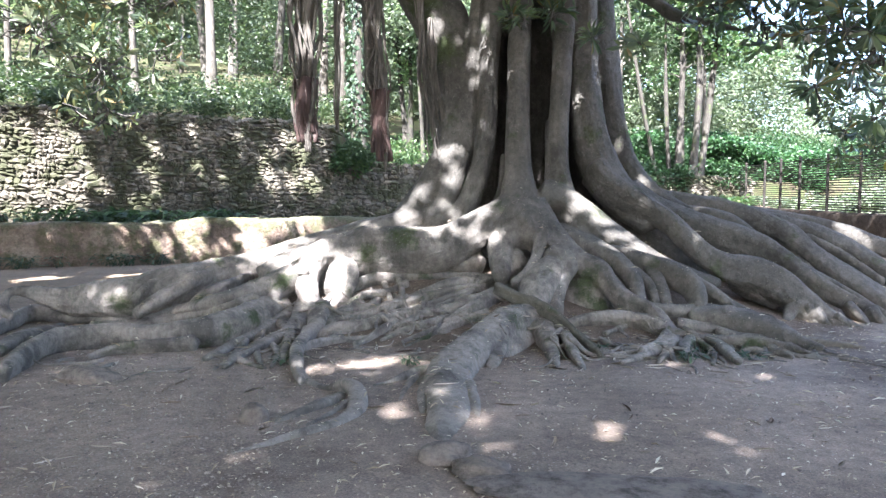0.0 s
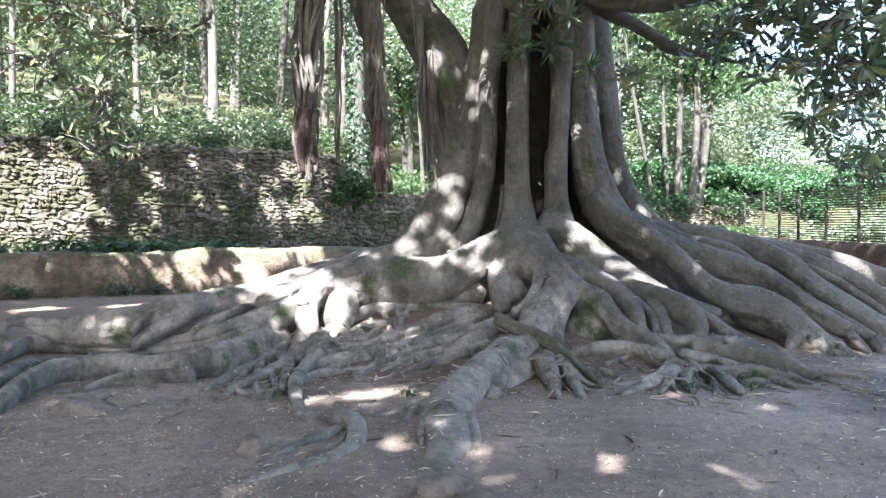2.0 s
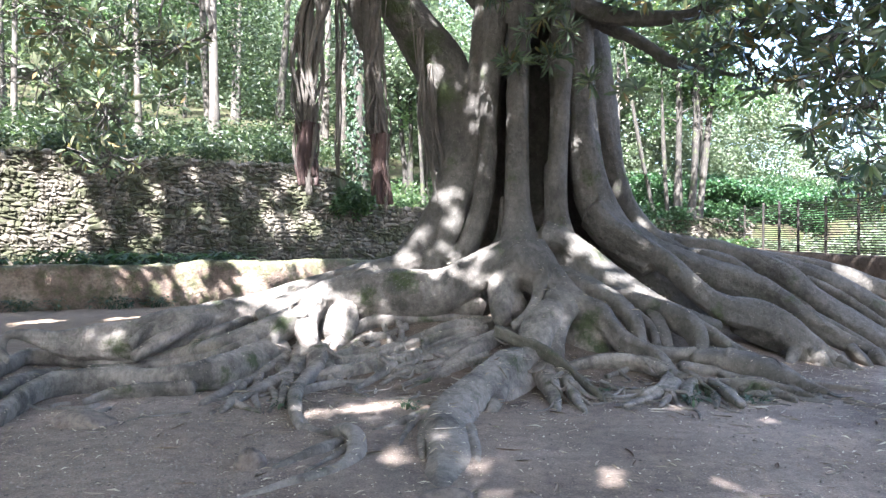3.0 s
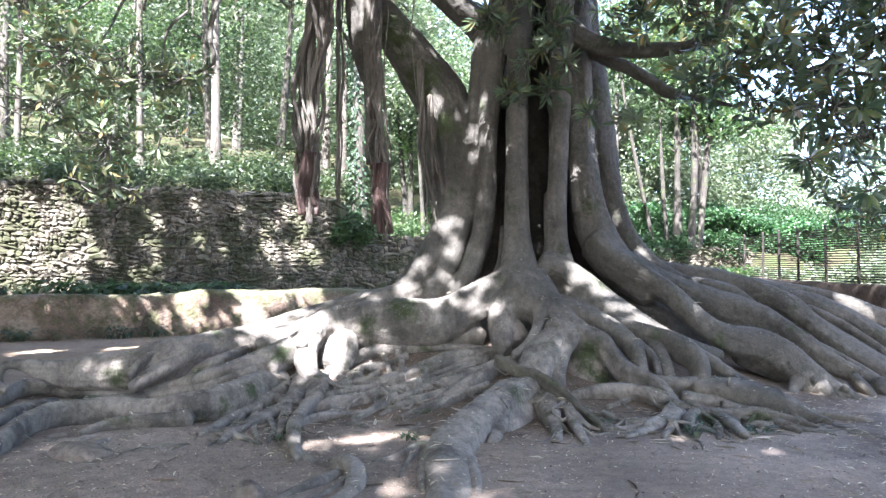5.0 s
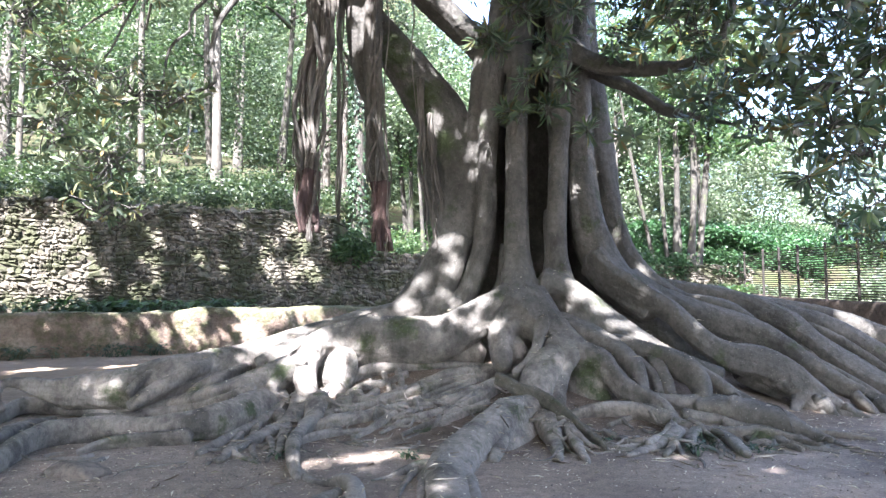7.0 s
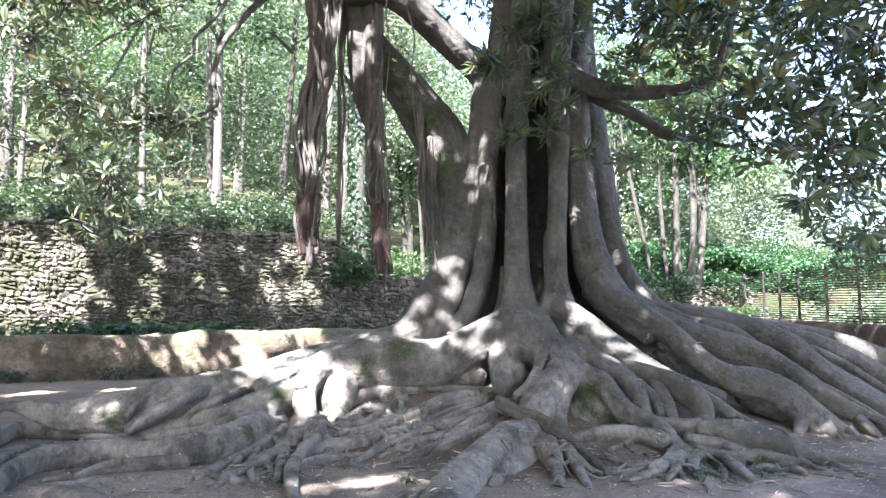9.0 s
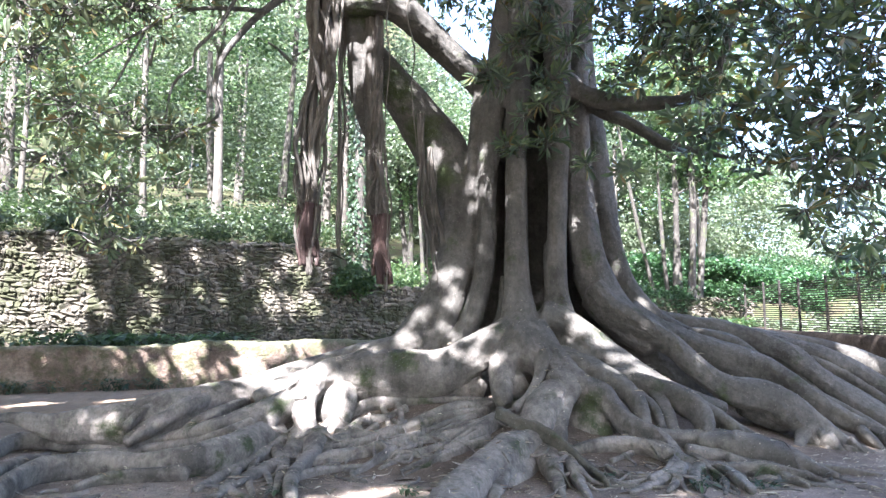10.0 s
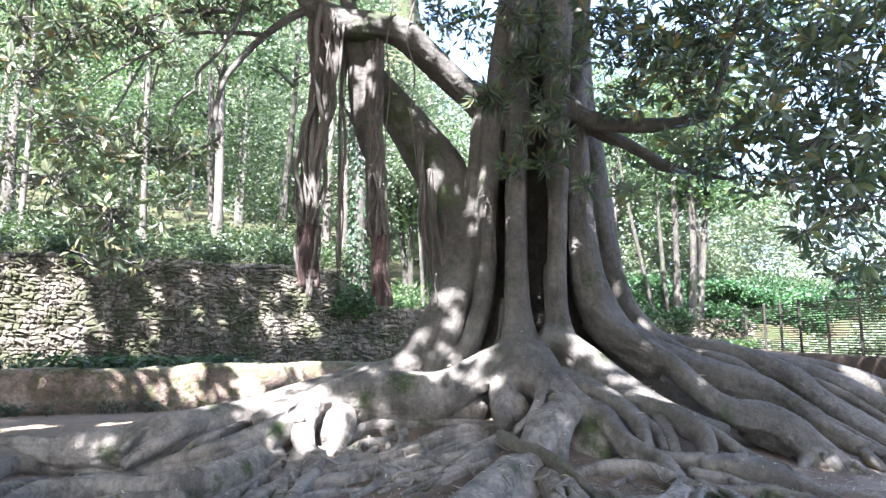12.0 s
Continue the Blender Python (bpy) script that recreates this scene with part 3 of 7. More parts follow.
grow("trunk", [(1.16, 10.60, 1.33, 0.377), (1.16, 10.75, 1.63, 0.269), (1.17, 10.90, 2.02, 0.203), (1.17, 10.95, 2.56, 0.177), (1.18, 11.05, 3.29, 0.170), (1.19, 11.15, 4.25, 0.180), (1.24, 11.25, 5.24, 0.209), (1.31, 11.35, 6.27, 0.229), (1.39, 11.45, 7.35, 0.241), (1.50, 11.60, 9.04, 0.244)], 1.0, 0.03)
grow("trunk", [(1.94, 9.20, 0.92, 0.149), (1.84, 9.40, 1.12, 0.182), (1.73, 9.60, 1.36, 0.194), (1.66, 9.75, 1.67, 0.173), (1.61, 9.85, 2.05, 0.151), (1.62, 9.90, 2.54, 0.136), (1.66, 10.00, 3.29, 0.137), (1.71, 10.10, 4.16, 0.163), (1.74, 10.20, 5.07, 0.198), (1.76, 10.30, 6.01, 0.217), (1.86, 10.45, 7.03, 0.220), (2.02, 10.60, 8.39, 0.223)], 1.0, 0.07)
grow("trunk", [(1.79, 9.95, 1.36, 0.181), (1.71, 10.10, 1.68, 0.162), (1.67, 10.20, 2.07, 0.141), (1.67, 10.25, 2.57, 0.127), (1.72, 10.35, 3.35, 0.128), (1.77, 10.45, 4.25, 0.152), (1.80, 10.55, 5.19, 0.184), (1.82, 10.65, 6.17, 0.201), (1.93, 10.80, 7.21, 0.204), (2.08, 10.95, 8.62, 0.207)], 1.0, 0.03)
grow("trunk", [(1.86, 10.30, 1.35, 0.187), (1.77, 10.45, 1.68, 0.167), (1.73, 10.55, 2.09, 0.146), (1.73, 10.60, 2.61, 0.131), (1.78, 10.70, 3.41, 0.132), (1.83, 10.80, 4.34, 0.157), (1.86, 10.90, 5.31, 0.190), (1.88, 11.00, 6.32, 0.208), (1.99, 11.15, 7.40, 0.211), (2.15, 11.30, 8.85, 0.214)], 1.0, 0.03)
grow("trunk", [(1.93, 10.70, 1.35, 0.216), (1.84, 10.85, 1.69, 0.193), (1.79, 10.95, 2.11, 0.168), (1.80, 11.00, 2.65, 0.151), (1.84, 11.10, 3.49, 0.153), (1.90, 11.20, 4.45, 0.181), (1.92, 11.30, 5.45, 0.219), (1.95, 11.40, 6.49, 0.240), (2.06, 11.55, 7.61, 0.243), (2.23, 11.70, 9.11, 0.246)], 1.0, 0.03)
grow("trunk", [(2.95, 9.85, 1.30, 0.239), (2.65, 10.00, 1.55, 0.259), (2.40, 10.15, 1.86, 0.271), (2.22, 10.25, 2.25, 0.257), (2.12, 10.30, 2.75, 0.233), (2.08, 10.35, 3.35, 0.209), (2.08, 10.40, 4.06, 0.185), (2.08, 10.45, 4.79, 0.186), (2.12, 10.60, 5.67, 0.189), (2.19, 10.70, 6.67, 0.190), (2.33, 10.80, 8.21, 0.192)], 1.0, 0.07)
grow("trunk", [(3.10, 10.35, 1.29, 0.226), (2.78, 10.50, 1.56, 0.244), (2.52, 10.65, 1.88, 0.256), (2.33, 10.75, 2.29, 0.242), (2.22, 10.80, 2.81, 0.220), (2.18, 10.85, 3.44, 0.197), (2.18, 10.90, 4.18, 0.174), (2.18, 10.95, 4.95, 0.175), (2.22, 11.10, 5.87, 0.178), (2.29, 11.20, 6.91, 0.179), (2.44, 11.30, 8.52, 0.181)], 1.0, 0.03)
grow("trunk", [(3.22, 10.75, 1.29, 0.261), (2.89, 10.90, 1.56, 0.282), (2.61, 11.05, 1.90, 0.295), (2.41, 11.15, 2.32, 0.279), (2.31, 11.20, 2.85, 0.254), (2.26, 11.25, 3.51, 0.227), (2.26, 11.30, 4.28, 0.201), (2.26, 11.35, 5.07, 0.202), (2.30, 11.50, 6.02, 0.205), (2.37, 11.60, 7.10, 0.206), (2.52, 11.70, 8.77, 0.208)], 1.0, 0.03)
grow("trunk", [(3.77, 10.60, 1.33, 0.154), (3.39, 10.70, 1.52, 0.173), (3.08, 10.80, 1.77, 0.192), (2.85, 10.90, 2.13, 0.203), (2.67, 10.95, 2.60, 0.212), (2.57, 11.00, 3.19, 0.213), (2.49, 11.00, 3.93, 0.196), (2.42, 11.00, 4.68, 0.187), (2.35, 11.05, 5.65, 0.161), (2.34, 11.10, 6.76, 0.144), (2.43, 11.20, 8.46, 0.145)], 1.0, 0.07)
grow("trunk", [(3.91, 11.00, 1.32, 0.144), (3.51, 11.10, 1.52, 0.162), (3.20, 11.20, 1.78, 0.179), (2.95, 11.30, 2.15, 0.189), (2.77, 11.35, 2.64, 0.198), (2.67, 11.40, 3.25, 0.199), (2.58, 11.40, 4.02, 0.183), (2.50, 11.40, 4.79, 0.174), (2.44, 11.45, 5.80, 0.150), (2.43, 11.50, 6.95, 0.134), (2.52, 11.60, 8.71, 0.135)], 1.0, 0.03)
grow("trunk", [(1.93, 10.15, 2.48, 0.066), (1.92, 10.20, 3.15, 0.066), (1.93, 10.25, 3.85, 0.075), (1.93, 10.30, 4.47, 0.075)], 1.0, 0.07)
grow("trunk", [(1.48, 9.75, 1.35, 0.071), (1.48, 9.80, 1.73, 0.063), (1.49, 9.90, 2.21, 0.056), (1.50, 10.00, 2.71, 0.049)], 1.0, 0.05)
grow("trunk", [(-0.68, 10.10, 1.23, 0.147), (-0.40, 10.20, 1.49, 0.214), (-0.08, 10.30, 1.90, 0.258), (0.18, 10.40, 2.38, 0.311), (0.29, 10.50, 2.90, 0.340), (0.33, 10.65, 3.45, 0.344), (0.39, 10.75, 3.97, 0.296)], 1.0, 0.07)
grow("trunk", [(-0.18, 10.00, 1.13, 0.178), (-0.01, 10.10, 1.50, 0.180), (0.13, 10.20, 1.91, 0.198), (0.23, 10.30, 2.33, 0.217)], 1.0, 0.07)
grow("trunk", [(0.08, 9.85, 1.23, 0.143), (0.32, 9.95, 1.49, 0.153), (0.48, 10.05, 1.86, 0.154), (0.59, 10.10, 2.35, 0.147), (0.64, 10.15, 2.90, 0.140), (0.66, 10.20, 3.50, 0.148), (0.68, 10.25, 4.11, 0.166), (0.74, 10.30, 4.74, 0.183), (0.85, 10.40, 5.50, 0.185), (0.96, 10.50, 6.29, 0.170), (1.07, 10.60, 7.11, 0.154), (1.21, 10.70, 8.36, 0.156)], 1.0, 0.07)
grow("trunk", [(0.09, 10.25, 1.22, 0.134), (0.33, 10.35, 1.49, 0.143), (0.50, 10.45, 1.88, 0.144), (0.61, 10.50, 2.39, 0.138), (0.66, 10.55, 2.95, 0.131), (0.68, 10.60, 3.58, 0.139), (0.71, 10.65, 4.21, 0.155), (0.77, 10.70, 4.87, 0.171), (0.88, 10.80, 5.66, 0.173), (0.99, 10.90, 6.47, 0.159), (1.11, 11.00, 7.32, 0.144), (1.25, 11.10, 8.61, 0.145)], 1.0, 0.03)
grow("trunk", [(0.09, 10.65, 1.21, 0.155), (0.34, 10.75, 1.49, 0.165), (0.52, 10.85, 1.89, 0.167), (0.63, 10.90, 2.42, 0.159), (0.69, 10.95, 3.01, 0.151), (0.71, 11.00, 3.65, 0.160), (0.74, 11.05, 4.32, 0.179), (0.80, 11.10, 5.00, 0.197), (0.91, 11.20, 5.81, 0.199), (1.03, 11.30, 6.65, 0.183), (1.15, 11.40, 7.53, 0.166), (1.30, 11.50, 8.87, 0.167)], 1.0, 0.03)
grow("trunk", [(0.40, 10.35, 2.75, 0.126), (0.43, 10.35, 3.35, 0.126), (0.45, 10.35, 3.96, 0.117), (0.50, 10.40, 4.51, 0.118), (0.58, 10.45, 5.02, 0.135), (0.71, 10.50, 5.54, 0.153)], 1.0, 0.07)
grow("trunk", [(0.68, 9.75, 1.23, 0.071), (0.76, 9.90, 1.50, 0.064), (0.83, 10.05, 1.82, 0.057), (0.88, 10.20, 2.24, 0.049)], 1.0, 0.05)
grow("trunk", [(-0.04, 10.70, 2.71, 0.121), (-0.17, 10.75, 3.25, 0.104), (-0.26, 10.75, 3.88, 0.104), (-0.32, 10.75, 4.43, 0.087)], 1.0, 0.1)
# heartwood behind the ribs
grow("trunk", [(1.31, 11.40, 0.79, 1.106), (1.36, 12.00, 2.08, 0.951), (1.47, 12.10, 3.36, 0.900), (1.57, 12.10, 4.69, 0.841), (1.64, 12.00, 6.22, 0.737), (1.75, 11.80, 7.74, 0.630), (1.92, 11.90, 10.03, 0.558), (2.27, 12.20, 13.92, 0.493)], 1.0, 0.05)
grow("trunk", [(0.59, 11.20, 1.33, 0.407), (0.59, 11.20, 2.04, 0.407), (0.65, 11.20, 3.04, 0.380), (0.73, 11.20, 4.16, 0.362)], 1.0, 0.05)
grow("trunk", [(2.49, 11.30, 1.32, 0.411), (2.33, 11.30, 2.04, 0.411), (2.27, 11.30, 3.05, 0.365), (2.21, 11.30, 4.18, 0.329)], 1.0, 0.05)
# limbs
grow("limb", [(0.33, 10.60, 2.79, 0.343), (0.25, 10.68, 3.41, 0.414), (0.10, 10.72, 3.96, 0.433), (-0.12, 10.70, 4.39, 0.398), (-0.39, 10.65, 4.76, 0.327), (-0.63, 10.55, 5.08, 0.290), (-0.88, 10.45, 5.42, 0.237), (-1.08, 10.35, 5.72, 0.192), (-1.25, 10.25, 6.09, 0.166), (-1.41, 10.20, 6.62, 0.132), (-1.57, 10.20, 7.47, 0.099)], 1.0, 0.08)
grow("limb", [(0.75, 10.60, 5.07, 0.206), (0.54, 10.50, 5.31, 0.221), (0.28, 10.35, 5.53, 0.226), (-0.03, 10.20, 5.77, 0.223), (-0.33, 10.05, 6.03, 0.228), (-0.66, 9.90, 6.22, 0.224), (-1.03, 9.80, 6.26, 0.230), (-1.44, 9.70, 6.25, 0.235), (-1.74, 9.60, 6.35, 0.202), (-1.94, 9.50, 6.51, 0.169), (-2.14, 9.40, 6.83, 0.137), (-2.46, 9.30, 7.29, 0.090)], 1.0, 0.1)
grow("limb", [(-1.32, 9.95, 6.21, 0.113), (-1.29, 10.00, 5.80, 0.129), (-1.27, 10.05, 5.33, 0.138), (-1.23, 10.10, 4.90, 0.122), (-1.14, 10.20, 4.52, 0.099), (-0.98, 10.20, 4.02, 0.074), (-0.90, 10.20, 3.33, 0.058)], 1.0, 0.1)
grow("limb", [(-1.11, 9.95, 6.09, 0.080), (-1.07, 9.95, 5.42, 0.088), (-1.05, 9.95, 4.72, 0.097), (-1.05, 9.95, 3.95, 0.088), (-1.01, 9.95, 3.12, 0.072)], 1.0, 0.12)
grow("limb", [(1.88, 10.30, 5.24, 0.167), (2.09, 10.10, 4.96, 0.147), (2.34, 9.90, 4.79, 0.128), (2.65, 9.70, 4.69, 0.110), (2.97, 9.40, 4.60, 0.091), (3.33, 9.20, 4.60, 0.074), (3.59, 9.05, 4.74, 0.066), (3.73, 8.95, 5.10, 0.058), (3.84, 8.85, 5.53, 0.050), (3.95, 8.70, 5.94, 0.042), (4.11, 8.60, 6.36, 0.035)], 1.0, 0.12)
grow("limb", [(2.15, 10.40, 5.04, 0.151), (2.43, 10.20, 4.73, 0.115), (2.71, 10.00, 4.52, 0.089), (2.94, 9.90, 4.34, 0.080), (3.16, 9.70, 4.10, 0.071), (3.44, 9.40, 3.94, 0.046), (3.78, 9.00, 3.73, 0.029)], 1.0, 0.12)
# roots to the right of the trunk
grow("root", [(2.19, 10.15, 2.04, 0.246), (2.40, 10.00, 1.76, 0.226), (2.73, 9.85, 1.56, 0.183), (3.07, 9.70, 1.34, 0.157), (3.29, 9.55, 1.12, 0.154), (3.49, 9.40, 0.89, 0.152), (3.77, 9.30, 0.72, 0.173), (4.14, 9.25, 0.65, 0.202), (4.42, 9.15, 0.49, 0.207), (4.60, 9.00, 0.29, 0.189), (4.82, 8.90, 0.14, 0.151), (4.99, 8.75, 0.05, 0.099), (5.20, 8.60, -0.04, 0.056)], 1.25, 0.12)
grow("root", [(3.94, 9.40, 0.54, 0.167), (4.26, 9.35, 0.41, 0.197), (4.49, 9.25, 0.27, 0.165)], 1.25, 0.12)
lay([(4.55, 8.95, 0.27, 0.116), (4.43, 8.85, 0.14, 0.072), (4.29, 8.70, 0.04, 0.035), (4.18, 8.60, 0.00, 0.014)], 1.25)
lay([(4.73, 8.85, 0.16, 0.122), (4.84, 8.75, 0.02, 0.064), (4.84, 8.60, -0.07, 0.021)], 1.25)
lay([(4.65, 8.90, 0.21, 0.115), (4.71, 8.80, 0.04, 0.064), (4.63, 8.60, -0.05, 0.021)], 1.25)
lay([(4.98, 8.80, 0.11, 0.100), (5.08, 8.70, 0.00, 0.056), (5.12, 8.55, -0.08, 0.021)], 1.25)
grow("root", [(2.80, 10.50, 1.80, 0.153), (3.11, 10.40, 1.55, 0.143), (3.48, 10.30, 1.36, 0.150), (3.86, 10.20, 1.21, 0.173), (4.23, 10.10, 1.07, 0.188), (4.58, 10.00, 0.90, 0.186), (4.83, 9.80, 0.69, 0.158), (5.02, 9.65, 0.52, 0.133), (5.29, 9.45, 0.33, 0.115), (5.56, 9.30, 0.17, 0.098), (5.73, 9.15, 0.09, 0.096), (5.87, 9.05, 0.00, 0.073)], 1.25, 0.12)
lay([(5.09, 9.70, 0.61, 0.063), (5.43, 9.60, 0.42, 0.062), (5.71, 9.40, 0.21, 0.061), (5.85, 9.30, 0.10, 0.045)], 1.25)
lay([(5.60, 9.10, 0.13, 0.110), (5.66, 8.95, 0.00, 0.080), (5.66, 8.85, -0.10, 0.043)], 1.25)
lay([(5.36, 9.20, 0.20, 0.089), (5.43, 9.05, 0.08, 0.073), (5.49, 8.90, -0.05, 0.043)], 1.25)
lay([(3.65, 10.50, 1.47, 0.068), (4.02, 10.45, 1.40, 0.084), (4.30, 10.40, 1.30, 0.092), (4.48, 10.30, 1.15, 0.092), (4.59, 10.20, 1.02, 0.074)], 1.25)
grow("root", [(2.66, 11.00, 2.15, 0.160), (2.94, 10.95, 1.83, 0.159), (3.36, 10.95, 1.62, 0.151), (3.98, 11.00, 1.52, 0.151), (4.51, 11.00, 1.40, 0.169), (4.94, 10.95, 1.25, 0.186), (5.28, 10.80, 1.08, 0.192), (5.53, 10.60, 0.83, 0.180), (5.77, 10.40, 0.59, 0.193), (6.06, 10.15, 0.35, 0.197), (6.27, 9.90, 0.17, 0.176), (6.45, 9.70, 0.04, 0.125)], 1.25, 0.12)
lay([(5.34, 10.75, 0.95, 0.122), (5.42, 10.55, 0.68, 0.094), (5.49, 10.30, 0.47, 0.083)], 1.25)
grow("root", [(5.07, 11.50, 1.33, 0.130), (5.58, 11.40, 1.21, 0.147), (5.94, 11.20, 1.05, 0.163), (6.31, 11.00, 0.85, 0.178), (6.64, 10.80, 0.61, 0.175), (7.03, 10.60, 0.35, 0.154)], 1.25, 0.12)
lay([(5.70, 11.00, 1.02, 0.080), (6.06, 10.90, 0.83, 0.088), (6.35, 10.70, 0.60, 0.087), (6.62, 10.50, 0.36, 0.085)], 1.25)
grow("root", [(4.78, 12.20, 1.50, 0.089), (5.42, 12.30, 1.42, 0.109), (6.02, 12.30, 1.31, 0.129), (6.47, 12.20, 1.21, 0.148), (6.91, 12.10, 1.08, 0.166), (7.29, 12.00, 0.91, 0.155), (7.87, 11.90, 0.74, 0.144)], 1.25, 0.12)
grow("root", [(2.41, 10.45, 1.63, 0.220), (2.81, 10.35, 1.34, 0.251), (3.14, 10.20, 1.10, 0.247), (3.41, 10.00, 0.86, 0.210), (3.71, 9.80, 0.64, 0.143)], 2.2, 0.15)
grow("root", [(3.31, 10.90, 1.33, 0.194), (3.86, 10.70, 1.08, 0.225), (4.30, 10.50, 0.87, 0.221), (4.69, 10.30, 0.68, 0.183), (4.97, 10.10, 0.49, 0.131)], 2.2, 0.15)
grow("root", [(4.20, 11.40, 1.33, 0.184), (4.81, 11.30, 1.15, 0.201), (5.27, 11.10, 0.88, 0.215), (5.66, 10.80, 0.59, 0.175), (6.02, 10.50, 0.32, 0.119)], 2.2, 0.15)
grow("root", [(5.68, 11.40, 0.91, 0.166), (6.14, 11.20, 0.65, 0.181), (6.57, 11.00, 0.40, 0.160)], 2.2, 0.15)
# roots before the trunk
grow("root", [(1.41, 9.70, 1.66, 0.220), (1.67, 9.60, 1.60, 0.171), (1.90, 9.50, 1.41, 0.184), (2.14, 9.40, 1.16, 0.213), (2.46, 9.25, 0.94, 0.187), (2.79, 9.10, 0.78, 0.132), (3.20, 9.00, 0.62, 0.095), (3.55, 8.95, 0.51, 0.072)], 1.25, 0.12)
grow("root", [(1.07, 9.40, 1.43, 0.304), (1.22, 9.20, 1.23, 0.268), (1.43, 9.00, 1.00, 0.218), (1.67, 8.70, 0.81, 0.169), (1.89, 8.55, 0.73, 0.138), (2.02, 8.40, 0.56, 0.122), (2.16, 8.25, 0.40, 0.120), (2.39, 8.10, 0.30, 0.105), (2.50, 7.90, 0.21, 0.089), (2.49, 7.65, 0.12, 0.074), (2.24, 7.20, 0.08, 0.052), (1.97, 6.85, 0.06, 0.039)], 1.25, 0.12)
lay([(1.43, 8.80, 0.90, 0.157), (1.52, 8.60, 0.79, 0.125), (1.41, 8.40, 0.58, 0.095), (1.33, 8.20, 0.40, 0.086), (1.31, 8.05, 0.23, 0.078)], 1.25)
grow("root", [(1.77, 8.85, 0.61, 0.258), (1.79, 8.75, 0.33, 0.311), (1.80, 8.70, 0.05, 0.310)], 1.25, 0.05)
grow("root", [(1.90, 8.75, 0.22, 0.184), (2.08, 8.60, 0.14, 0.153)], 1.25, 0.05)
lay([(1.28, 9.00, 1.16, 0.131), (1.20, 8.80, 0.91, 0.085), (1.06, 8.55, 0.71, 0.069), (0.86, 8.40, 0.56, 0.054)], 1.25)
grow("root", [(1.42, 8.70, 0.76, 0.183), (1.22, 8.45, 0.58, 0.219), (1.08, 8.20, 0.40, 0.199), (1.02, 8.00, 0.23, 0.155)], 1.25, 0.06)
grow("root", [(1.02, 9.30, 1.28, 0.226), (0.78, 9.15, 1.06, 0.178), (0.73, 8.95, 0.81, 0.159), (0.75, 8.75, 0.62, 0.113)], 1.25, 0.06)
grow("root", [(0.87, 9.20, 0.80, 0.193), (0.96, 9.00, 0.74, 0.160)], 1.25, 0.06)
grow("root", [(1.02, 7.80, 0.27, 0.139), (0.75, 7.60, 0.21, 0.221), (0.52, 7.20, 0.13, 0.221), (0.25, 6.65, 0.05, 0.204), (0.07, 6.22, -0.04, 0.211), (0.03, 5.62, -0.08, 0.209), (0.03, 5.05, -0.08, 0.180), (0.01, 4.68, -0.08, 0.144), (0.00, 4.42, -0.08, 0.093), (-0.00, 4.28, -0.09, 0.042)], 1.0, 0.06)
grow("root", [(0.89, 7.70, 0.12, 0.187), (0.71, 7.30, -0.02, 0.201), (0.57, 6.95, -0.09, 0.146)], 1.25, 0.08)
lay([(0.63, 7.10, 0.14, 0.069), (0.53, 6.75, 0.05, 0.060), (0.45, 6.45, -0.01, 0.047)], 1.25)
lay([(1.06, 7.90, 0.20, 0.153), (1.09, 7.25, 0.11, 0.100), (1.09, 6.85, 0.02, 0.066), (1.07, 6.50, -0.03, 0.037), (1.07, 6.30, -0.07, 0.010)], 1.25)
lay([(1.22, 7.85, 0.16, 0.127), (1.29, 7.25, 0.11, 0.088), (1.30, 6.80, 0.03, 0.060), (1.31, 6.45, -0.01, 0.031), (1.31, 6.25, -0.03, 0.010)], 1.25)
lay([(1.43, 7.90, 0.15, 0.077), (1.72, 7.95, 0.22, 0.084), (2.05, 7.95, 0.23, 0.090), (2.34, 7.85, 0.18, 0.089), (2.49, 7.65, 0.13, 0.080)], 1.25)
lay([(1.51, 9.30, 1.15, 0.150), (1.81, 9.10, 1.03, 0.140), (2.09, 8.85, 0.88, 0.129), (2.26, 8.60, 0.73, 0.104), (2.33, 8.40, 0.55, 0.095), (2.32, 8.20, 0.34, 0.080)], 1.25)
lay([(2.18, 9.10, 0.91, 0.110), (2.50, 8.90, 0.81, 0.130), (2.80, 8.70, 0.70, 0.141), (3.01, 8.50, 0.58, 0.137), (3.06, 8.35, 0.43, 0.128), (3.02, 8.20, 0.27, 0.093)], 1.25)
lay([(3.01, 8.60, 0.62, 0.111), (3.24, 8.45, 0.47, 0.102), (3.42, 8.30, 0.33, 0.087), (3.65, 8.20, 0.23, 0.060), (3.86, 8.15, 0.18, 0.033)], 1.25)
lay([(2.61, 8.80, 0.73, 0.078), (2.65, 8.50, 0.51, 0.082), (2.68, 8.30, 0.29, 0.060)], 1.25)
lay([(2.37, 8.70, 0.70, 0.077), (2.52, 8.50, 0.54, 0.069), (2.54, 8.30, 0.33, 0.060)], 1.25)
lay([(2.38, 8.22, 0.30, 0.086), (2.75, 8.22, 0.26, 0.093), (3.14, 8.26, 0.28, 0.080), (3.50, 8.33, 0.21, 0.061)], 1.25)
lay([(2.92, 8.13, 0.24, 0.092), (3.18, 8.03, 0.23, 0.130), (3.40, 7.90, 0.20, 0.153), (3.62, 7.76, 0.15, 0.144), (3.76, 7.58, 0.10, 0.104), (3.87, 7.39, 0.05, 0.060), (3.96, 7.21, 0.03, 0.029)], 1.25)
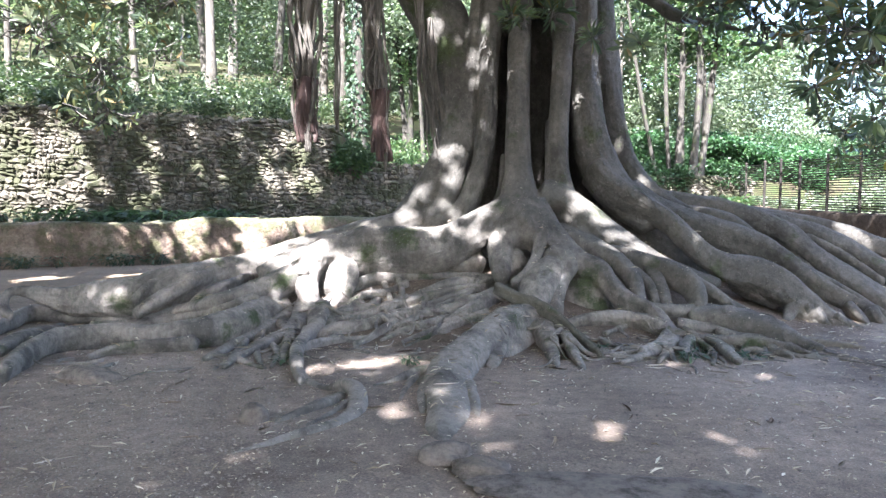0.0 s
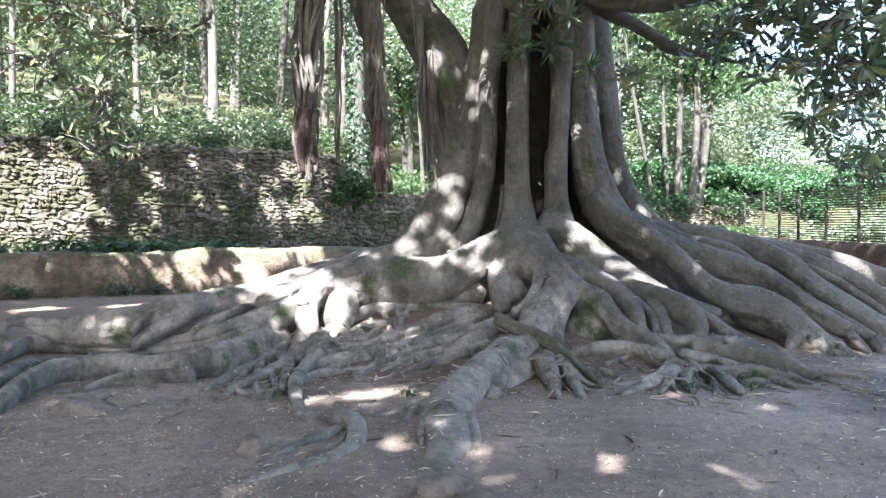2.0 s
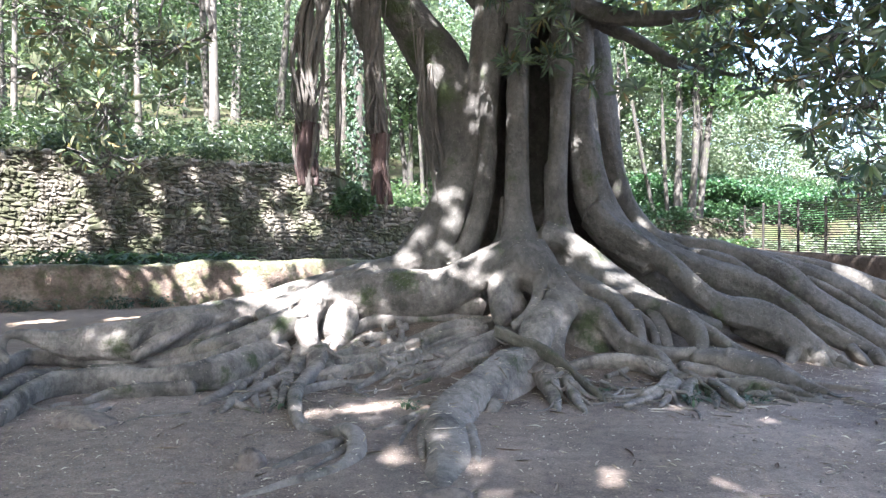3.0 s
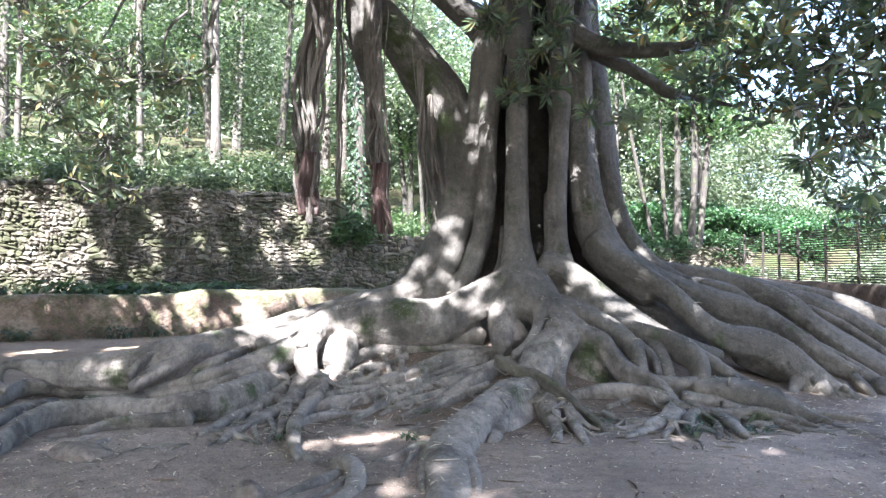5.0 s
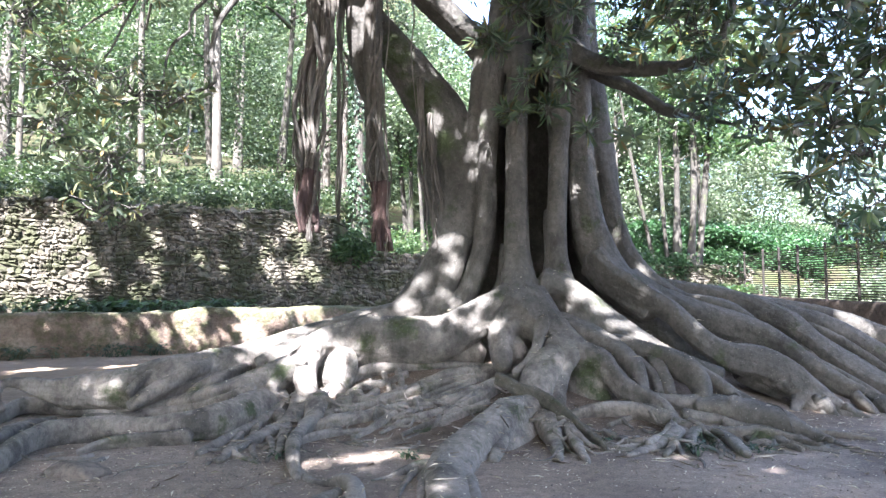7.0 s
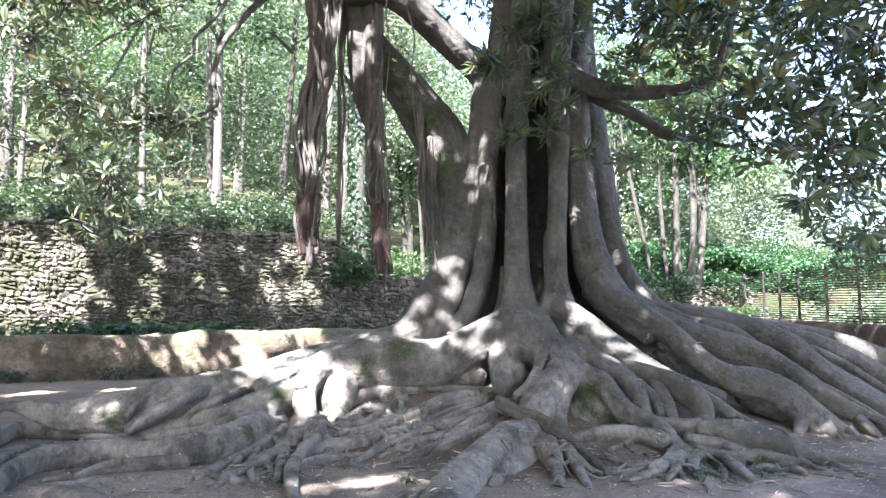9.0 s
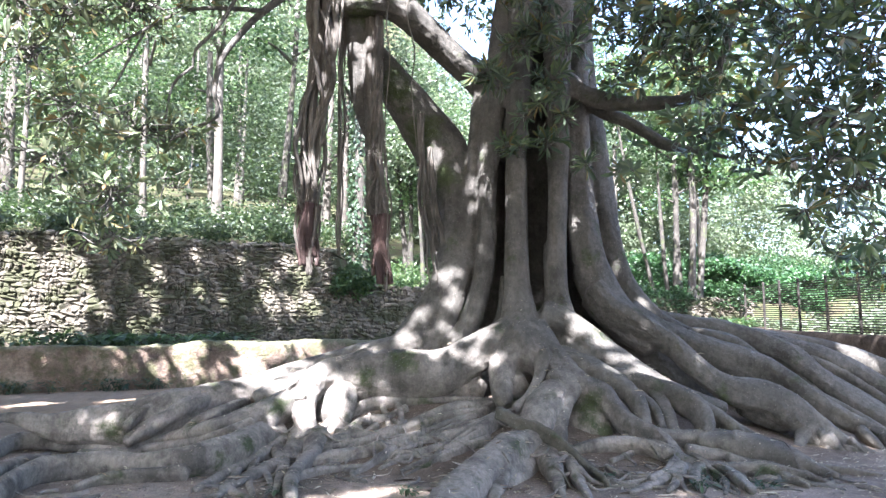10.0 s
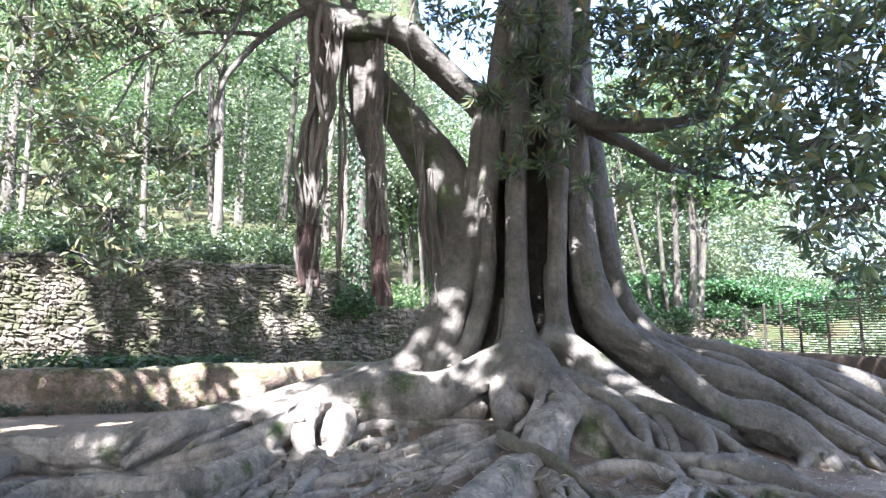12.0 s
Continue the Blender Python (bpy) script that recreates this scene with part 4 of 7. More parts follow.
lay([(2.46, 7.60, 0.13, 0.074), (2.79, 7.48, 0.07, 0.060), (3.08, 7.38, 0.07, 0.066), (3.33, 7.27, 0.08, 0.071), (3.58, 7.12, 0.04, 0.046), (3.72, 6.94, 0.02, 0.022)], 1.25)
lay([(2.87, 7.47, 0.08, 0.054), (2.86, 6.99, 0.05, 0.062), (2.79, 6.53, 0.04, 0.037)], 1.25)
lay([(2.71, 7.53, 0.09, 0.055), (2.46, 7.06, 0.05, 0.051), (2.38, 6.60, 0.02, 0.027)], 1.25)
lay([(3.37, 7.42, 0.06, 0.066), (3.41, 7.08, 0.02, 0.057), (3.45, 6.82, 0.02, 0.028)], 1.25)
lay([(2.45, 7.38, 0.09, 0.072), (2.19, 7.04, 0.05, 0.051), (1.90, 6.75, 0.02, 0.038), (1.69, 6.53, 0.03, 0.021)], 1.25)
lay([(2.40, 7.32, 0.07, 0.059), (2.24, 6.92, 0.04, 0.045), (2.04, 6.55, 0.02, 0.021)], 1.25)
lay([(3.84, 7.63, 0.05, 0.049), (4.14, 7.50, 0.04, 0.036), (4.49, 7.36, 0.01, 0.018)], 1.25)
lay([(1.68, 7.43, 0.08, 0.036), (1.87, 7.23, 0.02, 0.035), (2.06, 7.09, 0.04, 0.029)], 1.25)
# roots to the left of the trunk
grow("root", [(0.93, 9.55, 1.45, 0.247), (0.66, 9.45, 1.31, 0.229), (0.36, 9.40, 1.16, 0.243), (-0.07, 9.35, 0.96, 0.287), (-0.60, 9.40, 0.96, 0.319), (-0.98, 9.40, 0.93, 0.319), (-1.26, 9.35, 0.87, 0.257), (-1.45, 9.25, 0.85, 0.179)], 1.25, 0.06)
grow("root", [(0.51, 9.50, 0.77, 0.169), (-0.03, 9.50, 0.69, 0.184), (-0.65, 9.50, 0.65, 0.184), (-1.03, 9.45, 0.62, 0.138)], 1.25, 0.08)
grow("root", [(-1.30, 9.35, 1.01, 0.151), (-1.57, 9.20, 0.91, 0.164), (-1.72, 9.00, 0.73, 0.175), (-1.73, 8.75, 0.50, 0.163), (-1.60, 8.50, 0.30, 0.117), (-1.52, 8.35, 0.17, 0.088)], 1.25, 0.06)
lay([(-1.39, 9.30, 0.93, 0.120), (-1.24, 9.15, 0.72, 0.096), (-1.20, 9.00, 0.51, 0.087), (-1.30, 8.90, 0.35, 0.094), (-1.47, 8.75, 0.25, 0.099)], 1.25)
grow("root", [(-1.44, 9.40, 0.76, 0.198), (-1.43, 9.28, 0.54, 0.225), (-1.49, 9.10, 0.34, 0.162)], 1.25, 0.05)
grow("root", [(0.13, 10.10, 1.46, 0.180), (-0.32, 10.10, 1.36, 0.163), (-0.76, 10.05, 1.23, 0.163), (-1.33, 10.00, 1.10, 0.162), (-1.92, 9.90, 0.92, 0.176), (-2.36, 9.75, 0.76, 0.197), (-2.77, 9.50, 0.63, 0.200), (-3.15, 9.20, 0.53, 0.238), (-3.48, 8.95, 0.46, 0.261), (-3.86, 8.80, 0.37, 0.228), (-4.26, 8.75, 0.35, 0.191), (-4.63, 8.70, 0.33, 0.162), (-4.88, 8.65, 0.37, 0.112), (-5.13, 8.60, 0.44, 0.063), (-5.31, 8.50, 0.44, 0.055), (-5.30, 8.35, 0.27, 0.061), (-5.13, 8.25, 0.18, 0.047)], 1.25, 0.07)
lay([(-0.97, 9.70, 1.13, 0.141), (-1.49, 9.50, 0.95, 0.138), (-1.99, 9.30, 0.77, 0.150), (-2.29, 9.00, 0.57, 0.146)], 1.25)
lay([(-2.96, 9.30, 0.60, 0.075), (-3.15, 8.85, 0.57, 0.086), (-3.37, 8.65, 0.43, 0.084), (-3.57, 8.50, 0.30, 0.082), (-3.72, 8.40, 0.18, 0.061)], 1.25)
lay([(-2.61, 9.35, 0.53, 0.091), (-2.83, 8.85, 0.45, 0.093), (-3.01, 8.70, 0.36, 0.084), (-3.12, 8.55, 0.24, 0.062)], 1.25)
lay([(-3.46, 9.00, 0.60, 0.058), (-3.65, 8.65, 0.51, 0.056), (-3.80, 8.50, 0.32, 0.055)], 1.25)
lay([(-1.74, 8.95, 0.68, 0.145), (-1.97, 8.70, 0.59, 0.141), (-2.22, 8.50, 0.51, 0.117), (-2.47, 8.35, 0.43, 0.095), (-2.71, 8.25, 0.37, 0.080), (-3.17, 8.66, 0.22, 0.084), (-3.58, 8.81, 0.13, 0.085), (-3.96, 8.76, 0.08, 0.085), (-4.31, 8.75, 0.06, 0.085), (-4.71, 8.84, 0.08, 0.086), (-5.05, 8.94, 0.11, 0.087), (-5.27, 8.83, 0.13, 0.086), (-5.25, 8.42, 0.09, 0.075), (-5.14, 7.83, 0.06, 0.063)], 1.25)
lay([(-1.96, 8.80, 0.53, 0.142), (-2.07, 8.60, 0.45, 0.139), (-2.09, 8.45, 0.33, 0.109)], 1.25)
lay([(-2.22, 8.30, 0.42, 0.067), (-2.55, 8.15, 0.30, 0.066), (-3.06, 8.47, 0.15, 0.062), (-3.51, 8.54, 0.08, 0.055), (-3.88, 8.43, 0.05, 0.055), (-4.21, 8.28, 0.06, 0.054)], 1.25)
grow("root", [(-2.01, 8.72, 0.29, 0.127), (-2.18, 8.32, 0.25, 0.161), (-2.32, 7.87, 0.17, 0.197), (-2.52, 7.49, 0.14, 0.194), (-2.78, 7.32, 0.14, 0.154), (-3.11, 7.31, 0.12, 0.124), (-3.45, 7.31, 0.13, 0.118), (-3.74, 7.23, 0.13, 0.129), (-3.92, 7.04, 0.14, 0.120), (-3.97, 6.72, 0.12, 0.103), (-3.89, 6.31, 0.08, 0.087), (-3.75, 5.85, 0.06, 0.071)], 1.25, 0.12)
lay([(-4.50, 8.19, 0.06, 0.060), (-4.58, 7.81, 0.07, 0.063), (-4.55, 7.37, 0.07, 0.066), (-4.42, 6.86, 0.05, 0.061)], 1.25)
lay([(-2.57, 7.18, 0.09, 0.087), (-2.86, 7.09, 0.07, 0.080), (-3.14, 7.01, 0.08, 0.068), (-3.34, 6.89, 0.06, 0.050), (-3.44, 6.70, 0.03, 0.033)], 1.25)
# the tangle before the trunk
lay([(0.96, 9.06, 0.54, 0.081), (0.48, 8.97, 0.53, 0.087), (0.12, 8.85, 0.50, 0.086), (-0.18, 8.72, 0.42, 0.070), (-0.46, 8.59, 0.32, 0.062), (-0.72, 8.52, 0.25, 0.055), (-1.00, 8.56, 0.24, 0.048), (-1.30, 8.66, 0.27, 0.035)], 1.6)
lay([(0.80, 9.30, 0.56, 0.045), (0.27, 9.30, 0.58, 0.045), (-0.18, 9.33, 0.59, 0.053), (-0.62, 9.35, 0.59, 0.091), (-0.92, 9.30, 0.55, 0.090), (-1.15, 9.17, 0.46, 0.067), (-1.26, 9.00, 0.37, 0.044)], 1.6)
lay([(0.55, 8.89, 0.49, 0.058), (0.12, 8.77, 0.45, 0.050), (-0.24, 8.64, 0.37, 0.056), (-0.58, 8.49, 0.29, 0.055), (-0.91, 8.34, 0.20, 0.054), (-1.23, 8.24, 0.15, 0.047), (-1.43, 8.20, 0.12, 0.033)], 1.6)
lay([(-0.26, 8.30, 0.27, 0.047), (-0.55, 8.12, 0.20, 0.066), (-0.86, 7.98, 0.14, 0.071), (-1.17, 7.88, 0.11, 0.070), (-1.42, 7.80, 0.07, 0.050)], 1.6)
lay([(0.11, 8.12, 0.21, 0.039), (-0.27, 7.91, 0.15, 0.038), (-0.51, 7.72, 0.09, 0.031), (-0.67, 7.54, 0.04, 0.018)], 1.6)
lay([(0.51, 8.15, 0.25, 0.066), (0.10, 7.90, 0.16, 0.051), (-0.21, 7.67, 0.09, 0.037), (-0.44, 7.48, 0.04, 0.018)], 1.6)
lay([(0.37, 8.06, 0.21, 0.039), (0.04, 7.79, 0.14, 0.038), (-0.21, 7.55, 0.05, 0.024), (-0.38, 7.34, 0.02, 0.012)], 1.6)
lay([(-1.67, 8.60, 0.27, 0.139), (-1.68, 8.20, 0.14, 0.106), (-1.75, 7.84, 0.07, 0.076), (-1.86, 7.50, 0.05, 0.061), (-1.95, 7.13, 0.04, 0.046), (-2.01, 6.75, 0.03, 0.044), (-2.01, 6.36, 0.02, 0.026)], 1.6)
lay([(-1.50, 8.41, 0.25, 0.136), (-1.46, 7.98, 0.12, 0.103), (-1.48, 7.50, 0.10, 0.073), (-1.46, 6.92, 0.06, 0.084), (-1.34, 6.32, 0.04, 0.072), (-1.19, 5.79, 0.03, 0.037)], 1.6)
lay([(-1.86, 8.48, 0.19, 0.096), (-2.06, 8.04, 0.08, 0.071), (-2.19, 7.58, 0.03, 0.055), (-2.25, 7.13, 0.02, 0.046), (-2.31, 6.70, 0.01, 0.027)], 1.6)
lay([(-1.02, 8.72, 0.29, 0.063), (-1.31, 8.39, 0.18, 0.068), (-1.46, 8.09, 0.11, 0.052)], 1.6)
lay([(-0.83, 7.65, 0.05, 0.031), (-1.14, 7.53, 0.04, 0.043), (-1.34, 7.36, 0.05, 0.048), (-1.49, 7.11, 0.03, 0.052)], 1.6)
lay([(-0.58, 8.45, 0.26, 0.041), (-0.52, 8.88, 0.38, 0.043), (-0.61, 9.33, 0.54, 0.053)], 1.6)
lay([(-0.26, 8.08, 0.19, 0.026), (-0.25, 8.49, 0.29, 0.027), (-0.22, 8.89, 0.44, 0.029)], 1.6)
lay([(-0.09, 8.18, 0.20, 0.020), (-0.11, 8.54, 0.32, 0.021), (-0.06, 8.90, 0.45, 0.022)], 1.6)
lay([(-1.31, 7.89, 0.08, 0.057), (-1.15, 7.65, 0.03, 0.037), (-0.95, 7.47, 0.03, 0.024)], 1.6)
lay([(-1.90, 8.25, 0.12, 0.080), (-1.69, 7.64, 0.05, 0.056), (-1.61, 7.06, 0.02, 0.040), (-1.52, 6.49, 0.02, 0.021)], 1.6)
lay([(-2.08, 7.92, 0.05, 0.051), (-1.92, 7.12, 0.00, 0.040), (-1.68, 6.40, 0.02, 0.021)], 1.6)
lay([(-2.13, 7.48, 0.03, 0.048), (-2.11, 6.81, -0.03, 0.033), (-2.09, 6.29, 0.01, 0.015)], 1.6)
lay([(-1.93, 7.66, 0.03, 0.037), (-1.68, 7.01, 0.01, 0.028), (-1.58, 6.37, 0.01, 0.015)], 1.6)
lay([(-2.05, 6.73, 0.03, 0.044), (-1.83, 6.51, 0.01, 0.026), (-1.63, 6.33, 0.01, 0.015)], 1.6)
lay([(0.94, 8.85, 0.48, 0.064), (0.61, 8.56, 0.40, 0.090), (0.42, 8.29, 0.30, 0.094), (0.23, 8.07, 0.21, 0.078), (0.03, 7.93, 0.17, 0.038)], 1.6)
lay([(0.46, 8.50, 0.36, 0.069), (0.18, 8.37, 0.29, 0.068), (-0.09, 8.27, 0.24, 0.047), (-0.33, 8.20, 0.23, 0.033)], 1.6)
lay([(-0.82, 8.80, 0.32, 0.050), (-1.07, 8.54, 0.17, 0.048), (-1.26, 8.41, 0.19, 0.041)], 1.6)
lay([(0.33, 8.67, 0.41, 0.035), (-0.03, 8.42, 0.30, 0.034), (-0.32, 8.15, 0.21, 0.033), (-0.57, 7.88, 0.12, 0.025)], 1.6)
lay([(-0.55, 8.00, 0.18, 0.052), (-0.77, 7.67, 0.07, 0.037), (-0.93, 7.34, 0.02, 0.018)], 1.6)
lay([(-1.66, 8.04, 0.09, 0.052), (-1.43, 7.80, 0.00, 0.038), (-1.18, 7.68, 0.04, 0.025)], 1.6)
lay([(0.40, 8.80, 0.45, 0.036), (0.04, 8.60, 0.37, 0.035), (-0.30, 8.46, 0.26, 0.041), (-0.65, 8.46, 0.21, 0.034), (-0.90, 8.57, 0.24, 0.028)], 1.6)
lay([(-0.47, 9.15, 0.50, 0.044), (-0.69, 9.03, 0.40, 0.044), (-0.97, 8.91, 0.38, 0.043), (-1.17, 8.75, 0.29, 0.035)], 1.6)
lay([(0.11, 8.31, 0.25, 0.027), (-0.19, 8.10, 0.15, 0.026), (-0.54, 7.96, 0.15, 0.026)], 1.6)
lay([(-0.97, 8.28, 0.19, 0.040), (-1.16, 8.17, 0.10, 0.040), (-1.35, 8.13, 0.12, 0.033)], 1.6)
lay([(-0.78, 9.27, 0.48, 0.037), (-0.67, 8.81, 0.32, 0.028), (-0.68, 8.38, 0.23, 0.027)], 1.6)
lay([(-1.52, 8.35, 0.17, 0.068), (-1.31, 8.06, 0.12, 0.059), (-1.16, 7.79, 0.06, 0.031)], 1.6)
lay([(-1.63, 8.38, 0.17, 0.061), (-1.81, 8.43, 0.13, 0.055), (-2.01, 8.53, 0.14, 0.041)], 1.6)
lay([(3.11, 7.83, 0.10, 0.057), (3.33, 7.75, 0.05, 0.056), (3.55, 7.69, 0.05, 0.044), (3.77, 7.62, 0.01, 0.025)], 1.6)
lay([(2.71, 8.00, 0.17, 0.052), (2.95, 7.94, 0.13, 0.058), (3.27, 7.91, 0.10, 0.051), (3.52, 7.90, 0.06, 0.032)], 1.6)
lay([(3.10, 7.50, 0.05, 0.049), (3.18, 7.12, 0.01, 0.040), (3.24, 6.76, 0.01, 0.016)], 1.6)
lay([(2.77, 7.44, 0.04, 0.042), (2.73, 6.98, 0.02, 0.034), (2.55, 6.52, 0.01, 0.016)], 1.6)
lay([(3.28, 7.63, 0.05, 0.043), (3.33, 7.23, 0.03, 0.035), (3.19, 6.81, 0.01, 0.017)], 1.6)
lay([(2.18, 7.28, 0.04, 0.035), (1.95, 7.08, 0.01, 0.029), (1.68, 6.93, 0.02, 0.017)], 1.6)
lay([(2.55, 7.59, 0.08, 0.049), (2.53, 7.18, 0.02, 0.046), (2.60, 6.82, 0.01, 0.028), (2.64, 6.51, 0.01, 0.011)], 1.6)
lay([(3.73, 7.53, 0.02, 0.037), (3.72, 7.16, -0.00, 0.029), (3.74, 6.86, 0.00, 0.011)], 1.6)
lay([(1.61, 7.12, 0.02, 0.029), (1.78, 6.89, 0.00, 0.028), (2.02, 6.73, 0.02, 0.016)], 1.6)
lay([(2.72, 8.42, 0.31, 0.048), (2.95, 8.30, 0.22, 0.040), (3.18, 8.19, 0.17, 0.026)], 1.6)
lay([(2.29, 8.13, 0.22, 0.039), (2.03, 7.86, 0.13, 0.038), (1.79, 7.65, 0.10, 0.031)], 1.6)
# roots that come forward
lay([(-1.37, 6.58, 0.02, 0.059), (-1.27, 6.15, 0.01, 0.050), (-1.12, 5.82, -0.01, 0.047), (-0.94, 5.66, -0.01, 0.046), (-0.78, 5.56, 0.06, 0.058), (-0.66, 5.37, 0.04, 0.069), (-0.63, 5.07, 0.00, 0.066), (-0.69, 4.79, 0.00, 0.046), (-0.84, 4.58, 0.01, 0.033), (-1.00, 4.43, 0.01, 0.025), (-1.14, 4.29, -0.00, 0.017), (-1.28, 4.16, -0.00, 0.007)], 1.6)
lay([(-0.79, 5.38, 0.02, 0.035), (-0.89, 5.15, 0.03, 0.042), (-1.03, 4.93, 0.02, 0.032), (-1.15, 4.75, 0.01, 0.015)], 1.6)
lay([(-0.70, 5.27, 0.02, 0.030), (-0.81, 4.95, -0.00, 0.028), (-0.92, 4.68, 0.01, 0.015)], 1.6)
lay([(-0.09, 6.17, 0.03, 0.070), (-0.30, 6.02, 0.03, 0.044), (-0.45, 5.88, 0.00, 0.024), (-0.58, 5.75, 0.01, 0.009)], 1.6)
lay([(-0.12, 5.97, 0.02, 0.048), (-0.16, 5.47, 0.01, 0.035), (-0.15, 5.01, 0.00, 0.016)], 1.6)
lay([(-0.24, 6.06, 0.02, 0.039), (-0.31, 5.66, -0.01, 0.027), (-0.33, 5.31, 0.01, 0.013)], 1.6)
lay([(0.28, 6.75, -0.01, 0.142), (-0.04, 6.35, -0.09, 0.154), (-0.12, 5.80, -0.13, 0.145), (-0.13, 5.36, -0.15, 0.121), (-0.11, 5.05, -0.16, 0.065)], 1.0)
lay([(0.37, 6.85, 0.02, 0.133), (0.19, 6.30, -0.12, 0.153), (0.22, 5.72, -0.14, 0.134), (0.19, 5.30, -0.16, 0.094), (0.13, 5.05, -0.16, 0.049)], 1.0)
lay([(0.18, 5.70, -0.02, 0.092), (0.22, 5.20, -0.02, 0.067), (0.25, 4.85, -0.04, 0.031)], 1.6)


def fuse(pieces, voxel, rounds):
    """One closed skin over all the pieces, smoothed where they meet; gives vertices, quads and normals."""
    v, f = joined(pieces)
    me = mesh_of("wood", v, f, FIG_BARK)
    ob = new("wood", me)
    r = ob.modifiers.new("skin", "REMESH")
    r.mode, r.voxel_size = "VOXEL", voxel
    s = ob.modifiers.new("soft", "SMOOTH")
    s.factor, s.iterations = 0.5, rounds
    out = bpy.data.meshes.new_from_object(ob.evaluated_get(bpy.context.evaluated_depsgraph_get()))
    co = np.empty(len(out.vertices) * 3, np.float32)
    out.vertices.foreach_get("co", co)
    nr = np.empty_like(co)
    out.vertices.foreach_get("normal", nr)
    q = np.empty(len(out.loops), np.int32)
    out.loops.foreach_get("vertex_index", q)
    bpy.data.objects.remove(ob)
    bpy.data.meshes.remove(me)
    bpy.data.meshes.remove(out)
    return co.reshape(-1, 3), q.reshape(-1, 4), nr.reshape(-1, 3)


from mathutils.bvhtree import BVHTree
from mathutils.kdtree import KDTree

wood_v, wood_f, wood_n = fuse(fig_pieces, 0.019, 6)
pts, ids = np.vstack(spine_pts), np.concatenate(spine_ids)
ways = np.vstack([np.gradient(q[:, :3], axis=0) for q in spine_pts])
ways /= np.linalg.norm(ways, axis=1, keepdims=True) + 1e-9
tree_kd = KDTree(len(pts))
for i, p in enumerate(pts[:, :3].tolist()):
    tree_kd.insert(p, i)
tree_kd.balance()
merge = np.array([0 if n == "trunk" else k for k, n in enumerate(spine_names)])
radius = pts[:, 3].tolist()
own = np.empty(len(wood_v), np.int32)
amount = np.empty(len(wood_v), np.float32)
# each bit of skin belongs to the nearest limb; swellings, and grooves drawn out along the wood
ways_l, centre = ways.tolist(), pts[:, :3].tolist()
run = np.concatenate([np.r_[0, np.cumsum(np.linalg.norm(np.diff(q[:, :3], axis=0), axis=1))] for q in spine_pts]).tolist()
for i, p in enumerate(wood_v.tolist()):
    near = tree_kd.find_n(p, 6)
    k = min(near, key=lambda n: n[2] - radius[n[1]])[1]
    own[i] = merge[ids[k]]
    x, y, z = p
    tx, ty, tz = ways_l[k]
    cx, cy, cz = centre[k]
    rx, ry, rz = x - cx, y - cy, z - cz
    d = rx * tx + ry * ty + rz * tz
    s = 0.16 * (run[k] + d)
    qx, qy, qz = rx - tx * d + 7.3 * ids[k], ry - ty * d + s, rz - tz * d + s
    amount[i] = (0.022 * noise.noise((x * 2.4, y * 2.4, z * 2.4)) + 0.022 * (0.22 - abs(noise.noise((qx * 4.5, qy * 4.5, qz * 4.5))))
                 + 0.014 * (0.2 - abs(noise.noise((qx * 13, qy * 13, qz * 13)))) + 0.007 * noise.noise((x * 17, y * 17, z * 17)))
    if radius[k] < 0.06:
        amount[i] *= 0.55
wood_v = wood_v + wood_n * amount[:, None]
face_own = own[wood_f[:, 0]]


def tidy(label, faces):
    """Stray islands of a part go to the part that surrounds them."""
    n = len(faces)
    e = np.sort(np.stack([faces, np.roll(faces, -1, 1)], -1).reshape(-1, 2), 1)
    who = np.repeat(np.arange(n), 4)
    key = e[:, 0].astype(np.int64) * 10 ** 7 + e[:, 1]
    order = np.argsort(key, kind="stable")
    key, who = key[order], who[order]
    same = key[1:] == key[:-1]
    a, b = who[:-1][same], who[1:][same]
    for _ in range(3):
        inner = label[a] == label[b]
        ia, ib = a[inner], b[inner]
        comp = np.arange(n)
        while True:
            low = np.minimum(comp[ia], comp[ib])
            nxt = comp.copy()
            np.minimum.at(nxt, ia, low)
            np.minimum.at(nxt, ib, low)
            nxt = nxt[nxt]
            if (nxt == comp).all():
                break
            comp = nxt
        size = np.bincount(comp, minlength=n)
        best = {}
        for c in np.unique(comp):
            k = label[c]
            if size[c] > size[best.get(k, c)] or k not in best:
                best[k] = c
        loose = comp != np.array([best[k] for k in label])
        label = np.where(loose, -1, label)
        while (label < 0).any():
            before = (label < 0).sum()
            m = (label[a] < 0) & (label[b] >= 0)
            label[a[m]] = label[b[m]]
            m = (label[b] < 0) & (label[a] >= 0)
            label[b[m]] = label[a[m]]
            if (label < 0).sum() == before:
                label[label < 0] = 0
    return label


face_own = tidy(face_own, wood_f)
whole = mesh_of("whole", wood_v, wood_f, FIG_BARK)
flat = np.empty(len(wood_v) * 3, np.float32)
whole.vertices.foreach_get("normal", flat)
wood_n = flat.reshape(-1, 3)
bpy.data.meshes.remove(whole)
limbs = []                                               # the low mossy limb, the bough above it, and lesser ones
for k in np.unique(face_own):
    f = wood_f[face_own == k]
    used, inv = np.unique(f, return_inverse=True)
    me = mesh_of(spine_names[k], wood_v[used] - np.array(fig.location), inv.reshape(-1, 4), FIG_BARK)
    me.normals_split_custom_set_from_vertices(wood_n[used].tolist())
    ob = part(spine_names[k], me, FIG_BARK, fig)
    if spine_names[k] == "limb":
        limbs.append(ob)

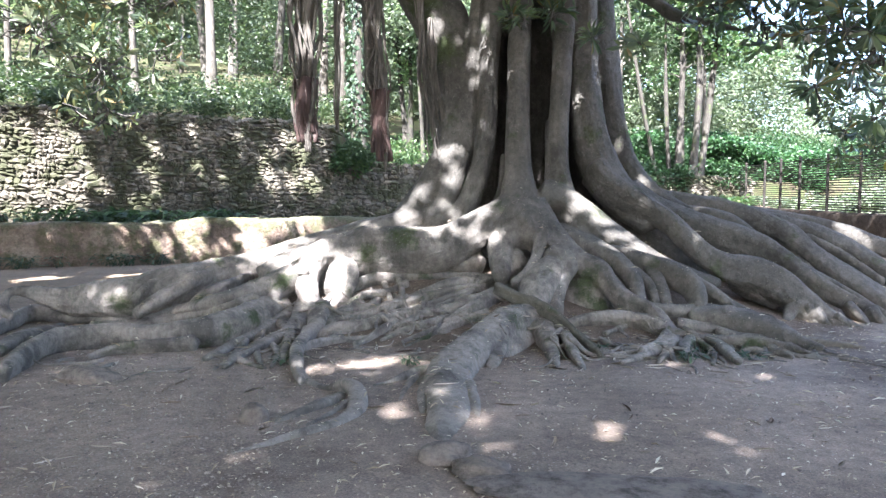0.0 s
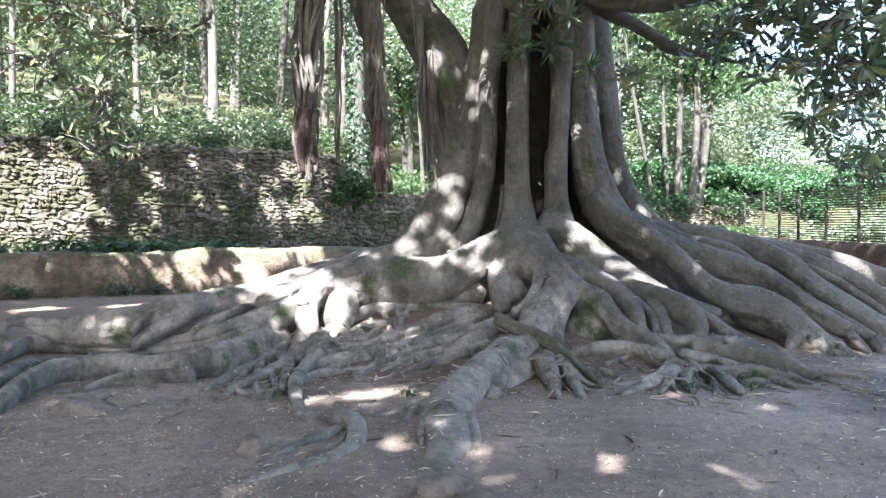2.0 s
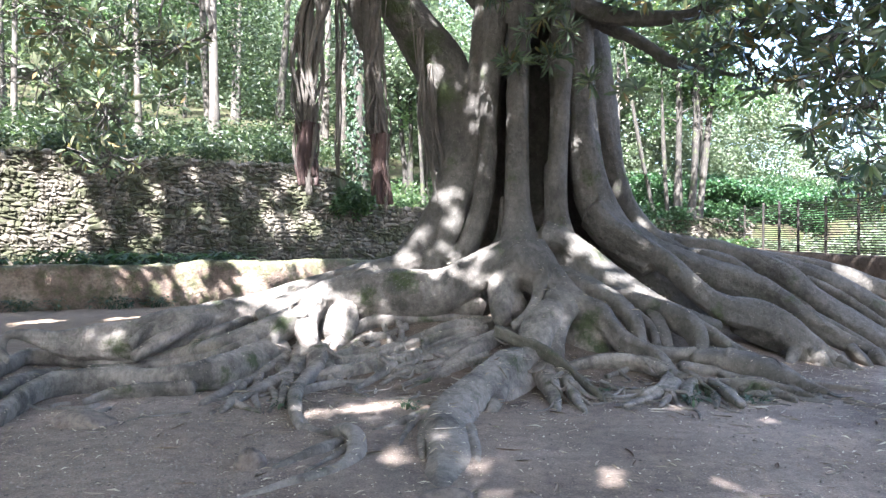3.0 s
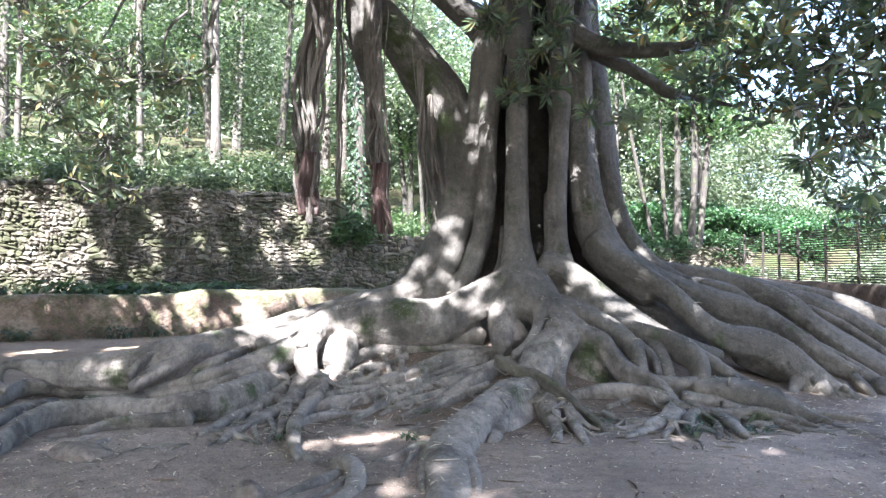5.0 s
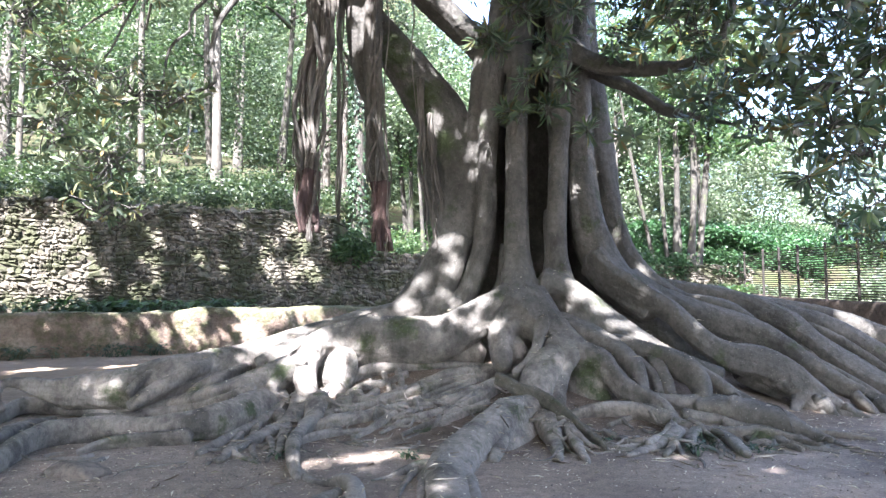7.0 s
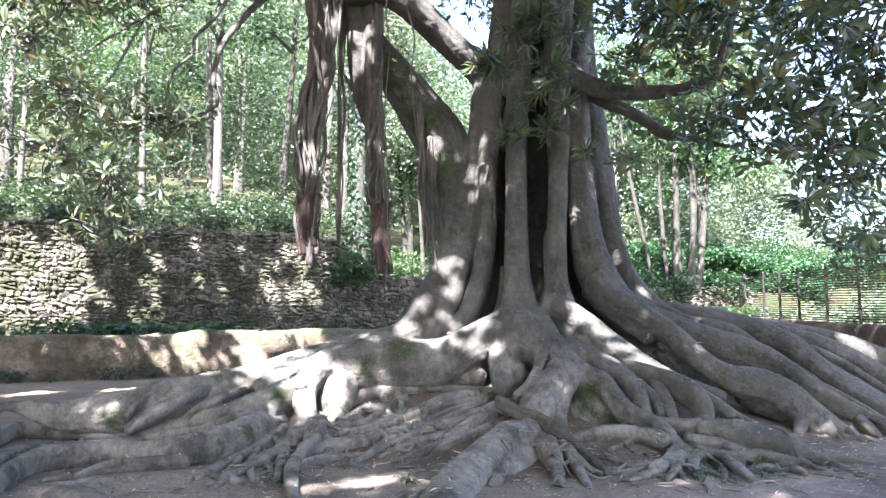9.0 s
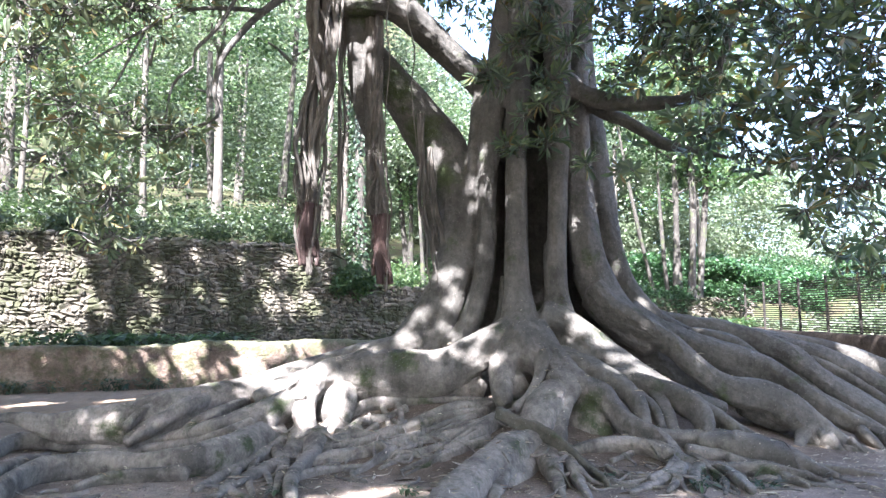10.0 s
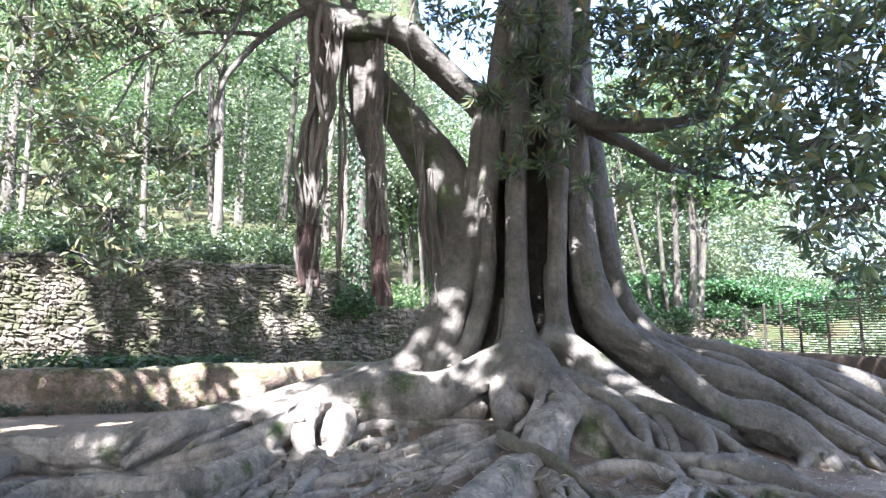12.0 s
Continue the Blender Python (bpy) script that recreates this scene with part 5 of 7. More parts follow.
laid_v, laid_f = [], []
for k, (rows, droop) in enumerate(thin_roots):
    v, f = tube(rows, 0.035, 16, droop, 0.13, seed=k * 2.1)
    bump = np.array([0.5 * noise.noise((x * 5, y * 5, z * 5)) + 0.35 * noise.noise((x * 14, y * 14, z * 14 + k)) for x, y, z in v.tolist()])
    q = spline(rows, 0.035)
    ring = np.repeat(np.arange(len(q)), 16)
    out = v[:len(ring)] - q[ring, :3]
    v[:len(ring)] = q[ring, :3] + out * (1 + 0.22 * bump[:len(ring), None])
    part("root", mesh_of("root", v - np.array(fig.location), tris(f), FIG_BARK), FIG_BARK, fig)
    laid_f.append(tris(f) + sum(len(p) for p in laid_v))
    laid_v.append(v)
tri_f = np.vstack([wood_f[:, [0, 1, 2]], wood_f[:, [0, 2, 3]], np.vstack(laid_f) + len(wood_v)])
wood_v, wood_f = np.vstack([wood_v, np.vstack(laid_v)]), tri_f
wood_bvh = BVHTree.FromPolygons(wood_v.tolist(), wood_f.tolist())


def surface(x, y, top=2.0):
    """Height of earth or root at x, y, looked for from above."""
    z = float(land(x, y))
    hit = wood_bvh.ray_cast(Vector((x, y, top)), Vector((0, 0, -1)))
    return max(z, hit[0].z) if hit[0] else z


def rootlet(x, y, way, length, r, seed):
    """A thin root that feels its way over earth and thicker roots."""
    rnd = random.Random(seed)
    rows, n = [], max(4, int(length / 0.13))
    last = None
    for k in range(n + 1):
        z = surface(x, y)
        last = z if last is None else last + max(-0.09, min(0.06, z - last))
        rows.append((x - FIG_AT[0], y - FIG_AT[1], last + r * 0.25, r * (1 - 0.75 * k / n)))
        way += rnd.gauss(0, 0.75)
        x, y = x + math.cos(way) * length / n, y + math.sin(way) * length / n
    v, f = tube(rows, 0.05, 7, 1.5, 0.2, seed)
    part("root", mesh_of("root", v, tris(f), FIG_BARK), FIG_BARK, fig)


FIG_AT = np.array(fig.location)
rr = random.Random(91)
for k in range(44):                                      # the tangle in front of the trunk
    rootlet(rr.uniform(-1.9, 0.7), rr.uniform(7.2, 9.0), -math.pi / 2 + rr.choice((-1, 1)) * rr.uniform(0.2, 1.5), rr.uniform(0.35, 1.0), rr.uniform(0.012, 0.036), 900 + k)
for k in range(45):                                      # among the root tips to the right
    rootlet(rr.uniform(1.0, 4.0), rr.uniform(6.7, 8.0), -math.pi / 2 + rr.uniform(-0.6, 1.2), rr.uniform(0.3, 0.9), rr.uniform(0.012, 0.03), 1100 + k)
for k in range(9):                                      # and to the left
    rootlet(rr.uniform(-4.6, -1.5), rr.uniform(6.3, 6.9), -math.pi / 2 - rr.uniform(-0.4, 1.4), rr.uniform(0.3, 0.8), rr.uniform(0.012, 0.028), 1200 + k)
# thin branches that leave the limbs
TWIGS = []
TWIGS.append([(-1.84, 9.6, 6.5, 0.109), (-2.2, 9.4, 6.2, 0.084), (-2.54, 9.2, 5.79, 0.067), (-2.74, 9, 5.41, 0.058), (-2.89, 8.8, 5.01, 0.05), (-2.94, 8.7, 4.55, 0.042), (-2.85, 8.6, 4.18, 0.035), (-3.11, 8.5, 4, 0.027), (-3.38, 8.4, 3.79, 0.02)])
TWIGS.append([(-2.46, 9.2, 5.85, 0.052), (-2.8, 9, 5.79, 0.044), (-3.34, 8.8, 5.68, 0.036), (-3.76, 8.6, 5.36, 0.028), (-4.16, 8.4, 4.97, 0.02), (-4.39, 8.2, 4.67, 0.013)])
TWIGS.append([(-2.67, 9, 6.43, 0.058), (-2.77, 8.9, 5.89, 0.05), (-2.99, 8.8, 5.4, 0.043), (-3.2, 8.7, 5.09, 0.028), (-3.19, 8.6, 4.82, 0.021)])
TWIGS.append([(-3.83, 8.6, 5.28, 0.021), (-3.98, 8.5, 4.86, 0.027), (-4.09, 8.4, 4.49, 0.02), (-4.27, 8.3, 4.2, 0.013)])
TWIGS.append([(-2.96, 9, 6.1, 0.044), (-3.43, 8.8, 6, 0.036), (-3.86, 8.6, 5.82, 0.028)])
TWIGS.append([(-3.19, 8.6, 4.82, 0.028), (-3.39, 8.5, 4.56, 0.027), (-3.43, 8.4, 4.08, 0.02)])
# bundles of aerial roots hanging from the limbs
HANGING = []
HANGING.append([(-1.72, 9.6, 6.41, 0.233), (-1.69, 9.6, 5.71, 0.202), (-1.75, 9.6, 5.12, 0.194), (-1.84, 9.6, 4.53, 0.202), (-1.88, 9.6, 3.87, 0.202), (-1.88, 9.6, 3.22, 0.171), (-1.89, 9.6, 2.75, 0.147), (-1.83, 9.6, 2.24, 0.031)])
HANGING.append([(-1.02, 9.9, 6.1, 0.105), (-1.0, 9.9, 5.4, 0.09), (-0.98, 9.9, 4.54, 0.10), (-0.95, 9.9, 3.77, 0.13), (-0.91, 9.9, 3.11, 0.15), (-0.9, 9.9, 2.62, 0.135), (-0.83, 9.9, 2.01, 0.024)])
HANGING.append([(-1.44, 10, 6.25, 0.065), (-1.48, 10, 5.35, 0.065), (-1.5, 10, 4.31, 0.049), (-1.49, 10, 3.3, 0.04), (-1.5, 10, 2.55, 0.032)])
HANGING.append([(-0.33, 10.2, 4.71, 0.066), (-0.3, 10.2, 4.02, 0.074), (-0.27, 10.2, 3.33, 0.091), (-0.16, 10.2, 2.65, 0.099), (-0.08, 10.2, 1.99, 0.082), (-0.12, 10.2, 1.34, 0.066)])
HANGING.append([(-0.69, 9.6, 6.94, 0.016), (-0.75, 9.6, 6.32, 0.016), (-0.81, 9.6, 5.88, 0.016), (-0.76, 9.6, 5.28, 0.016), (-0.82, 9.6, 4.36, 0.016), (-0.77, 9.6, 3.38, 0.016), (-0.78, 9.6, 2.59, 0.008)])
HANGING.append([(-0.32, 9.7, 6.9, 0.016), (-0.51, 9.7, 6.1, 0.016), (-0.4, 9.7, 5.49, 0.016), (-0.45, 9.7, 4.9, 0.016), (-0.38, 9.7, 4.06, 0.016)])
HANGING.append([(-1.44, 9.5, 6.27, 0.023), (-1.49, 9.5, 5.25, 0.023), (-1.43, 9.5, 4.33, 0.023), (-1.47, 9.5, 3.36, 0.015)])
HANGING.append([(-1.56, 9.4, 6.31, 0.023), (-1.66, 9.4, 5.29, 0.023), (-1.52, 9.4, 4.55, 0.023), (-1.74, 9.4, 3.74, 0.023), (-1.63, 9.4, 3.03, 0.015)])
HANGING.append([(-0.2, 10.3, 4.21, 0.05), (-0.12, 10.3, 3.35, 0.075), (0.01, 10.3, 2.67, 0.083), (0.05, 10.3, 2, 0.067)])
def strand(rows, wander, seed, r0, r1, turns):
    """One strand of a hanging bundle, winding about the bundle's line."""
    q = spline(rows, 0.12)
    n = len(q)
    t = np.linspace(0, 1, n)
    a = seed * 2.4 + turns * t * 2 * np.pi
    rad = q[:, 3] * wander
    wob = np.array([noise.noise((seed * 3.1, i * 0.21, 0.0)) for i in range(n)])
    wob2 = np.array([noise.noise((seed * 3.1, i * 0.21, 9.0)) for i in range(n)])
    x = q[:, 0] + rad * (np.cos(a) + 0.7 * wob)
    y = q[:, 1] + rad * (np.sin(a) * 0.8 + 0.7 * wob2)
    return np.column_stack([x, y, q[:, 2], np.linspace(r0, r1, n)])


for k, rows in enumerate(HANGING):
    thick = rows[0][3] > 0.1
    bearer = limbs[0] if k in (1, 2, 3, 8) else limbs[1]
    rnd = random.Random(k)
    for j in range(22 if thick else 1 if rows[0][3] < 0.03 else 5):
        r = rnd.uniform(0.018, 0.055) if thick else rnd.uniform(0.011, 0.02) if rows[0][3] < 0.03 else rnd.uniform(0.012, 0.03)
        cut = rnd.randint(0, 2) if thick else 0
        rr = rows[:len(rows) - cut] if len(rows) - cut > 3 else rows
        v, f = tube(strand(rr, rnd.uniform(0.15, 1.0), j + k * 31, r, r * 0.45, rnd.uniform(-1.5, 1.5)), 0.12, 7, 1.0, 0.15, j)
        part("aerial_root", mesh_of("aerial_root", v - FIG_AT, tris(f), AERIAL_BARK), AERIAL_BARK, bearer)
    if thick:
        # matted reddish lower half, ragged at the end
        end = [(x, y, z, 0.9 * r if z > 2.9 else 0.13) for x, y, z, r in rows if z < 3.4]
        for j in range(20):
            w0 = rnd.uniform(0.2, 1.0)
            way = strand(end, w0, j + 400 + k, rnd.uniform(0.03, 0.055), rnd.uniform(0.012, 0.035), rnd.uniform(-0.4, 0.4))
            v, f = tube(way[:int(len(way) * rnd.uniform(0.72, 1.0))], 0.12, 7, 1.0, 0.3, j)
            part("aerial_root", mesh_of("aerial_root", v - FIG_AT, tris(f), RED_BARK), RED_BARK, bearer, "reddish matted tip of hanging aerial root")

for rows in TWIGS:
    v, f = tube([(x, y, z, 0.68 * r) for x, y, z, r in rows], 0.1, 8, 1.0, 0.15, rows[0][0])
    part("branch", mesh_of("branch", v - FIG_AT, tris(f), FIG_BARK), FIG_BARK, limbs[1])


# ---- leaves ----
def leaf_mesh(name, base, along, up, length, width, mat, fine=False, coarse=False):
    """Many folded leaves in one mesh: base points, directions, upward normals, lengths and widths (arrays)."""
    along = along / (np.linalg.norm(along, axis=1, keepdims=True) + 1e-9)
    side = np.cross(along, up)
    side /= np.linalg.norm(side, axis=1, keepdims=True) + 1e-9
    nrm = np.cross(side, along)
    L, Wd = length[:, None], width[:, None] / 2
    n = len(base)
    if fine:
        rows = [base,
                base + along * L * 0.30 + side * Wd * 0.85 + nrm * L * 0.05, base + along * L * 0.30, base + along * L * 0.30 - side * Wd * 0.85 + nrm * L * 0.05,
                base + along * L * 0.65 + side * Wd * 0.95 + nrm * L * 0.02, base + along * L * 0.65 - nrm * L * 0.04, base + along * L * 0.65 - side * Wd * 0.95 + nrm * L * 0.02,
                base + along * L - nrm * L * 0.14]
        tri = np.array([(0, 1, 2), (0, 2, 3), (1, 4, 5), (1, 5, 2), (2, 5, 6), (2, 6, 3), (4, 7, 5), (5, 7, 6)])
    elif coarse:
        rows = [base, base + along * L * 0.5 + side * Wd, base + along * L, base + along * L * 0.5 - side * Wd + nrm * L * 0.08]
        tri = np.array([(0, 1, 2), (0, 2, 3)])
    else:
        rows = [base, base + along * L * 0.5 + side * Wd + nrm * L * 0.06, base + along * L * 0.5 - nrm * L * 0.02, base + along * L * 0.5 - side * Wd + nrm * L * 0.06, base + along * L - nrm * L * 0.1]
        tri = np.array([(0, 1, 2), (0, 2, 3), (1, 4, 2), (2, 4, 3)])
    k = len(rows)
    v = np.stack(rows, 1).reshape(-1, 3)
    f = (np.arange(n)[:, None, None] * k + tri[None]).reshape(-1, 3)
    return mesh_of(name, v, f, mat, fine)


def unit(rng, n):
    d = rng.normal(size=(n, 3))
    return d / np.linalg.norm(d, axis=1, keepdims=True)


# gaps carved in the leaves along sunbeams: a point they reach and their radius
BEAMS = []
BEAMS += [(-0.88, 6.58, 0.02, 0.18), (-1.00, 6.31, -0.02, 0.12), (-0.51, 6.64, 0.01, 0.13), (0.06, 5.40, 0.12, 0.09), (0.03, 5.00, 0.08, 0.08), (4.62, 8.75, 0.12, 0.14), (5.35, 9.0, 0.1, 0.14)]
soft_rnd = random.Random(23)
for cx, cy, wx, wy, n in ((-0.85, 6.60, 0.55, 0.36, 15), (0.40, 4.50, 0.40, 0.35, 9), (1.25, 4.15, 0.95, 0.45, 11), (-3.35, 6.1, 0.5, 0.4, 4),
                          (-2.7, 6.85, 0.5, 0.1, 3), (0.03, 5.35, 0.16, 0.2, 4), (4.9, 8.75, 0.5, 0.15, 6), (1.2, 3.65, 0.6, 0.15, 4)):
    for k in range(n):                                   # soft spots of light on earth and root tips
        BEAMS.append((cx + soft_rnd.uniform(-wx, wx), cy + soft_rnd.uniform(-wy, wy), 0.02, soft_rnd.uniform(-0.02, 0.07)))
BEAMS += [  # on the roots to the left of the trunk
    (-1.57, 8.62, 0.55, 0.32), (-1.83, 9.23, 0.71, 0.30), (-2.49, 10.12, 0.88, 0.42), (-1.54, 10.37, 1.21, 0.30), (-1.93, 10.18, 1.05, 0.30),
    (0.43, 9.53, 1.23, 0.22), (0.63, 9.08, 1.03, 0.14), (0.12, 9.68, 1.23, 0.20), (0.05, 9.38, 0.97, 0.14), (-0.99, 9.83, 1.02, 0.16),
    (-1.36, 9.14, 0.72, 0.22), (-0.34, 9.48, 0.93, 0.15), (-2.94, 9.95, 0.77, 0.20), (-0.53, 10.16, 1.34, 0.18)]
BEAMS += [  # on the trunk
    (0.17, 10.30, 2.70, 0.09), (-0.08, 10.20, 1.46, 0.13), (0.11, 10.20, 1.95, 0.13), (0.13, 10.20, 2.32, 0.08), (0.09, 10.10, 1.66, 0.10),
    (0.41, 10.00, 1.78, 0.05), (0.53, 10.00, 2.10, 0.09), (0.67, 10.00, 2.66, 0.07), (-0.08, 10.40, 3.90, 0.07), (0.60, 10.00, 3.49, 0.09),
    (0.23, 10.40, 3.77, 0.05), (2.46, 10.80, 3.48, 0.07), (2.65, 10.80, 2.41, 0.11), (3.11, 10.70, 1.85, 0.10), (-0.95, 9.90, 2.61, 0.17)]
BEAMS += [  # on the roots to the right of the trunk
    (1.95, 9.63, 1.39, 0.26), (2.38, 9.15, 0.95, 0.20), (2.11, 9.46, 1.22, 0.15), (2.71, 9.02, 0.85, 0.16), (6.70, 11.91, 1.20, 0.15),
    (7.18, 11.89, 0.99, 0.16), (5.49, 9.02, 0.08, 0.04)]
BEAMS += [  # on the low wall and the path
    (-5.38, 19.60, 0.78, 0.34), (-6.57, 18.70, 0.36, 0.30), (-8.21, 18.30, 0.38, 0.25), (-7.54, 18.50, 0.79, 0.20), (-3.95, 20.00, 1.01, 0.50),
    (-7.02, 14.80, 0.09, 0.30), (-8.35, 14.20, 0.07, 0.40), (-6.45, 18.80, 0.96, 0.20), (-5.44, 19.00, 0.88, 0.26), (-4.77, 19.40, 0.91, 0.26),
    (-5.06, 19.00, 0.57, 0.22), (-4.31, 19.80, 1.06, 0.22)]
BEAMS += [  # on the limbs
    (-0.20, 10.00, 5.84, 0.26), (0.27, 10.20, 5.47, 0.20), (-0.70, 9.80, 6.33, 0.20), (-1.28, 9.95, 5.78, 0.20), (-1.18, 10.10, 5.17, 0.16),
    (-0.12, 10.50, 3.87, 0.16), (0.39, 10.30, 3.56, 0.14), (-1.68, 9.40, 5.21, 0.14), (-1.74, 9.40, 3.74, 0.12), (-0.93, 9.70, 4.06, 0.12),
    (2.48, 10.70, 4.41, 0.10), (2.40, 10.60, 3.39, 0.10)]
BEAMS += [  # on the stone wall
    (-12.09, 20.20, 2.69, 0.80), (-12.08, 20.40, 1.81, 0.90), (-12.26, 20.00, 3.64, 0.60), (-11.49, 20.70, 2.06, 0.50), (-11.08, 20.80, 3.65, 0.25),
    (-11.46, 20.60, 4.11, 0.30), (-9.09, 22.00, 3.34, 0.16), (-7.18, 23.20, 2.14, 0.12), (-5.86, 23.90, 2.26, 0.20), (-4.60, 24.40, 2.28, 0.28),
    (-4.89, 24.40, 3.35, 0.20), (-9.10, 22.00, 2.63, 0.12), (-10.36, 21.30, 2.25, 0.14), (-8.00, 22.70, 3.76, 0.13), (-7.93, 22.70, 2.67, 0.16),
    (-5.38, 24.00, 3.61, 0.16), (-5.13, 24.10, 2.07, 0.20), (-6.65, 23.40, 3.65, 0.10), (-9.65, 21.60, 1.74, 0.13), (-10.88, 21.00, 2.75, 0.25),
    (-11.86, 20.40, 3.20, 0.50)]
beam_rnd = random.Random(61)
for k in range(120):                                     # a scatter of small ones over the stone wall
    x = -13.5 + 9.6 * beam_rnd.random()
    rich = 1.0 if x < -11.0 else 0.5 if x > -7.2 else 0.3
    if beam_rnd.random() < rich:
        z = beam_rnd.uniform(1.2, 4.2)
        for j in range(beam_rnd.randint(1, 3)):          # one above the other
            BEAMS.append((x + beam_rnd.uniform(-0.1, 0.1), stone_wall_y(x) - 0.1, z - 0.3 * j, beam_rnd.uniform(-0.06, 0.07)))
for k in range(26):                                      # and over the low wall
    x = -10.5 + 7.5 * beam_rnd.random() ** 0.8
    BEAMS.append((x, low_wall_y(x) - 0.3, beam_rnd.uniform(0.3, 1.05), beam_rnd.uniform(0.0, 0.10)))
RIGHT_CROWN = [  # centre, radii, rosettes of leaves
    (2.69, 8.60, 5.42, 0.9, 0.8, 0.7, 50), (2.41, 9.20, 5.86, 0.5, 0.5, 0.6, 21), (2.24, 9.40, 6.30, 0.4, 0.4, 0.4, 11), (3.49, 8.20, 5.46, 1, 1, 0.8, 49),
    (4.13, 7.60, 4.96, 1, 1, 0.9, 52), (4.72, 7.20, 4.91, 1, 1, 1, 52), (3.61, 7.60, 4.02, 0.9, 0.8, 0.5, 36), (4.19, 7.20, 3.70, 0.8, 0.8, 0.55, 32),
    (3.75, 6.80, 3.17, 0.6, 0.5, 0.3, 16), (4.14, 6.60, 2.89, 0.5, 0.5, 0.4, 19), (3.24, 8.60, 3.98, 0.5, 0.5, 0.3, 13), (2.48, 9.20, 3.68, 0.3, 0.4, 0.4, 9),
    (2.33, 9.30, 5.16, 0.45, 0.5, 0.6, 16), (4.63, 7.00, 4.00, 0.7, 0.8, 0.6, 24), (2.96, 8.40, 4.73, 0.8, 0.8, 0.4, 21), (3.63, 8.00, 3.53, 0.5, 0.5, 0.22, 11),
    (4.31, 6.80, 2.43, 0.25, 0.3, 0.4, 6)]
SPRAYS = [  # centre, radii, rosettes of leaves
    (2.94, 5.60, 2.46, 0.1, 0.1, 0.06, 3), (0.51, 9.00, 4.92, 0.25, 0.15, 0.1, 8), (0.74, 9.10, 4.84, 0.2, 0.15, 0.12, 7), (0.99, 8.90, 5.24, 0.3, 0.15, 0.2, 10), (1.33, 8.80, 5.43, 0.3, 0.15, 0.25, 10), (1.23, 8.60, 5.73, 0.3, 0.15, 0.2, 9),
    (0.88, 8.40, 5.79, 0.25, 0.15, 0.15, 6), (1.43, 9.10, 4.84, 0.22, 0.15, 0.2, 8), (1.36, 9.20, 4.60, 0.2, 0.15, 0.15, 6), (0.89, 9.20, 3.96, 0.15, 0.15, 0.06, 4), (1.04, 9.20, 3.92, 0.12, 0.15, 0.06, 3), (1.39, 9.20, 4.00, 0.22, 0.15, 0.08, 6),
    (1.68, 9.30, 4.35, 0.12, 0.15, 0.1, 3), (1.95, 9.40, 3.73, 0.12, 0.15, 0.1, 3), (1.69, 9.20, 5.28, 0.2, 0.15, 0.2, 5), (0.44, 9.20, 4.84, 0.2, 0.15, 0.08, 4), (1.16, 9.20, 4.36, 0.15, 0.15, 0.08, 3)]
LEFT_CROWN = [  # centre, radii, rosettes of leaves
    (-4.47, 8.00, 5.31, 0.7, 0.7, 0.5, 41), (-3.88, 8.50, 5.62, 0.7, 0.7, 0.45, 41), (-4.79, 7.80, 4.72, 0.5, 0.6, 0.5, 28), (-3.35, 9.00, 6.10, 0.6, 0.7, 0.35, 28),
    (-4.25, 8.00, 4.10, 0.7, 0.7, 0.5, 38), (-3.69, 8.30, 3.91, 0.6, 0.6, 0.4, 32), (-3.25, 8.60, 3.99, 0.35, 0.4, 0.3, 16), (-3.35, 8.40, 3.29, 0.4, 0.4, 0.35, 16),
    (-3.89, 8.10, 3.10, 0.6, 0.6, 0.5, 32), (-4.54, 7.90, 3.46, 0.6, 0.6, 0.5, 28), (-3.99, 8.10, 2.62, 0.35, 0.4, 0.3, 14), (-3.70, 8.20, 2.54, 0.15, 0.2, 0.15, 4),
    (-2.64, 9.20, 6.29, 0.6, 0.6, 0.25, 19), (-1.52, 9.60, 7.12, 0.6, 0.6, 0.3, 16), (-5.04, 7.80, 5.42, 0.5, 0.6, 0.5, 22), (-0.03, 9.80, 6.51, 0.5, 0.5, 0.2, 9)]


def open_to_sun(p, slack, beams=None):
    """Which of the points p stand in the way of no sunbeam."""
    keep = np.ones(len(p), bool)
    s = np.array(SUN)
    for x, y, z, r in (BEAMS if beams is None else beams):
        d = p - np.array((x, y, z))
        along = d @ s
        off = np.linalg.norm(d - along[:, None] * s, axis=1)
        keep &= ~((along > 0.3) & (off < r + slack))
    return keep


def rosettes(centres, axes, per, length, rng):
    """Leaves in whorls at the ends of twigs."""
    n = len(centres)
    ax = np.repeat(axes, per, 0)
    rnd = unit(rng, n * per)
    out = rnd - (rnd * ax).sum(1, keepdims=True) * ax
    out /= np.linalg.norm(out, axis=1, keepdims=True) + 1e-9
    along = out + ax * rng.uniform(0.1, 0.9, (n * per, 1))
    base = np.repeat(centres, per, 0) + ax * rng.uniform(-0.06, 0.03, (n * per, 1)) + out * 0.03
    L = rng.uniform(0.65, 1.1, n * per) * length
    return base, along, ax + 0.3 * unit(rng, n * per), L


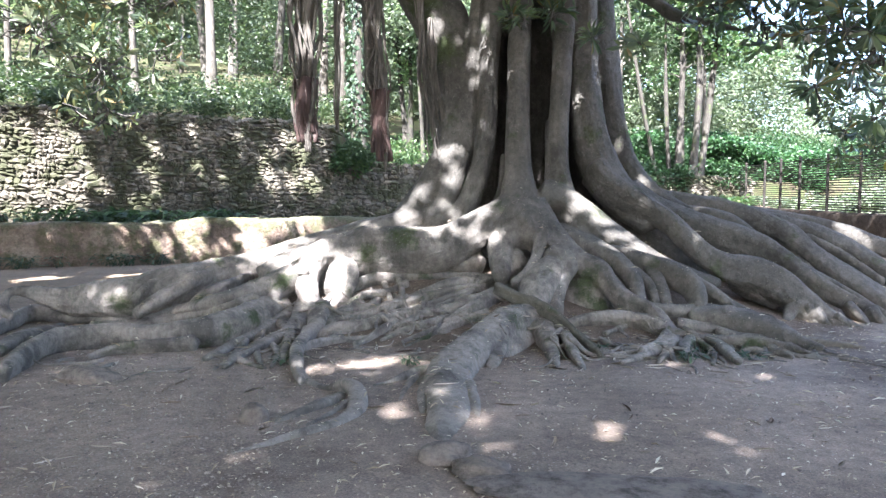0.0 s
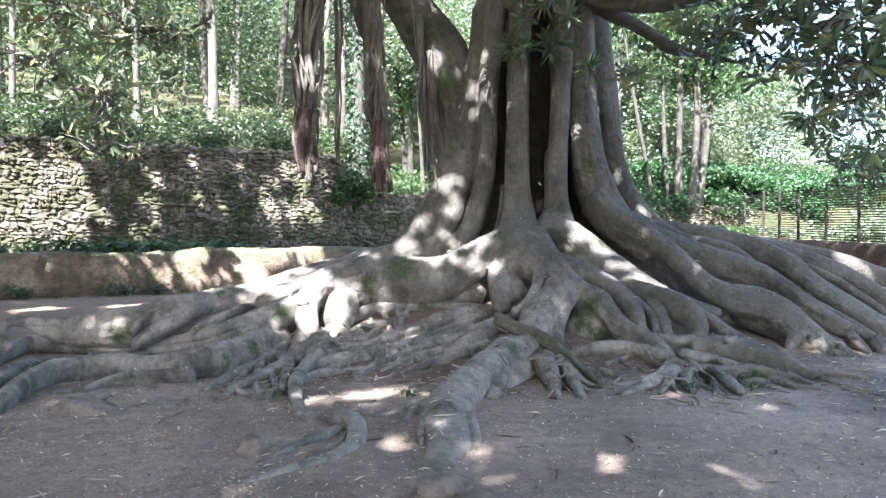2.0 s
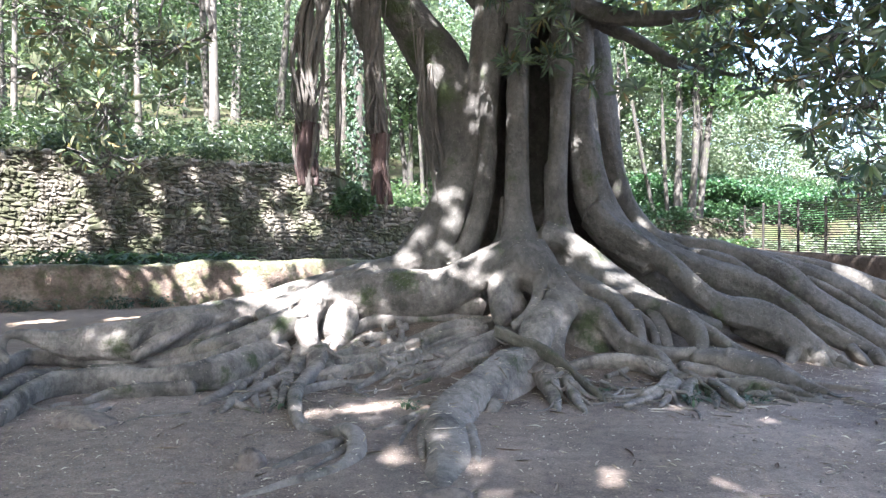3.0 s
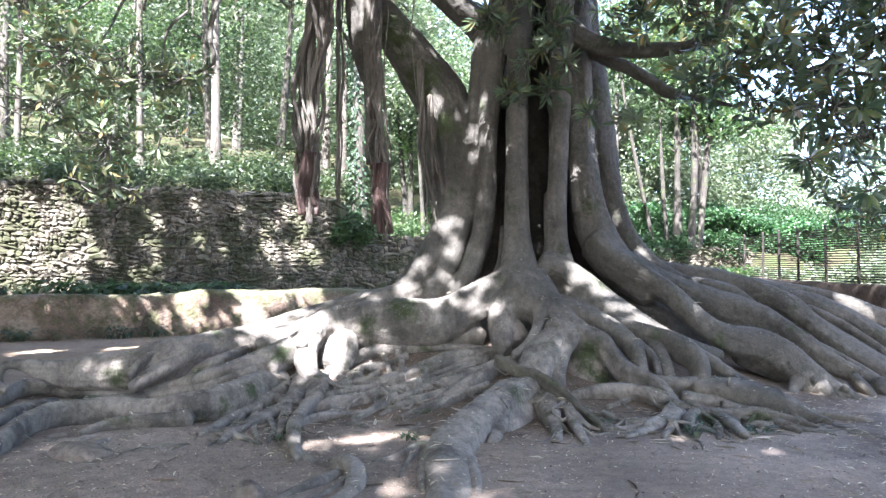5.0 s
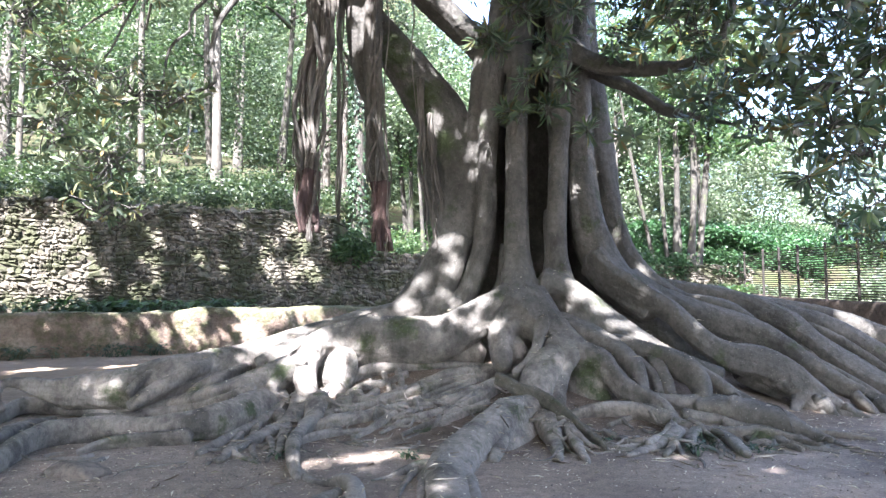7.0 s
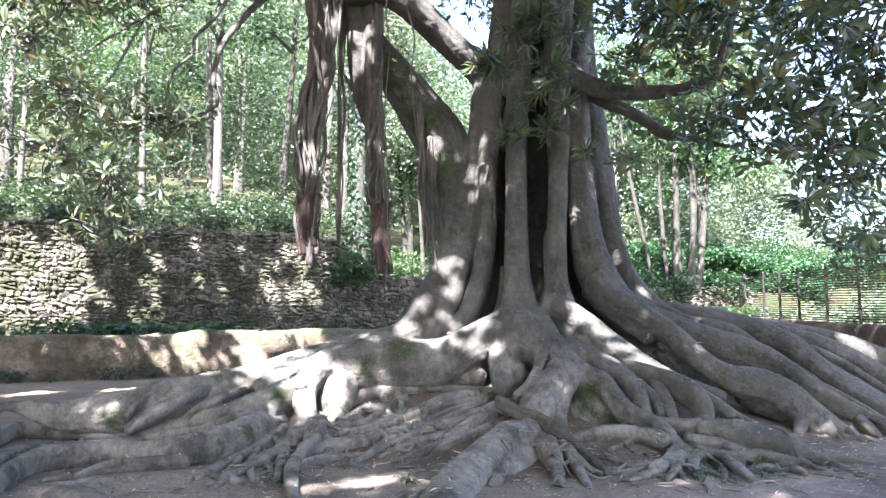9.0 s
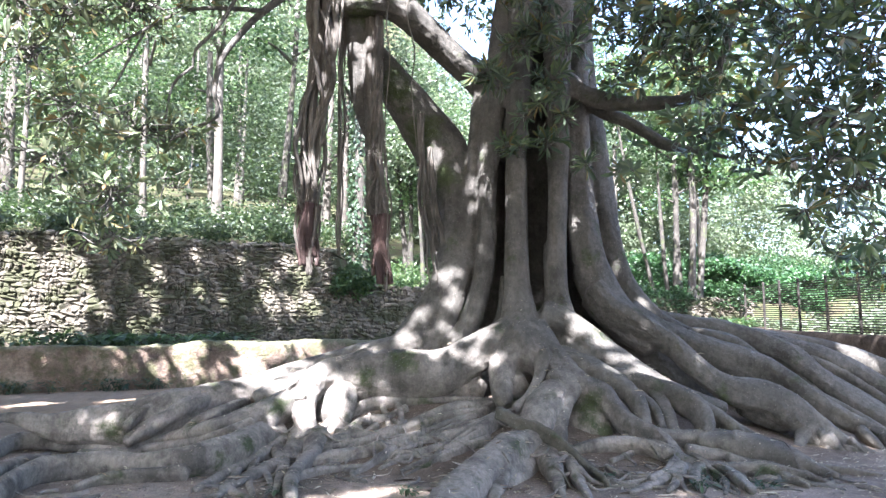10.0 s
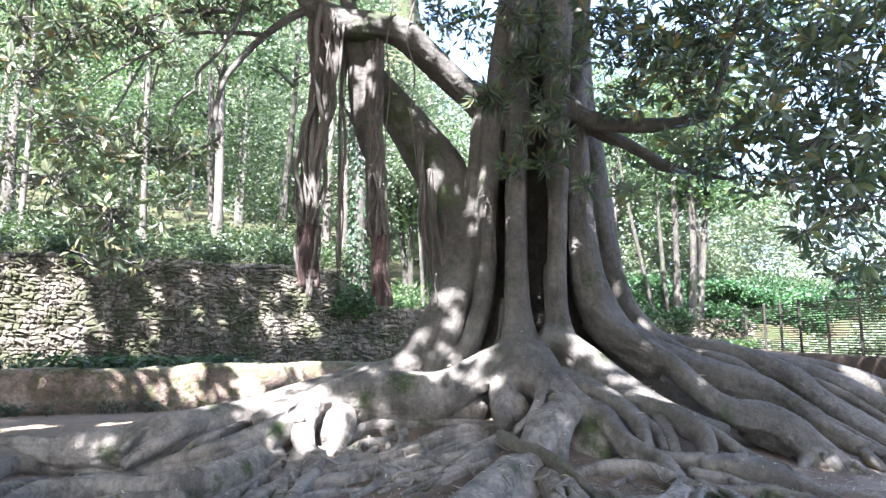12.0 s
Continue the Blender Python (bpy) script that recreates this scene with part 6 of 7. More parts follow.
def crown(name, blobs, mat, seed, per=11, length=0.21, beams=True, label="", slim=0.27):
    """One mesh of whorled leaves and one of the twigs that bear them."""
    rng = np.random.default_rng(seed)
    cs, ax, tw = [], [], []
    for x, y, z, rx, ry, rz, n in blobs:
        d = unit(rng, n) * (rng.uniform(0.05, 1, (n, 1)) ** 0.45)
        c = np.array((x, y, z)) + d * np.array((rx, ry, rz))
        a = d + np.array((0, 0, 0.15)) + 0.5 * unit(rng, n)
        cs.append(c)
        ax.append(a / np.linalg.norm(a, axis=1, keepdims=True))
        tw.append(np.repeat([[x, y, z]], n, 0))
    cs, ax, tw = np.vstack(cs), np.vstack(ax), np.vstack(tw)
    if beams:
        ok = open_to_sun(cs, 0.1)
        cs, ax, tw = cs[ok], ax[ok], tw[ok]
    base, along, up, L = rosettes(cs, ax, per, length, rng)
    part("crown", leaf_mesh("crown", base - FIG_AT, along, up, L, L * slim, mat, True), mat, fig, label)
    pieces = []
    for c, a, t in zip(cs, ax, tw):
        mid = c - a * 0.18 + (t - c) * 0.25
        v, f = tube([(*(c + (t - c) * 0.75), 0.011), (*mid, 0.009), (*c, 0.006)], 0.15, 4, 1.0, 0.0)
        pieces.append((v - FIG_AT, f))
    v, f = joined(pieces)
    tagged(part("twig", mesh_of("twig", v, f, FIG_BARK), FIG_BARK, fig), kind="stuff")


crown("crown", RIGHT_CROWN, FIG_LEAF, 11, label="dark glossy evergreen leaves in whorls")
OUTER_SPRAYS = [  # centre, radii, rosettes of leaves
    (6.02, 10.50, 2.61, 0.45, 0.45, 0.36, 12), (6.15, 10.00, 2.23, 0.5, 0.5, 0.4, 14), (5.72, 10.50, 3.02, 0.4, 0.4, 0.32, 9), (5.86, 9.50, 2.76, 0.5, 0.5, 0.4, 14), (4.55, 9.00, 3.69, 0.5, 0.5, 0.4, 12), (5.21, 9.00, 3.27, 0.55, 0.55, 0.44, 16)]
HIGH_SPRAYS = [  # centre, radii, rosettes of leaves
    (0.18, 12.50, 7.60, 0.5, 0.5, 0.35, 12), (0.76, 12.50, 7.15, 0.4, 0.4, 0.28, 9), (-0.19, 12.50, 7.83, 0.45, 0.45, 0.32, 10), (0.64, 12.00, 7.57, 0.4, 0.4, 0.28, 9),
    (-0.14, 12.50, 6.92, 0.25, 0.25, 0.17, 4), (2.27, 9.60, 6.05, 0.4, 0.4, 0.28, 10), (2.42, 9.60, 5.53, 0.35, 0.35, 0.24, 8)]
crown("crown", HIGH_SPRAYS, FIG_LEAF, 19, per=9, length=0.2, label="loose leaves high between the limbs")
crown("crown", OUTER_SPRAYS, FIG_LEAF, 17, per=10, length=0.19, label="small leaves on drooping outer twigs")
crown("crown", SPRAYS, FIG_LEAF, 12, per=14, length=0.22, slim=0.17, label="leafy sprays of narrow leaves hanging before the trunk")
crown("crown", LEFT_CROWN, FIG_LEAF_OLIVE, 13, per=9, length=0.17, label="olive-green leaves, some turning orange-brown")


def high_crown():
    """The crown's wide roof overhead, mostly unseen, dense to shade all but carved gaps."""
    rng = np.random.default_rng(5)
    n = 210000
    c = np.column_stack([rng.uniform(-22, 13, n), rng.uniform(-14, 21, n), np.zeros(n)])
    dist = np.hypot((c[:, 0] + 4.5) / 17, (c[:, 1] - 3.0) / 17.5)
    c[:, 2] = 8.0 + 3.6 * np.sqrt(np.maximum(1.05 - dist, 0)) + rng.uniform(-1.0, 1.2, n)
    c = c[(dist < 1.03) & (c[:, 0] < 6.5) & (c[:, 1] > -7.5) & ((rng.random(n) < 0.27) | (c[:, 1] < 6.5) | (c[:, 1] > 14) | (c[:, 0] < -2.5)) & (c[:, 1] < 21.0 - 11.0 * smooth01(1.5, 4.0, c[:, 0]))]
    thin = np.array([noise.noise((x * 0.8, y * 0.8, z * 0.8)) for x, y, z in c.tolist()])
    ok = (rng.uniform(-1.4, -0.1, len(c)) < thin) & open_to_sun(c, 0.12)
    # the crown is thin above the low boughs on the left, which stand in the sun
    d = c - np.array((-4.0, 8.2, 4.5))
    off = np.linalg.norm(d - (d @ np.array(SUN))[:, None] * np.array(SUN), axis=1)
    ok &= (off > 1.9) | (rng.random(len(c)) < 0.15)
    c = c[ok]
    n = len(c)
    back = (c[:, 1] > 11.0) & (c[:, 0] < 4.0)           # finer, paler back part, lifted out of view to shade the walls
    for sel, mat, lo, hi, what in ((~back, FIG_LEAF, 0.28, 0.55, "wide leafy roof of the crown, mostly unseen, placed for shade"), (back, FIG_LEAF_OLIVE, 0.16, 0.28, "unseen pale back leaves of the crown, added to shade the walls")):
        p = c[sel]
        if sel is back:
            p = np.repeat(p, 6, 0) + rng.normal(0, 0.3, (6 * len(p), 3))
            p = p[open_to_sun(p, 0.1)]
            # raised along the sun's direction, out of view, so it still shades the walls
            lift = np.maximum(0.62 * p[:, 1] + 2.2 - p[:, 2], 0.0) / (SUN.z - 0.62 * SUN.y)
            p = p + (lift + rng.uniform(0, 2.0, len(p)))[:, None] * np.array(SUN)
        n = len(p)
        along = unit(rng, n) * np.array((1, 1, 0.5))
        L = rng.uniform(lo, hi, n)
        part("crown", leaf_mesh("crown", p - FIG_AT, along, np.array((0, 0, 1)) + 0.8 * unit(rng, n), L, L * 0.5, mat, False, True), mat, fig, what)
    # thin unseen storey added on top to shade the open ground
    n = 3400
    z = rng.uniform(17, 23, n)
    p = np.column_stack([rng.uniform(-5.5, 7.0, n), rng.uniform(2.6, 7.9, n), np.zeros(n)]) + (z / SUN.z)[:, None] * np.array(SUN)
    p = p[open_to_sun(p, -0.03, BEAMS[:63])]
    n = len(p)
    L = rng.uniform(0.25, 0.5, n)
    part("crown", leaf_mesh("crown", p - FIG_AT, unit(rng, n) * np.array((1, 1, 0.5)), np.array((0, 0, 1)) + 0.8 * unit(rng, n), L, L * 0.5, FIG_LEAF, False, True), FIG_LEAF, fig, "thin unseen leaves added above the crown for shade")
    n = 4200                                             # another added to shade the wall under the fence
    z = rng.uniform(11, 16, n)
    p = np.column_stack([rng.uniform(7.5, 13.0, n), rng.uniform(11.5, 24.0, n), np.ones(n)]) + (z / SUN.z)[:, None] * np.array(SUN)
    p = p[open_to_sun(p, 0.15)]
    n = len(p)
    L = rng.uniform(0.25, 0.5, n)
    part("crown", leaf_mesh("crown", p - FIG_AT, unit(rng, n) * np.array((1, 1, 0.5)), np.array((0, 0, 1)) + 0.8 * unit(rng, n), L, L * 0.5, FIG_LEAF, False, True), FIG_LEAF, fig, "thin unseen leaves added above the crown for shade")
    # leaves added over the fence to shade it and the bank's stems
    c, al, up, L = [], [], [], []
    for x, y, z, rx, ry, rz, n in ((8.3, 17.5, 9.6, 3.2, 3.5, 1.3, 1700), (8.0, 23.5, 9.9, 3.2, 3.0, 1.3, 1900)):
        c.append(np.array((x, y, z)) + unit(rng, n) * rng.random((n, 1)) ** 0.4 * np.array((rx, ry, rz)))
    c = np.vstack(c)
    n = len(c)
    L = rng.uniform(0.22, 0.4, n)
    part("crown", leaf_mesh("crown", c - FIG_AT, unit(rng, n) * np.array((1, 1, 0.5)), np.array((0, 0, 1)) + 0.8 * unit(rng, n), L, L * 0.5, FIG_LEAF, False, True), FIG_LEAF, fig, "leaves added over the fence to cast shade")
    # boughs that carry it
    rnd = random.Random(4)
    for k in range(11):
        a = k * 2 * math.pi / 11 + rnd.uniform(-0.2, 0.2)
        reach = rnd.uniform(8, 13)
        if math.sin(a) > 0.2:                            # the back is carried by the limbs
            continue
        p0 = Vector((1.7, 11.5, 9.4 + 0.12 * k))
        rows = []
        for t in (0, 0.25, 0.55, 0.8, 1.0):
            rows.append((p0.x + math.cos(a) * reach * t * (1.15 if math.cos(a) < 0 else 0.9), p0.y + math.sin(a) * reach * t, p0.z + 1.2 * t ** 0.7 + rnd.uniform(-0.2, 0.2), 0.26 * (1 - t) + 0.03))
        v, f = tube(rows, 0.3, 8, 1.0, 0.1, k)
        part("bough", mesh_of("bough", v - FIG_AT, tris(f), FIG_BARK), FIG_BARK, fig)


high_crown()


# ---- woodland behind ----
def cloud(rng, blobs, leaf, density=1.0, flat=0.6):
    """Leaves filling ellipsoids (x, y, z, rx, ry, rz, n), most of them near the skin."""
    cs, al, up, LL = [], [], [], []
    for x, y, z, rx, ry, rz, n in blobs:
        n = int(n * density)
        d = unit(rng, n) * (rng.uniform(0.02, 1, (n, 1)) ** 0.4)
        bump = 1 + 0.25 * np.sin(d[:, :1] * 7 + x) * np.sin(d[:, 2:] * 6 + y)
        c = np.array((x, y, z)) + d * bump * np.array((rx, ry, rz))
        cs.append(c)
        al.append(unit(rng, n) * np.array((1, 1, flat)) + np.array((0, 0, -0.25)))
        up.append(np.array((0, 0, 0.7)) + unit(rng, n))
        LL.append(rng.uniform(0.6, 1.2, n) * leaf)
    return np.vstack(cs), np.vstack(al), np.vstack(up), np.concatenate(LL)


def woodland_tree(x, y, height, r, mat, leafmat, seed, lean=(0.0, 0.0), crown_at=0.45, spread=2.2, leaves=2600, leaf=0.2, forks=5, label="", name="tree", ivy=False):
    rng = np.random.default_rng(seed)
    rnd = random.Random(seed)
    z0 = float(land(x, y)) - 0.15
    t = thing(name, label or "slender woodland tree with pale bark and light green leaves", "tree", "woodland trees", at=(x, y, z0))
    rows = []
    for k in range(7):
        f = k / 6
        rows.append((lean[0] * f * height + 0.12 * math.sin(seed + f * 4), lean[1] * f * height + 0.1 * math.cos(seed * 2 + f * 5), f * height, r * (1.25 if k == 0 else 1.0) * (1 - 0.75 * f)))
    v, f = tube(rows, 0.35, 9, 1.0, 0.12, seed)
    stem = part("trunk", mesh_of("trunk", v, tris(f), mat), mat, t)
    blobs = []
    for k in range(forks):
        h = rnd.uniform(crown_at, 0.92)
        a = rnd.uniform(0, 2 * math.pi)
        ln = spread * rnd.uniform(0.5, 1.0) * (1.25 - h)
        b = Vector((lean[0] * h * height, lean[1] * h * height, h * height))
        e = b + Vector((math.cos(a) * ln, math.sin(a) * ln, ln * rnd.uniform(0.3, 0.9)))
        m = b.lerp(e, 0.5) + Vector((0, 0, ln * 0.1))
        v, f = tube([(*b, r * 0.45), (*m, r * 0.28), (*e, r * 0.1)], 0.3, 6, 1.0, 0.1, seed + k)
        part("limb", mesh_of("limb", v, tris(f), mat), mat, t)
        blobs.append((*e, spread * rnd.uniform(0.4, 0.75), spread * rnd.uniform(0.4, 0.75), spread * rnd.uniform(0.3, 0.6), leaves // (forks + 1)))
    blobs.append((lean[0] * height, lean[1] * height, height * 0.97, spread * 0.7, spread * 0.7, spread * 0.6, leaves // (forks + 1)))
    c, al, up, L = cloud(rng, blobs, leaf)
    ok = open_to_sun(c + np.array((x, y, z0)), 0.15)
    c, al, up, L = c[ok], al[ok], up[ok], L[ok]
    part("crown", leaf_mesh("crown", c, al, up, L, L * 0.5, leafmat, False, True), leafmat, t)
    if ivy:
        n = 1500
        h = rng.uniform(0, 0.8, n)
        a = rng.uniform(0, 2 * np.pi, n)
        rr = r * (1.1 - 0.5 * h) + rng.uniform(0.0, 0.14, n)
        c = np.column_stack([lean[0] * h * height + np.cos(a) * rr, lean[1] * h * height + np.sin(a) * rr, h * height])
        out = np.column_stack([np.cos(a), np.sin(a), np.full(n, -0.6)])
        L = rng.uniform(0.12, 0.22, n)
        part("ivy", leaf_mesh("ivy", c, out * 0.4 + np.array((0, 0, -0.7)) + 0.4 * unit(rng, n), out, L, L * 0.8, IVY_LEAF), IVY_LEAF, stem, "dark green ivy climbing the trunk")
    return t


# trees that stand out on the bank above the walls
woodland_tree(-8.75, 26.5, 15, 0.21, PALE_BARK, WOOD_LEAF, 21, (0.005, 0.0), 0.4, 2.8, 4200, label="tall pale-barked tree on the bank above the stone wall")
woodland_tree(-11.4, 26.2, 13, 0.15, PALE_BARK, WOOD_LEAF, 22, (0.0, 0.0), 0.4, 2.4, 3600)
woodland_tree(-16.4, 26.0, 15, 0.24, PALE_BARK, BRIGHT_LEAF, 23, (0.0, 0.0), 0.35, 2.8, 4200)
woodland_tree(-15.2, 25.0, 12, 0.12, PALE_BARK, BRIGHT_LEAF, 24, (-0.05, 0.0), 0.4, 2.2, 3000)
woodland_tree(-4.0, 27.5, 14, 0.16, PALE_BARK, WOOD_LEAF, 25, (0.0, 0.0), 0.45, 2.2, 3400)
woodland_tree(-3.35, 27.2, 15, 0.28, DARK_BARK, WOOD_LEAF, 26, (-0.005, 0.0), 0.45, 2.4, 3600, ivy=True, label="tall tree wrapped in dark ivy above the low wall")
woodland_tree(-0.9, 28.0, 7.5, 0.10, DARK_BARK, WOOD_LEAF, 27, (0.0, 0.0), 0.45, 2.2, 3000)
woodland_tree(-0.2, 29.0, 7.0, 0.12, DARK_BARK, BRIGHT_LEAF, 28, (0.01, 0.0), 0.45, 2.2, 3000)
woodland_tree(-1.5, 30.0, 10.5, 0.12, DARK_BARK, WOOD_LEAF, 51, (0.0, 0.0), 0.45, 2.4, 3600)
woodland_tree(0.2, 31.5, 9.0, 0.12, DARK_BARK, WOOD_LEAF, 52, (0.0, 0.0), 0.4, 2.4, 3400)
woodland_tree(-0.8, 34.0, 12.0, 0.14, DARK_BARK, WOOD_LEAF, 53, (0.01, 0.0), 0.5, 2.4, 3400)
for x, y, h, r, sd, lean in ((10.25, 30.4, 11, 0.19, 31, -0.02), (10.55, 30.2, 12, 0.21, 32, 0.05), (10.85, 30.5, 11, 0.19, 33, 0.16), (10.05, 30.9, 10, 0.11, 35, -0.06)):
    woodland_tree(x, y, h, r, DARK_BARK, BRIGHT_LEAF, sd, (lean, 0.0), 0.5, 2.5, 2600, leaf=0.26, label="many-stemmed tree rising from the ivy bank")
woodland_tree(9.45, 31.0, 12, 0.11, DARK_BARK, BRIGHT_LEAF, 34, (-0.17, 0.0), 0.55, 2.2, 2400)

far_rnd = random.Random(77)
for k in range(26):
    fx = -26 + 40 * (k + far_rnd.uniform(0.1, 0.9)) / 26
    fy = far_rnd.uniform(29, 42)
    woodland_tree(fx, fy, far_rnd.uniform(11, 17) * (0.5 if -3.5 < fx < 5 else 1.0), far_rnd.uniform(0.08, 0.2), PALE_BARK if k % 3 else DARK_BARK, WOOD_LEAF if k % 2 else BRIGHT_LEAF, 100 + k,
                  (far_rnd.uniform(-0.04, 0.04), 0.0), far_rnd.uniform(0.2, 0.4), 2.6, 2600, leaf=0.24)


def undergrowth(name, label, blobs, mat, leaf, seed, wide=0.5, coarse=False):
    rng = np.random.default_rng(seed)
    c, al, up, L = cloud(rng, blobs, leaf)
    ok = open_to_sun(c, 0.1)
    c, al, up, L = c[ok], al[ok], up[ok], L[ok]
    return tagged(new(name, leaf_mesh(name, c, al, up, L, L * wide, mat, False, coarse)), label, "undergrowth", kind="stuff")


ub = random.Random(8)
bank = []
for k in range(70):                                      # low cover
    x = ub.uniform(-24, -3.8)
    y = stone_wall_y(x) + ub.uniform(0.9, 8.0)
    bank.append((x, y, float(land(x, y)) + ub.uniform(0.1, 0.6), ub.uniform(0.8, 1.5), 0.9, ub.uniform(0.4, 0.9), 380))
for k in range(46):                                      # thicker cover on the slope
    x = ub.uniform(-25, -11)
    y = stone_wall_y(x) + ub.uniform(2.5, 9.0)
    bank.append((x, y, float(land(x, y)) + ub.uniform(0.1, 0.6), ub.uniform(0.9, 1.5), 1.0, ub.uniform(0.4, 0.8), 400))
for k in range(20):                                      # ferns and brambles close behind the crest of the wall
    x = ub.uniform(-22, -4.2)
    y = stone_wall_y(x) + ub.uniform(0.7, 3.2)
    bank.append((x, y, float(land(x, y)) + ub.uniform(0.1, 0.5), ub.uniform(0.6, 1.1), 0.7, ub.uniform(0.3, 0.7), 420))
for k in range(110):                                     # saplings and shrubs
    x = ub.uniform(-28, -1.0)
    y = stone_wall_y(x) + ub.uniform(4.0, 14.0)
    bank.append((x, y, float(land(x, y)) + ub.uniform(0.8, 6.5), ub.uniform(0.8, 1.7), 1.0, ub.uniform(0.6, 1.5), 330))
undergrowth("undergrowth", "shrubs and saplings on the wooded bank above the stone wall", bank, SHRUB_LEAF, 0.17, 41, 0.5, True)
mid_bank = []
for k in range(30):
    x = ub.uniform(-3.6, 5.0)
    y = stone_wall_y(x) + 0.7 + ub.uniform(0.0, 5.0)
    mid_bank.append((x, y, float(land(x, y)) + ub.uniform(0.1, 0.6), ub.uniform(0.6, 1.3), 0.8, ub.uniform(0.3, 0.7), 420))
mid_bank += [(-3.7 + 0.25 * k, stone_wall_y(-3.7) + 0.1 * k - 0.05, 3.0 + 0.25 * (k % 3), 0.35, 0.3, 0.5, 420) for k in range(5)]
undergrowth("undergrowth", "bright green low plants behind the lower stone wall", mid_bank, BRIGHT_LEAF, 0.16, 42, 0.5, True)
ivy_bank, bright_bank = [], []
for k in range(64):
    x = ub.uniform(6.5, 24.0)
    y = 30.6 + ub.uniform(0.0, 7.0) + 0.1 * x
    ivy_bank.append((x, y, float(land(x, y)) + ub.uniform(0.2, 1.3), ub.uniform(0.9, 1.8), 1.0, ub.uniform(0.6, 1.2), 1100))
for k in range(16):                                      # hanging over the far stone wall
    x = ub.uniform(7.5, 13.0)
    ivy_bank.append((x, 29.9 + 0.2 * (x - 9), ub.uniform(2.4, 3.0), 0.7, 0.5, ub.uniform(0.3, 0.6), 600))
for k in range(12):                                      # low cover seen through the fence
    y = ub.uniform(20, 30)
    ivy_bank.append((15.0 + ub.uniform(0, 4.5), y, ub.uniform(0.9, 1.5), 0.9, 1.0, 0.4, 420))
pale_cover = []
for k in range(30):                                      # leaves beyond it, pale in colour to stand for sun and haze
    pale_cover.append((14.5 + ub.uniform(0, 5.0), ub.uniform(18, 31), ub.uniform(1.0, 2.6), 0.9, 1.1, 0.6, 330))
for k in range(44):
    pale_cover.append((13.2 + ub.uniform(0, 1.8), ub.uniform(15, 30), ub.uniform(1.0, 1.7), 0.6, 0.8, 0.35, 300))
for k in range(90):                                      # the sunlit mounds that swell over the bank
    x = ub.uniform(7.8, 17.0)
    y = 31.6 + ub.uniform(0, 2.2)
    z = ub.uniform(2.6, 4.7) - 0.7 * smooth01(13.0, 17.0, x)
    bright_bank.append((x, y, z, ub.uniform(0.5, 1.0), 0.7, ub.uniform(0.25, 0.5), 520))
undergrowth("undergrowth", "thick bright green ivy and brambles on the bank behind the fence", ivy_bank, VINE_LEAF, 0.13, 43, 0.75, True)
undergrowth("undergrowth", "bright sunlit green climber swelling over the bank", bright_bank, BANK_LEAF, 0.17, 47, 0.6, True)
undergrowth("undergrowth", "leaves beyond the slatted fence, coloured pale for haze and sun", pale_cover, HAZE_LEAF, 0.2, 48, 0.6, True)

# far woods that close the view
far = []
for k in range(640):
    x = ub.uniform(-50, 7)
    y = ub.uniform(42, 60)
    far.append((x, y, ub.uniform(6, 33) if x < -5 else ub.uniform(6, 16), ub.uniform(1.6, 3.4), 1.6, ub.uniform(1.4, 3.0), 400))
for k in range(190):                                     # the last rank, on the ridge
    x = ub.uniform(-62, 9)
    far.append((x, ub.uniform(62, 72), ub.uniform(8, 42) if x < -8 else ub.uniform(6, 20), 4.2, 1.5, 3.4, 330))
undergrowth("far_woods", "far woodland rising behind the bank, haze put into its leaf colour", far, HAZE_LEAF, 0.40, 44, 0.6, True)
far = []
for k in range(95):
    x = ub.uniform(8, 60)
    y = ub.uniform(46, 75)
    far.append((x, y, ub.uniform(5, 18), ub.uniform(2.0, 4.0), 2.0, ub.uniform(1.2, 2.6), 700))
for k in range(70):
    x = ub.uniform(12, 60)
    far.append((x, ub.uniform(44, 70), ub.uniform(3, 9), ub.uniform(2.0, 4.0), 2.0, ub.uniform(1.2, 2.4), 700))
for k in range(75):
    x = ub.uniform(8, 22)
    far.append((x, ub.uniform(42, 55), ub.uniform(5, 16), ub.uniform(1.5, 3.0), 1.6, ub.uniform(1.2, 2.4), 1000))
undergrowth("far_woods", "far trees beyond the fence, haze put into their pale green", far, HAZE_LEAF, 0.27, 45, 0.6, True)
# unseen woods behind the camera, added to close the place and cut light
rear = []
for k in range(170):
    a = ub.uniform(math.pi * 0.72, math.pi * 2.05)
    d = ub.uniform(24, 34)
    rear.append((math.cos(a) * d * 1.2, math.sin(a) * d + 4, ub.uniform(0.5, 15), 3.0, 3.0, 2.4, 230))
for k in range(95):                                      # unseen canopy added high up to shade the ground behind the camera
    rear.append((ub.uniform(-24, 20), ub.uniform(-26, -7), ub.uniform(10.5, 14.5), 2.4, 2.4, 0.9, 170))
undergrowth("rear_woods", "unseen leafy woodland behind the camera, added to cut front light", rear, WOOD_LEAF, 0.6, 46, 0.6, True)


